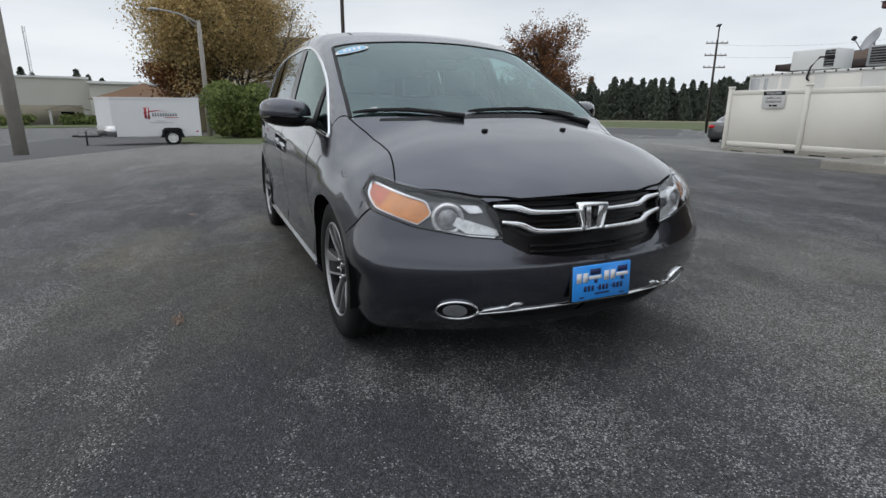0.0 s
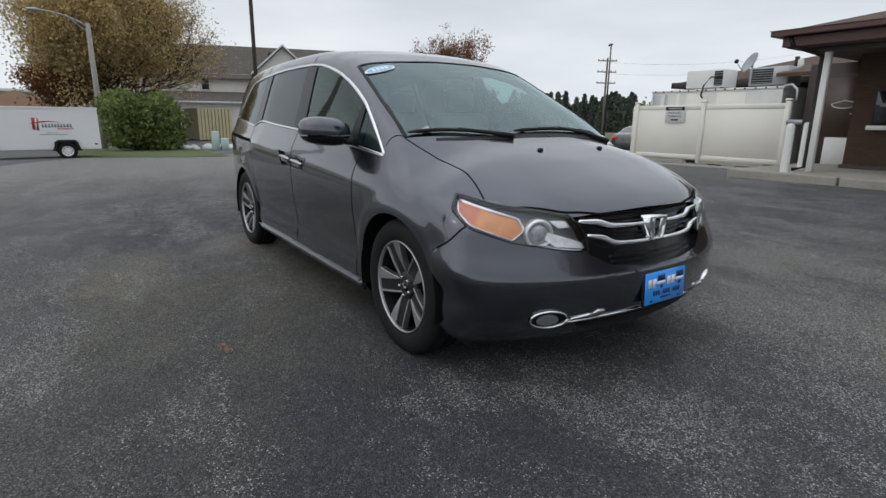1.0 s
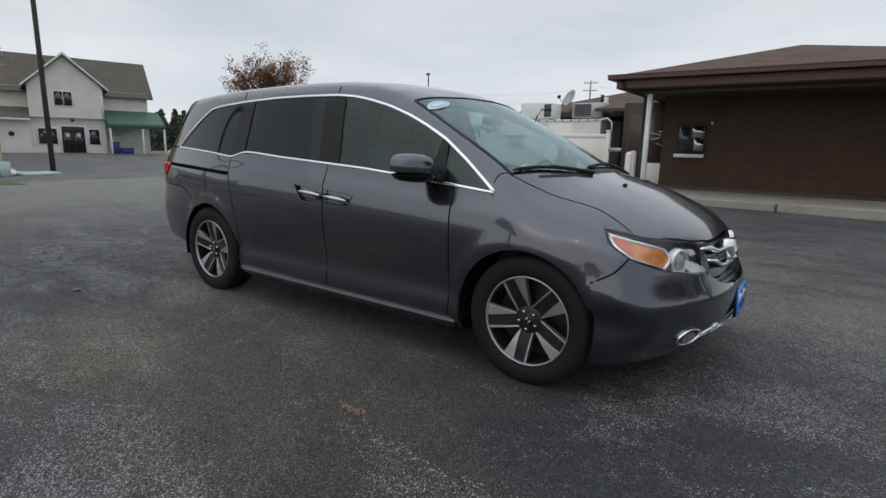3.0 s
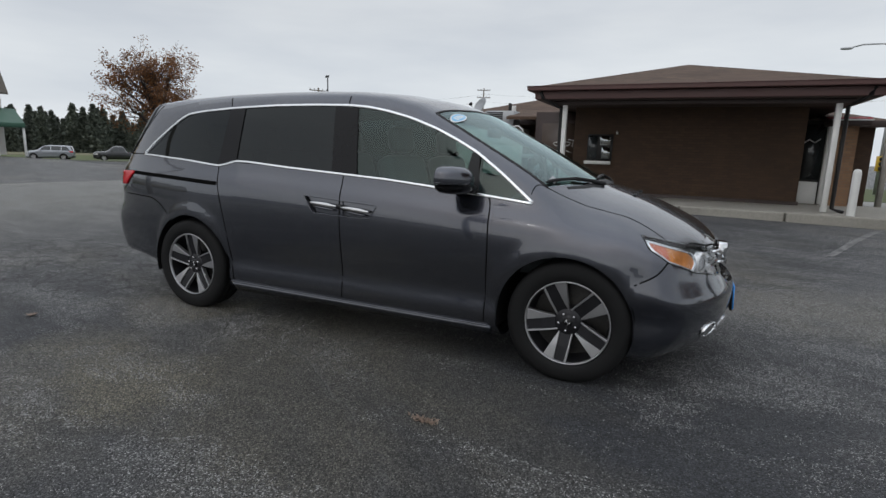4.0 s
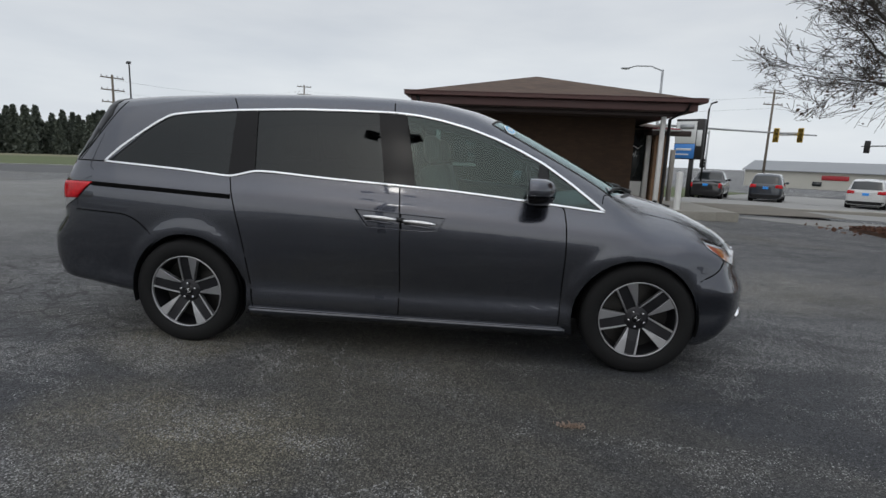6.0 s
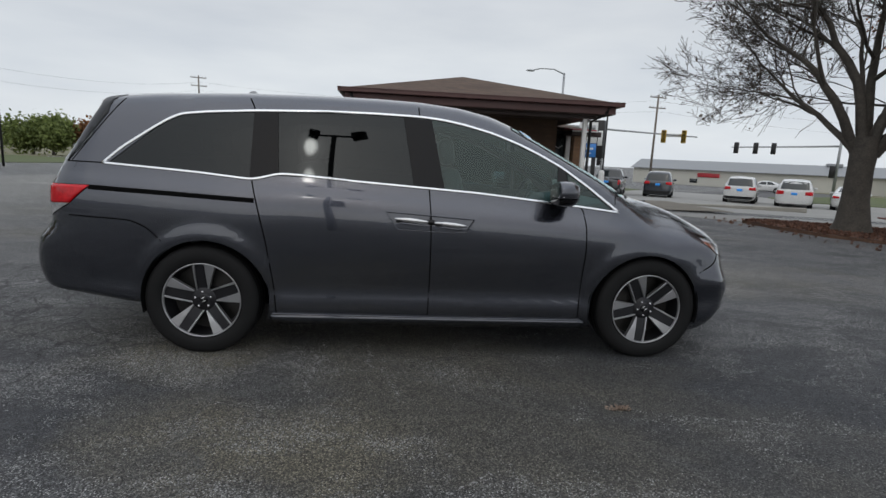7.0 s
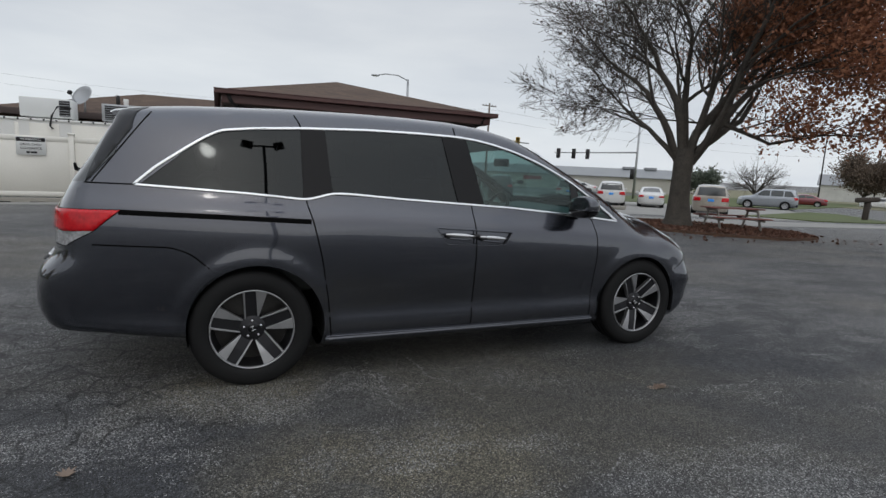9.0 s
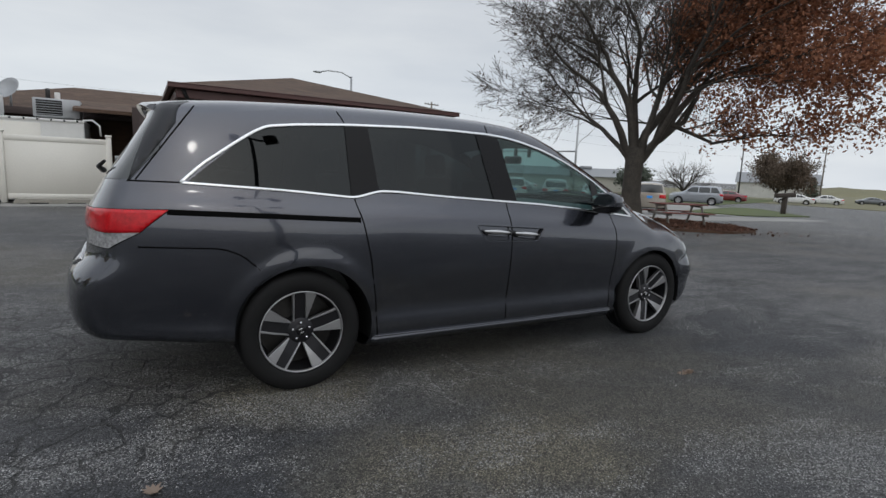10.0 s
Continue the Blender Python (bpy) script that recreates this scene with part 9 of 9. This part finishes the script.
for p, d in g.tips:
    side_ = p.dot(LEAFY)
    k = (side_ - 0.5) / 2.2
    if rs.uniform() < k:
        for hang in range(3):
            knot = np.array(p) + rs.normal(size=3) * (0.22, 0.22, 0.10) - np.array((0, 0, 0.20 * hang * rs.uniform(0.3, 1.4)))
            for _ in range(6):
                q = knot + rs.normal(size=3) * 0.085
                if q[2] > 1.95 + 0.16 * max(0.0, side_ - 1.5) + 0.25 * rs.normal():
                    red_pts.append(q)
    elif rs.uniform() < 0.04:
        for _ in range(3):
            dark_pts.append(np.array(p) + rs.normal(size=3) * 0.12)
leaf_cloud("crown", red_pts, 0.066, M["leaf_red"], oak, rs, label="russet leaves")
leaf_cloud("withered_leaves", dark_pts, 0.06, M["leaf_dark"], oak, rs, label="few withered leaves on the bare side")


def leafy_tree(name, label, at, seed, trunk, r, limbs, ln, last, mat, per_tip, size, jitter, keep=1.0, group="", kids=(2, 4), lift=0.05, wood="bark", spread=0.8, low=0.75):
    root = thing(name, label, "tree", at=(at[0], at[1], ground_z(*at)), group=group)
    g = Growth(seed)
    g.limb([Vector((0, 0, -0.2)), Vector((0, 0, trunk * 0.3)), Vector((0.05, 0.03, trunk))], [r * 1.4, r, r * 0.85], 10)
    for k in range(limbs):
        a = math.tau * (k + g.rng.uniform(-0.3, 0.3)) / limbs
        e = g.rng.uniform(0.5, 1.6)
        g.branch(Vector((0.05, 0.03, trunk * g.rng.uniform(low, 1.0))), Vector((math.cos(a), math.sin(a), e)), ln * g.rng.uniform(0.85, 1.15), r * 0.5, 1, last, 0.18, lift, kids, 0.66, spread)
    g.wood("trunk", M[wood], root)
    rs = np.random.RandomState(seed + 1)
    pts = [np.array(p) + rs.normal(size=3) * jitter for p, d in g.tips if rs.uniform() < keep for _ in range(per_tip)]
    leaf_cloud("crown", pts, size, M[mat], root, rs)
    return root


leafy_tree("maple_tree", "broad autumn tree with thinning olive and ochre leaves behind the shrubs", (-40.5, 0.2), 31, 6.5, 0.34, 18, 2.7, 5, "leaf_gold", 7, 0.105, 0.42, kids=(3, 4), low=0.28)
leafy_tree("maple_tree", "tall autumn tree with ochre leaves reaching over the house", (-42.5, 1.8), 37, 3.4, 0.30, 7, 3.3, 5, "leaf_gold", 6, 0.10, 0.42, keep=0.35, kids=(3, 4))
leafy_tree("maple_tree", "low rust brown tree at the foot of the broad one", (-40.9, -2.9), 35, 3.0, 0.16, 9, 1.35, 4, "leaf_rust", 9, 0.12, 0.32, kids=(3, 4))
leafy_tree("rust_tree", "half-bare tree with rust brown leaves by the road", (-43.0, 30.6), 41, 6.2, 0.27, 17, 2.5, 4, "leaf_rust", 7, 0.11, 0.17, keep=0.62, kids=(3, 5), wood="twig", lift=0.04, spread=0.9, low=0.36)
leafy_tree("bare_tree", "small leafless spreading tree beyond the street", (62.8, 43.6), 43, 1.2, 0.24, 9, 2.3, 4, "leaf_dark", 1, 0.08, 0.2, keep=0.15, kids=(3, 5), lift=0.0)
leafy_tree("round_shrub_tree", "broad brown leafy tree by the far drive", (92.4, 47.1), 45, 1.6, 0.25, 9, 3.0, 4, "leaf_brown", 12, 0.20, 0.45, kids=(3, 5))
leafy_tree("far_tree", "dark green tree behind the parked minivan", (72.0, 60.0), 49, 1.0, 0.2, 7, 1.7, 3, "needle", 22, 0.30, 0.5)
for k, (x, y, h) in enumerate(((-66.5, 101.0, 1.15), (-63.0, 101.0, 1.2), (-57.0, 105.0, 1.1), (-50.0, 108.0, 1.0))):
    leafy_tree("hedgerow_tree", ("autumn" if k % 2 else "green") + " tree in the hedgerow beyond the road", (x, y), 60 + k, 1.5, 0.25, 7, 2.1 * h, 3, "leaf_rust" if k in (2,) else "leaf_green", 26, 0.45, 0.9, group="hedgerow trees")


def shrub(at, rx, ry, h, seed, mat, n, size, label):
    root = thing("shrub", label, "shrub", at=(at[0], at[1], ground_z(*at)), group="shrubs on the lawn")
    rs = np.random.RandomState(seed)
    g = Growth(seed)
    for k in range(14):
        a = math.tau * k / 14
        g.branch(Vector((0.3 * math.cos(a), 0.3 * math.sin(a), -0.05)), Vector((math.cos(a) * rx * 0.5, math.sin(a) * ry * 0.5, h * 0.6)), h * 0.55, 0.05, 2, 4, 0.2, 0.05, (1, 2))
    g.wood("stems", M["twig"], root)
    pts = []
    lumps = [(rs.uniform(-0.6, 0.6) * rx, rs.uniform(-0.6, 0.6) * ry, rs.uniform(0.2, 0.8) * h, rs.uniform(0.4, 0.62)) for _ in range(20)]
    while len(pts) < n:
        cx_, cy_, cz_, r_ = lumps[rs.randint(len(lumps))]
        d = rs.normal(size=3)
        d /= np.linalg.norm(d)
        q = np.array((cx_, cy_, cz_)) + d * np.array((rx, ry, h * 0.55)) * r_ * rs.uniform(0.75, 1.08)
        if q[2] > 0.03:
            pts.append(q)
    leaf_cloud("foliage", pts, size, M[mat], root, rs)
    return root


shrub((-27.6, 0.5), 1.75, 1.75, 2.9, 71, "leaf_green", 13000, 0.12, "large loose green shrub at the lawn's edge")
shrub((-27.8, 1.5), 1.2, 1.2, 2.2, 73, "leaf_green", 8000, 0.12, "rounded green shrub beside the larger one")
for k, (x, y) in enumerate(((-78.0, -24.5), (-78.3, -21.8), (-78.5, -16.4), (-78.8, -14.0))):
    shrub((x, y), 1.6, 1.4, 1.3, 80 + k, "leaf_green", 900, 0.25, "low clipped shrub before the cream building")

# row of spruces along the far field
rng = random.Random(9)
rows_ = [conifer("spruce_tree", (0, 0, 0), 12.0, 90 + k, "dark green spruce in the far row", "far row of spruces") for k in range(3)]
spots = []
for k in range(84):
    t = (k % 42 + 0.5 * (k // 42)) / 42
    a = radians(126 + 32 * t)
    d = 172 + 9 * (k // 42) + rng.uniform(-6, 6)
    spots.append((d * math.cos(a), d * math.sin(a)))
for k, (x, y) in enumerate(spots):
    s = rng.uniform(0.72, 1.15)
    m = Matrix.Translation((x, y, ground_z(x, y))) @ pose(0, 0, 0, 0, 0, rng.uniform(0, 360)) @ Matrix.Scale(s, 4)
    if k < 3:
        rows_[k].matrix_basis = m
    else:
        c = copy_thing(rows_[k % 3], m)
        c.scale = (s, s, s)
for k, (x, y, h) in enumerate(((-142, -35.8, 0.95), (-140, -33.4, 0.85), (-144, -26.0, 0.95), (-142, -23.6, 0.84), (-145, -21.4, 0.8))):
    c = copy_thing(rows_[k % 3], Matrix.Translation((x, y, ground_z(x, y))))
    c.scale = (h, h, h)
c = copy_thing(rows_[1], Matrix.Translation((110.0, 50.0, ground_z(110, 50))))
c.scale = (0.5, 0.5, 0.40)
tagged(c, "small dark spruce beside the brown tree", group="far spruces")
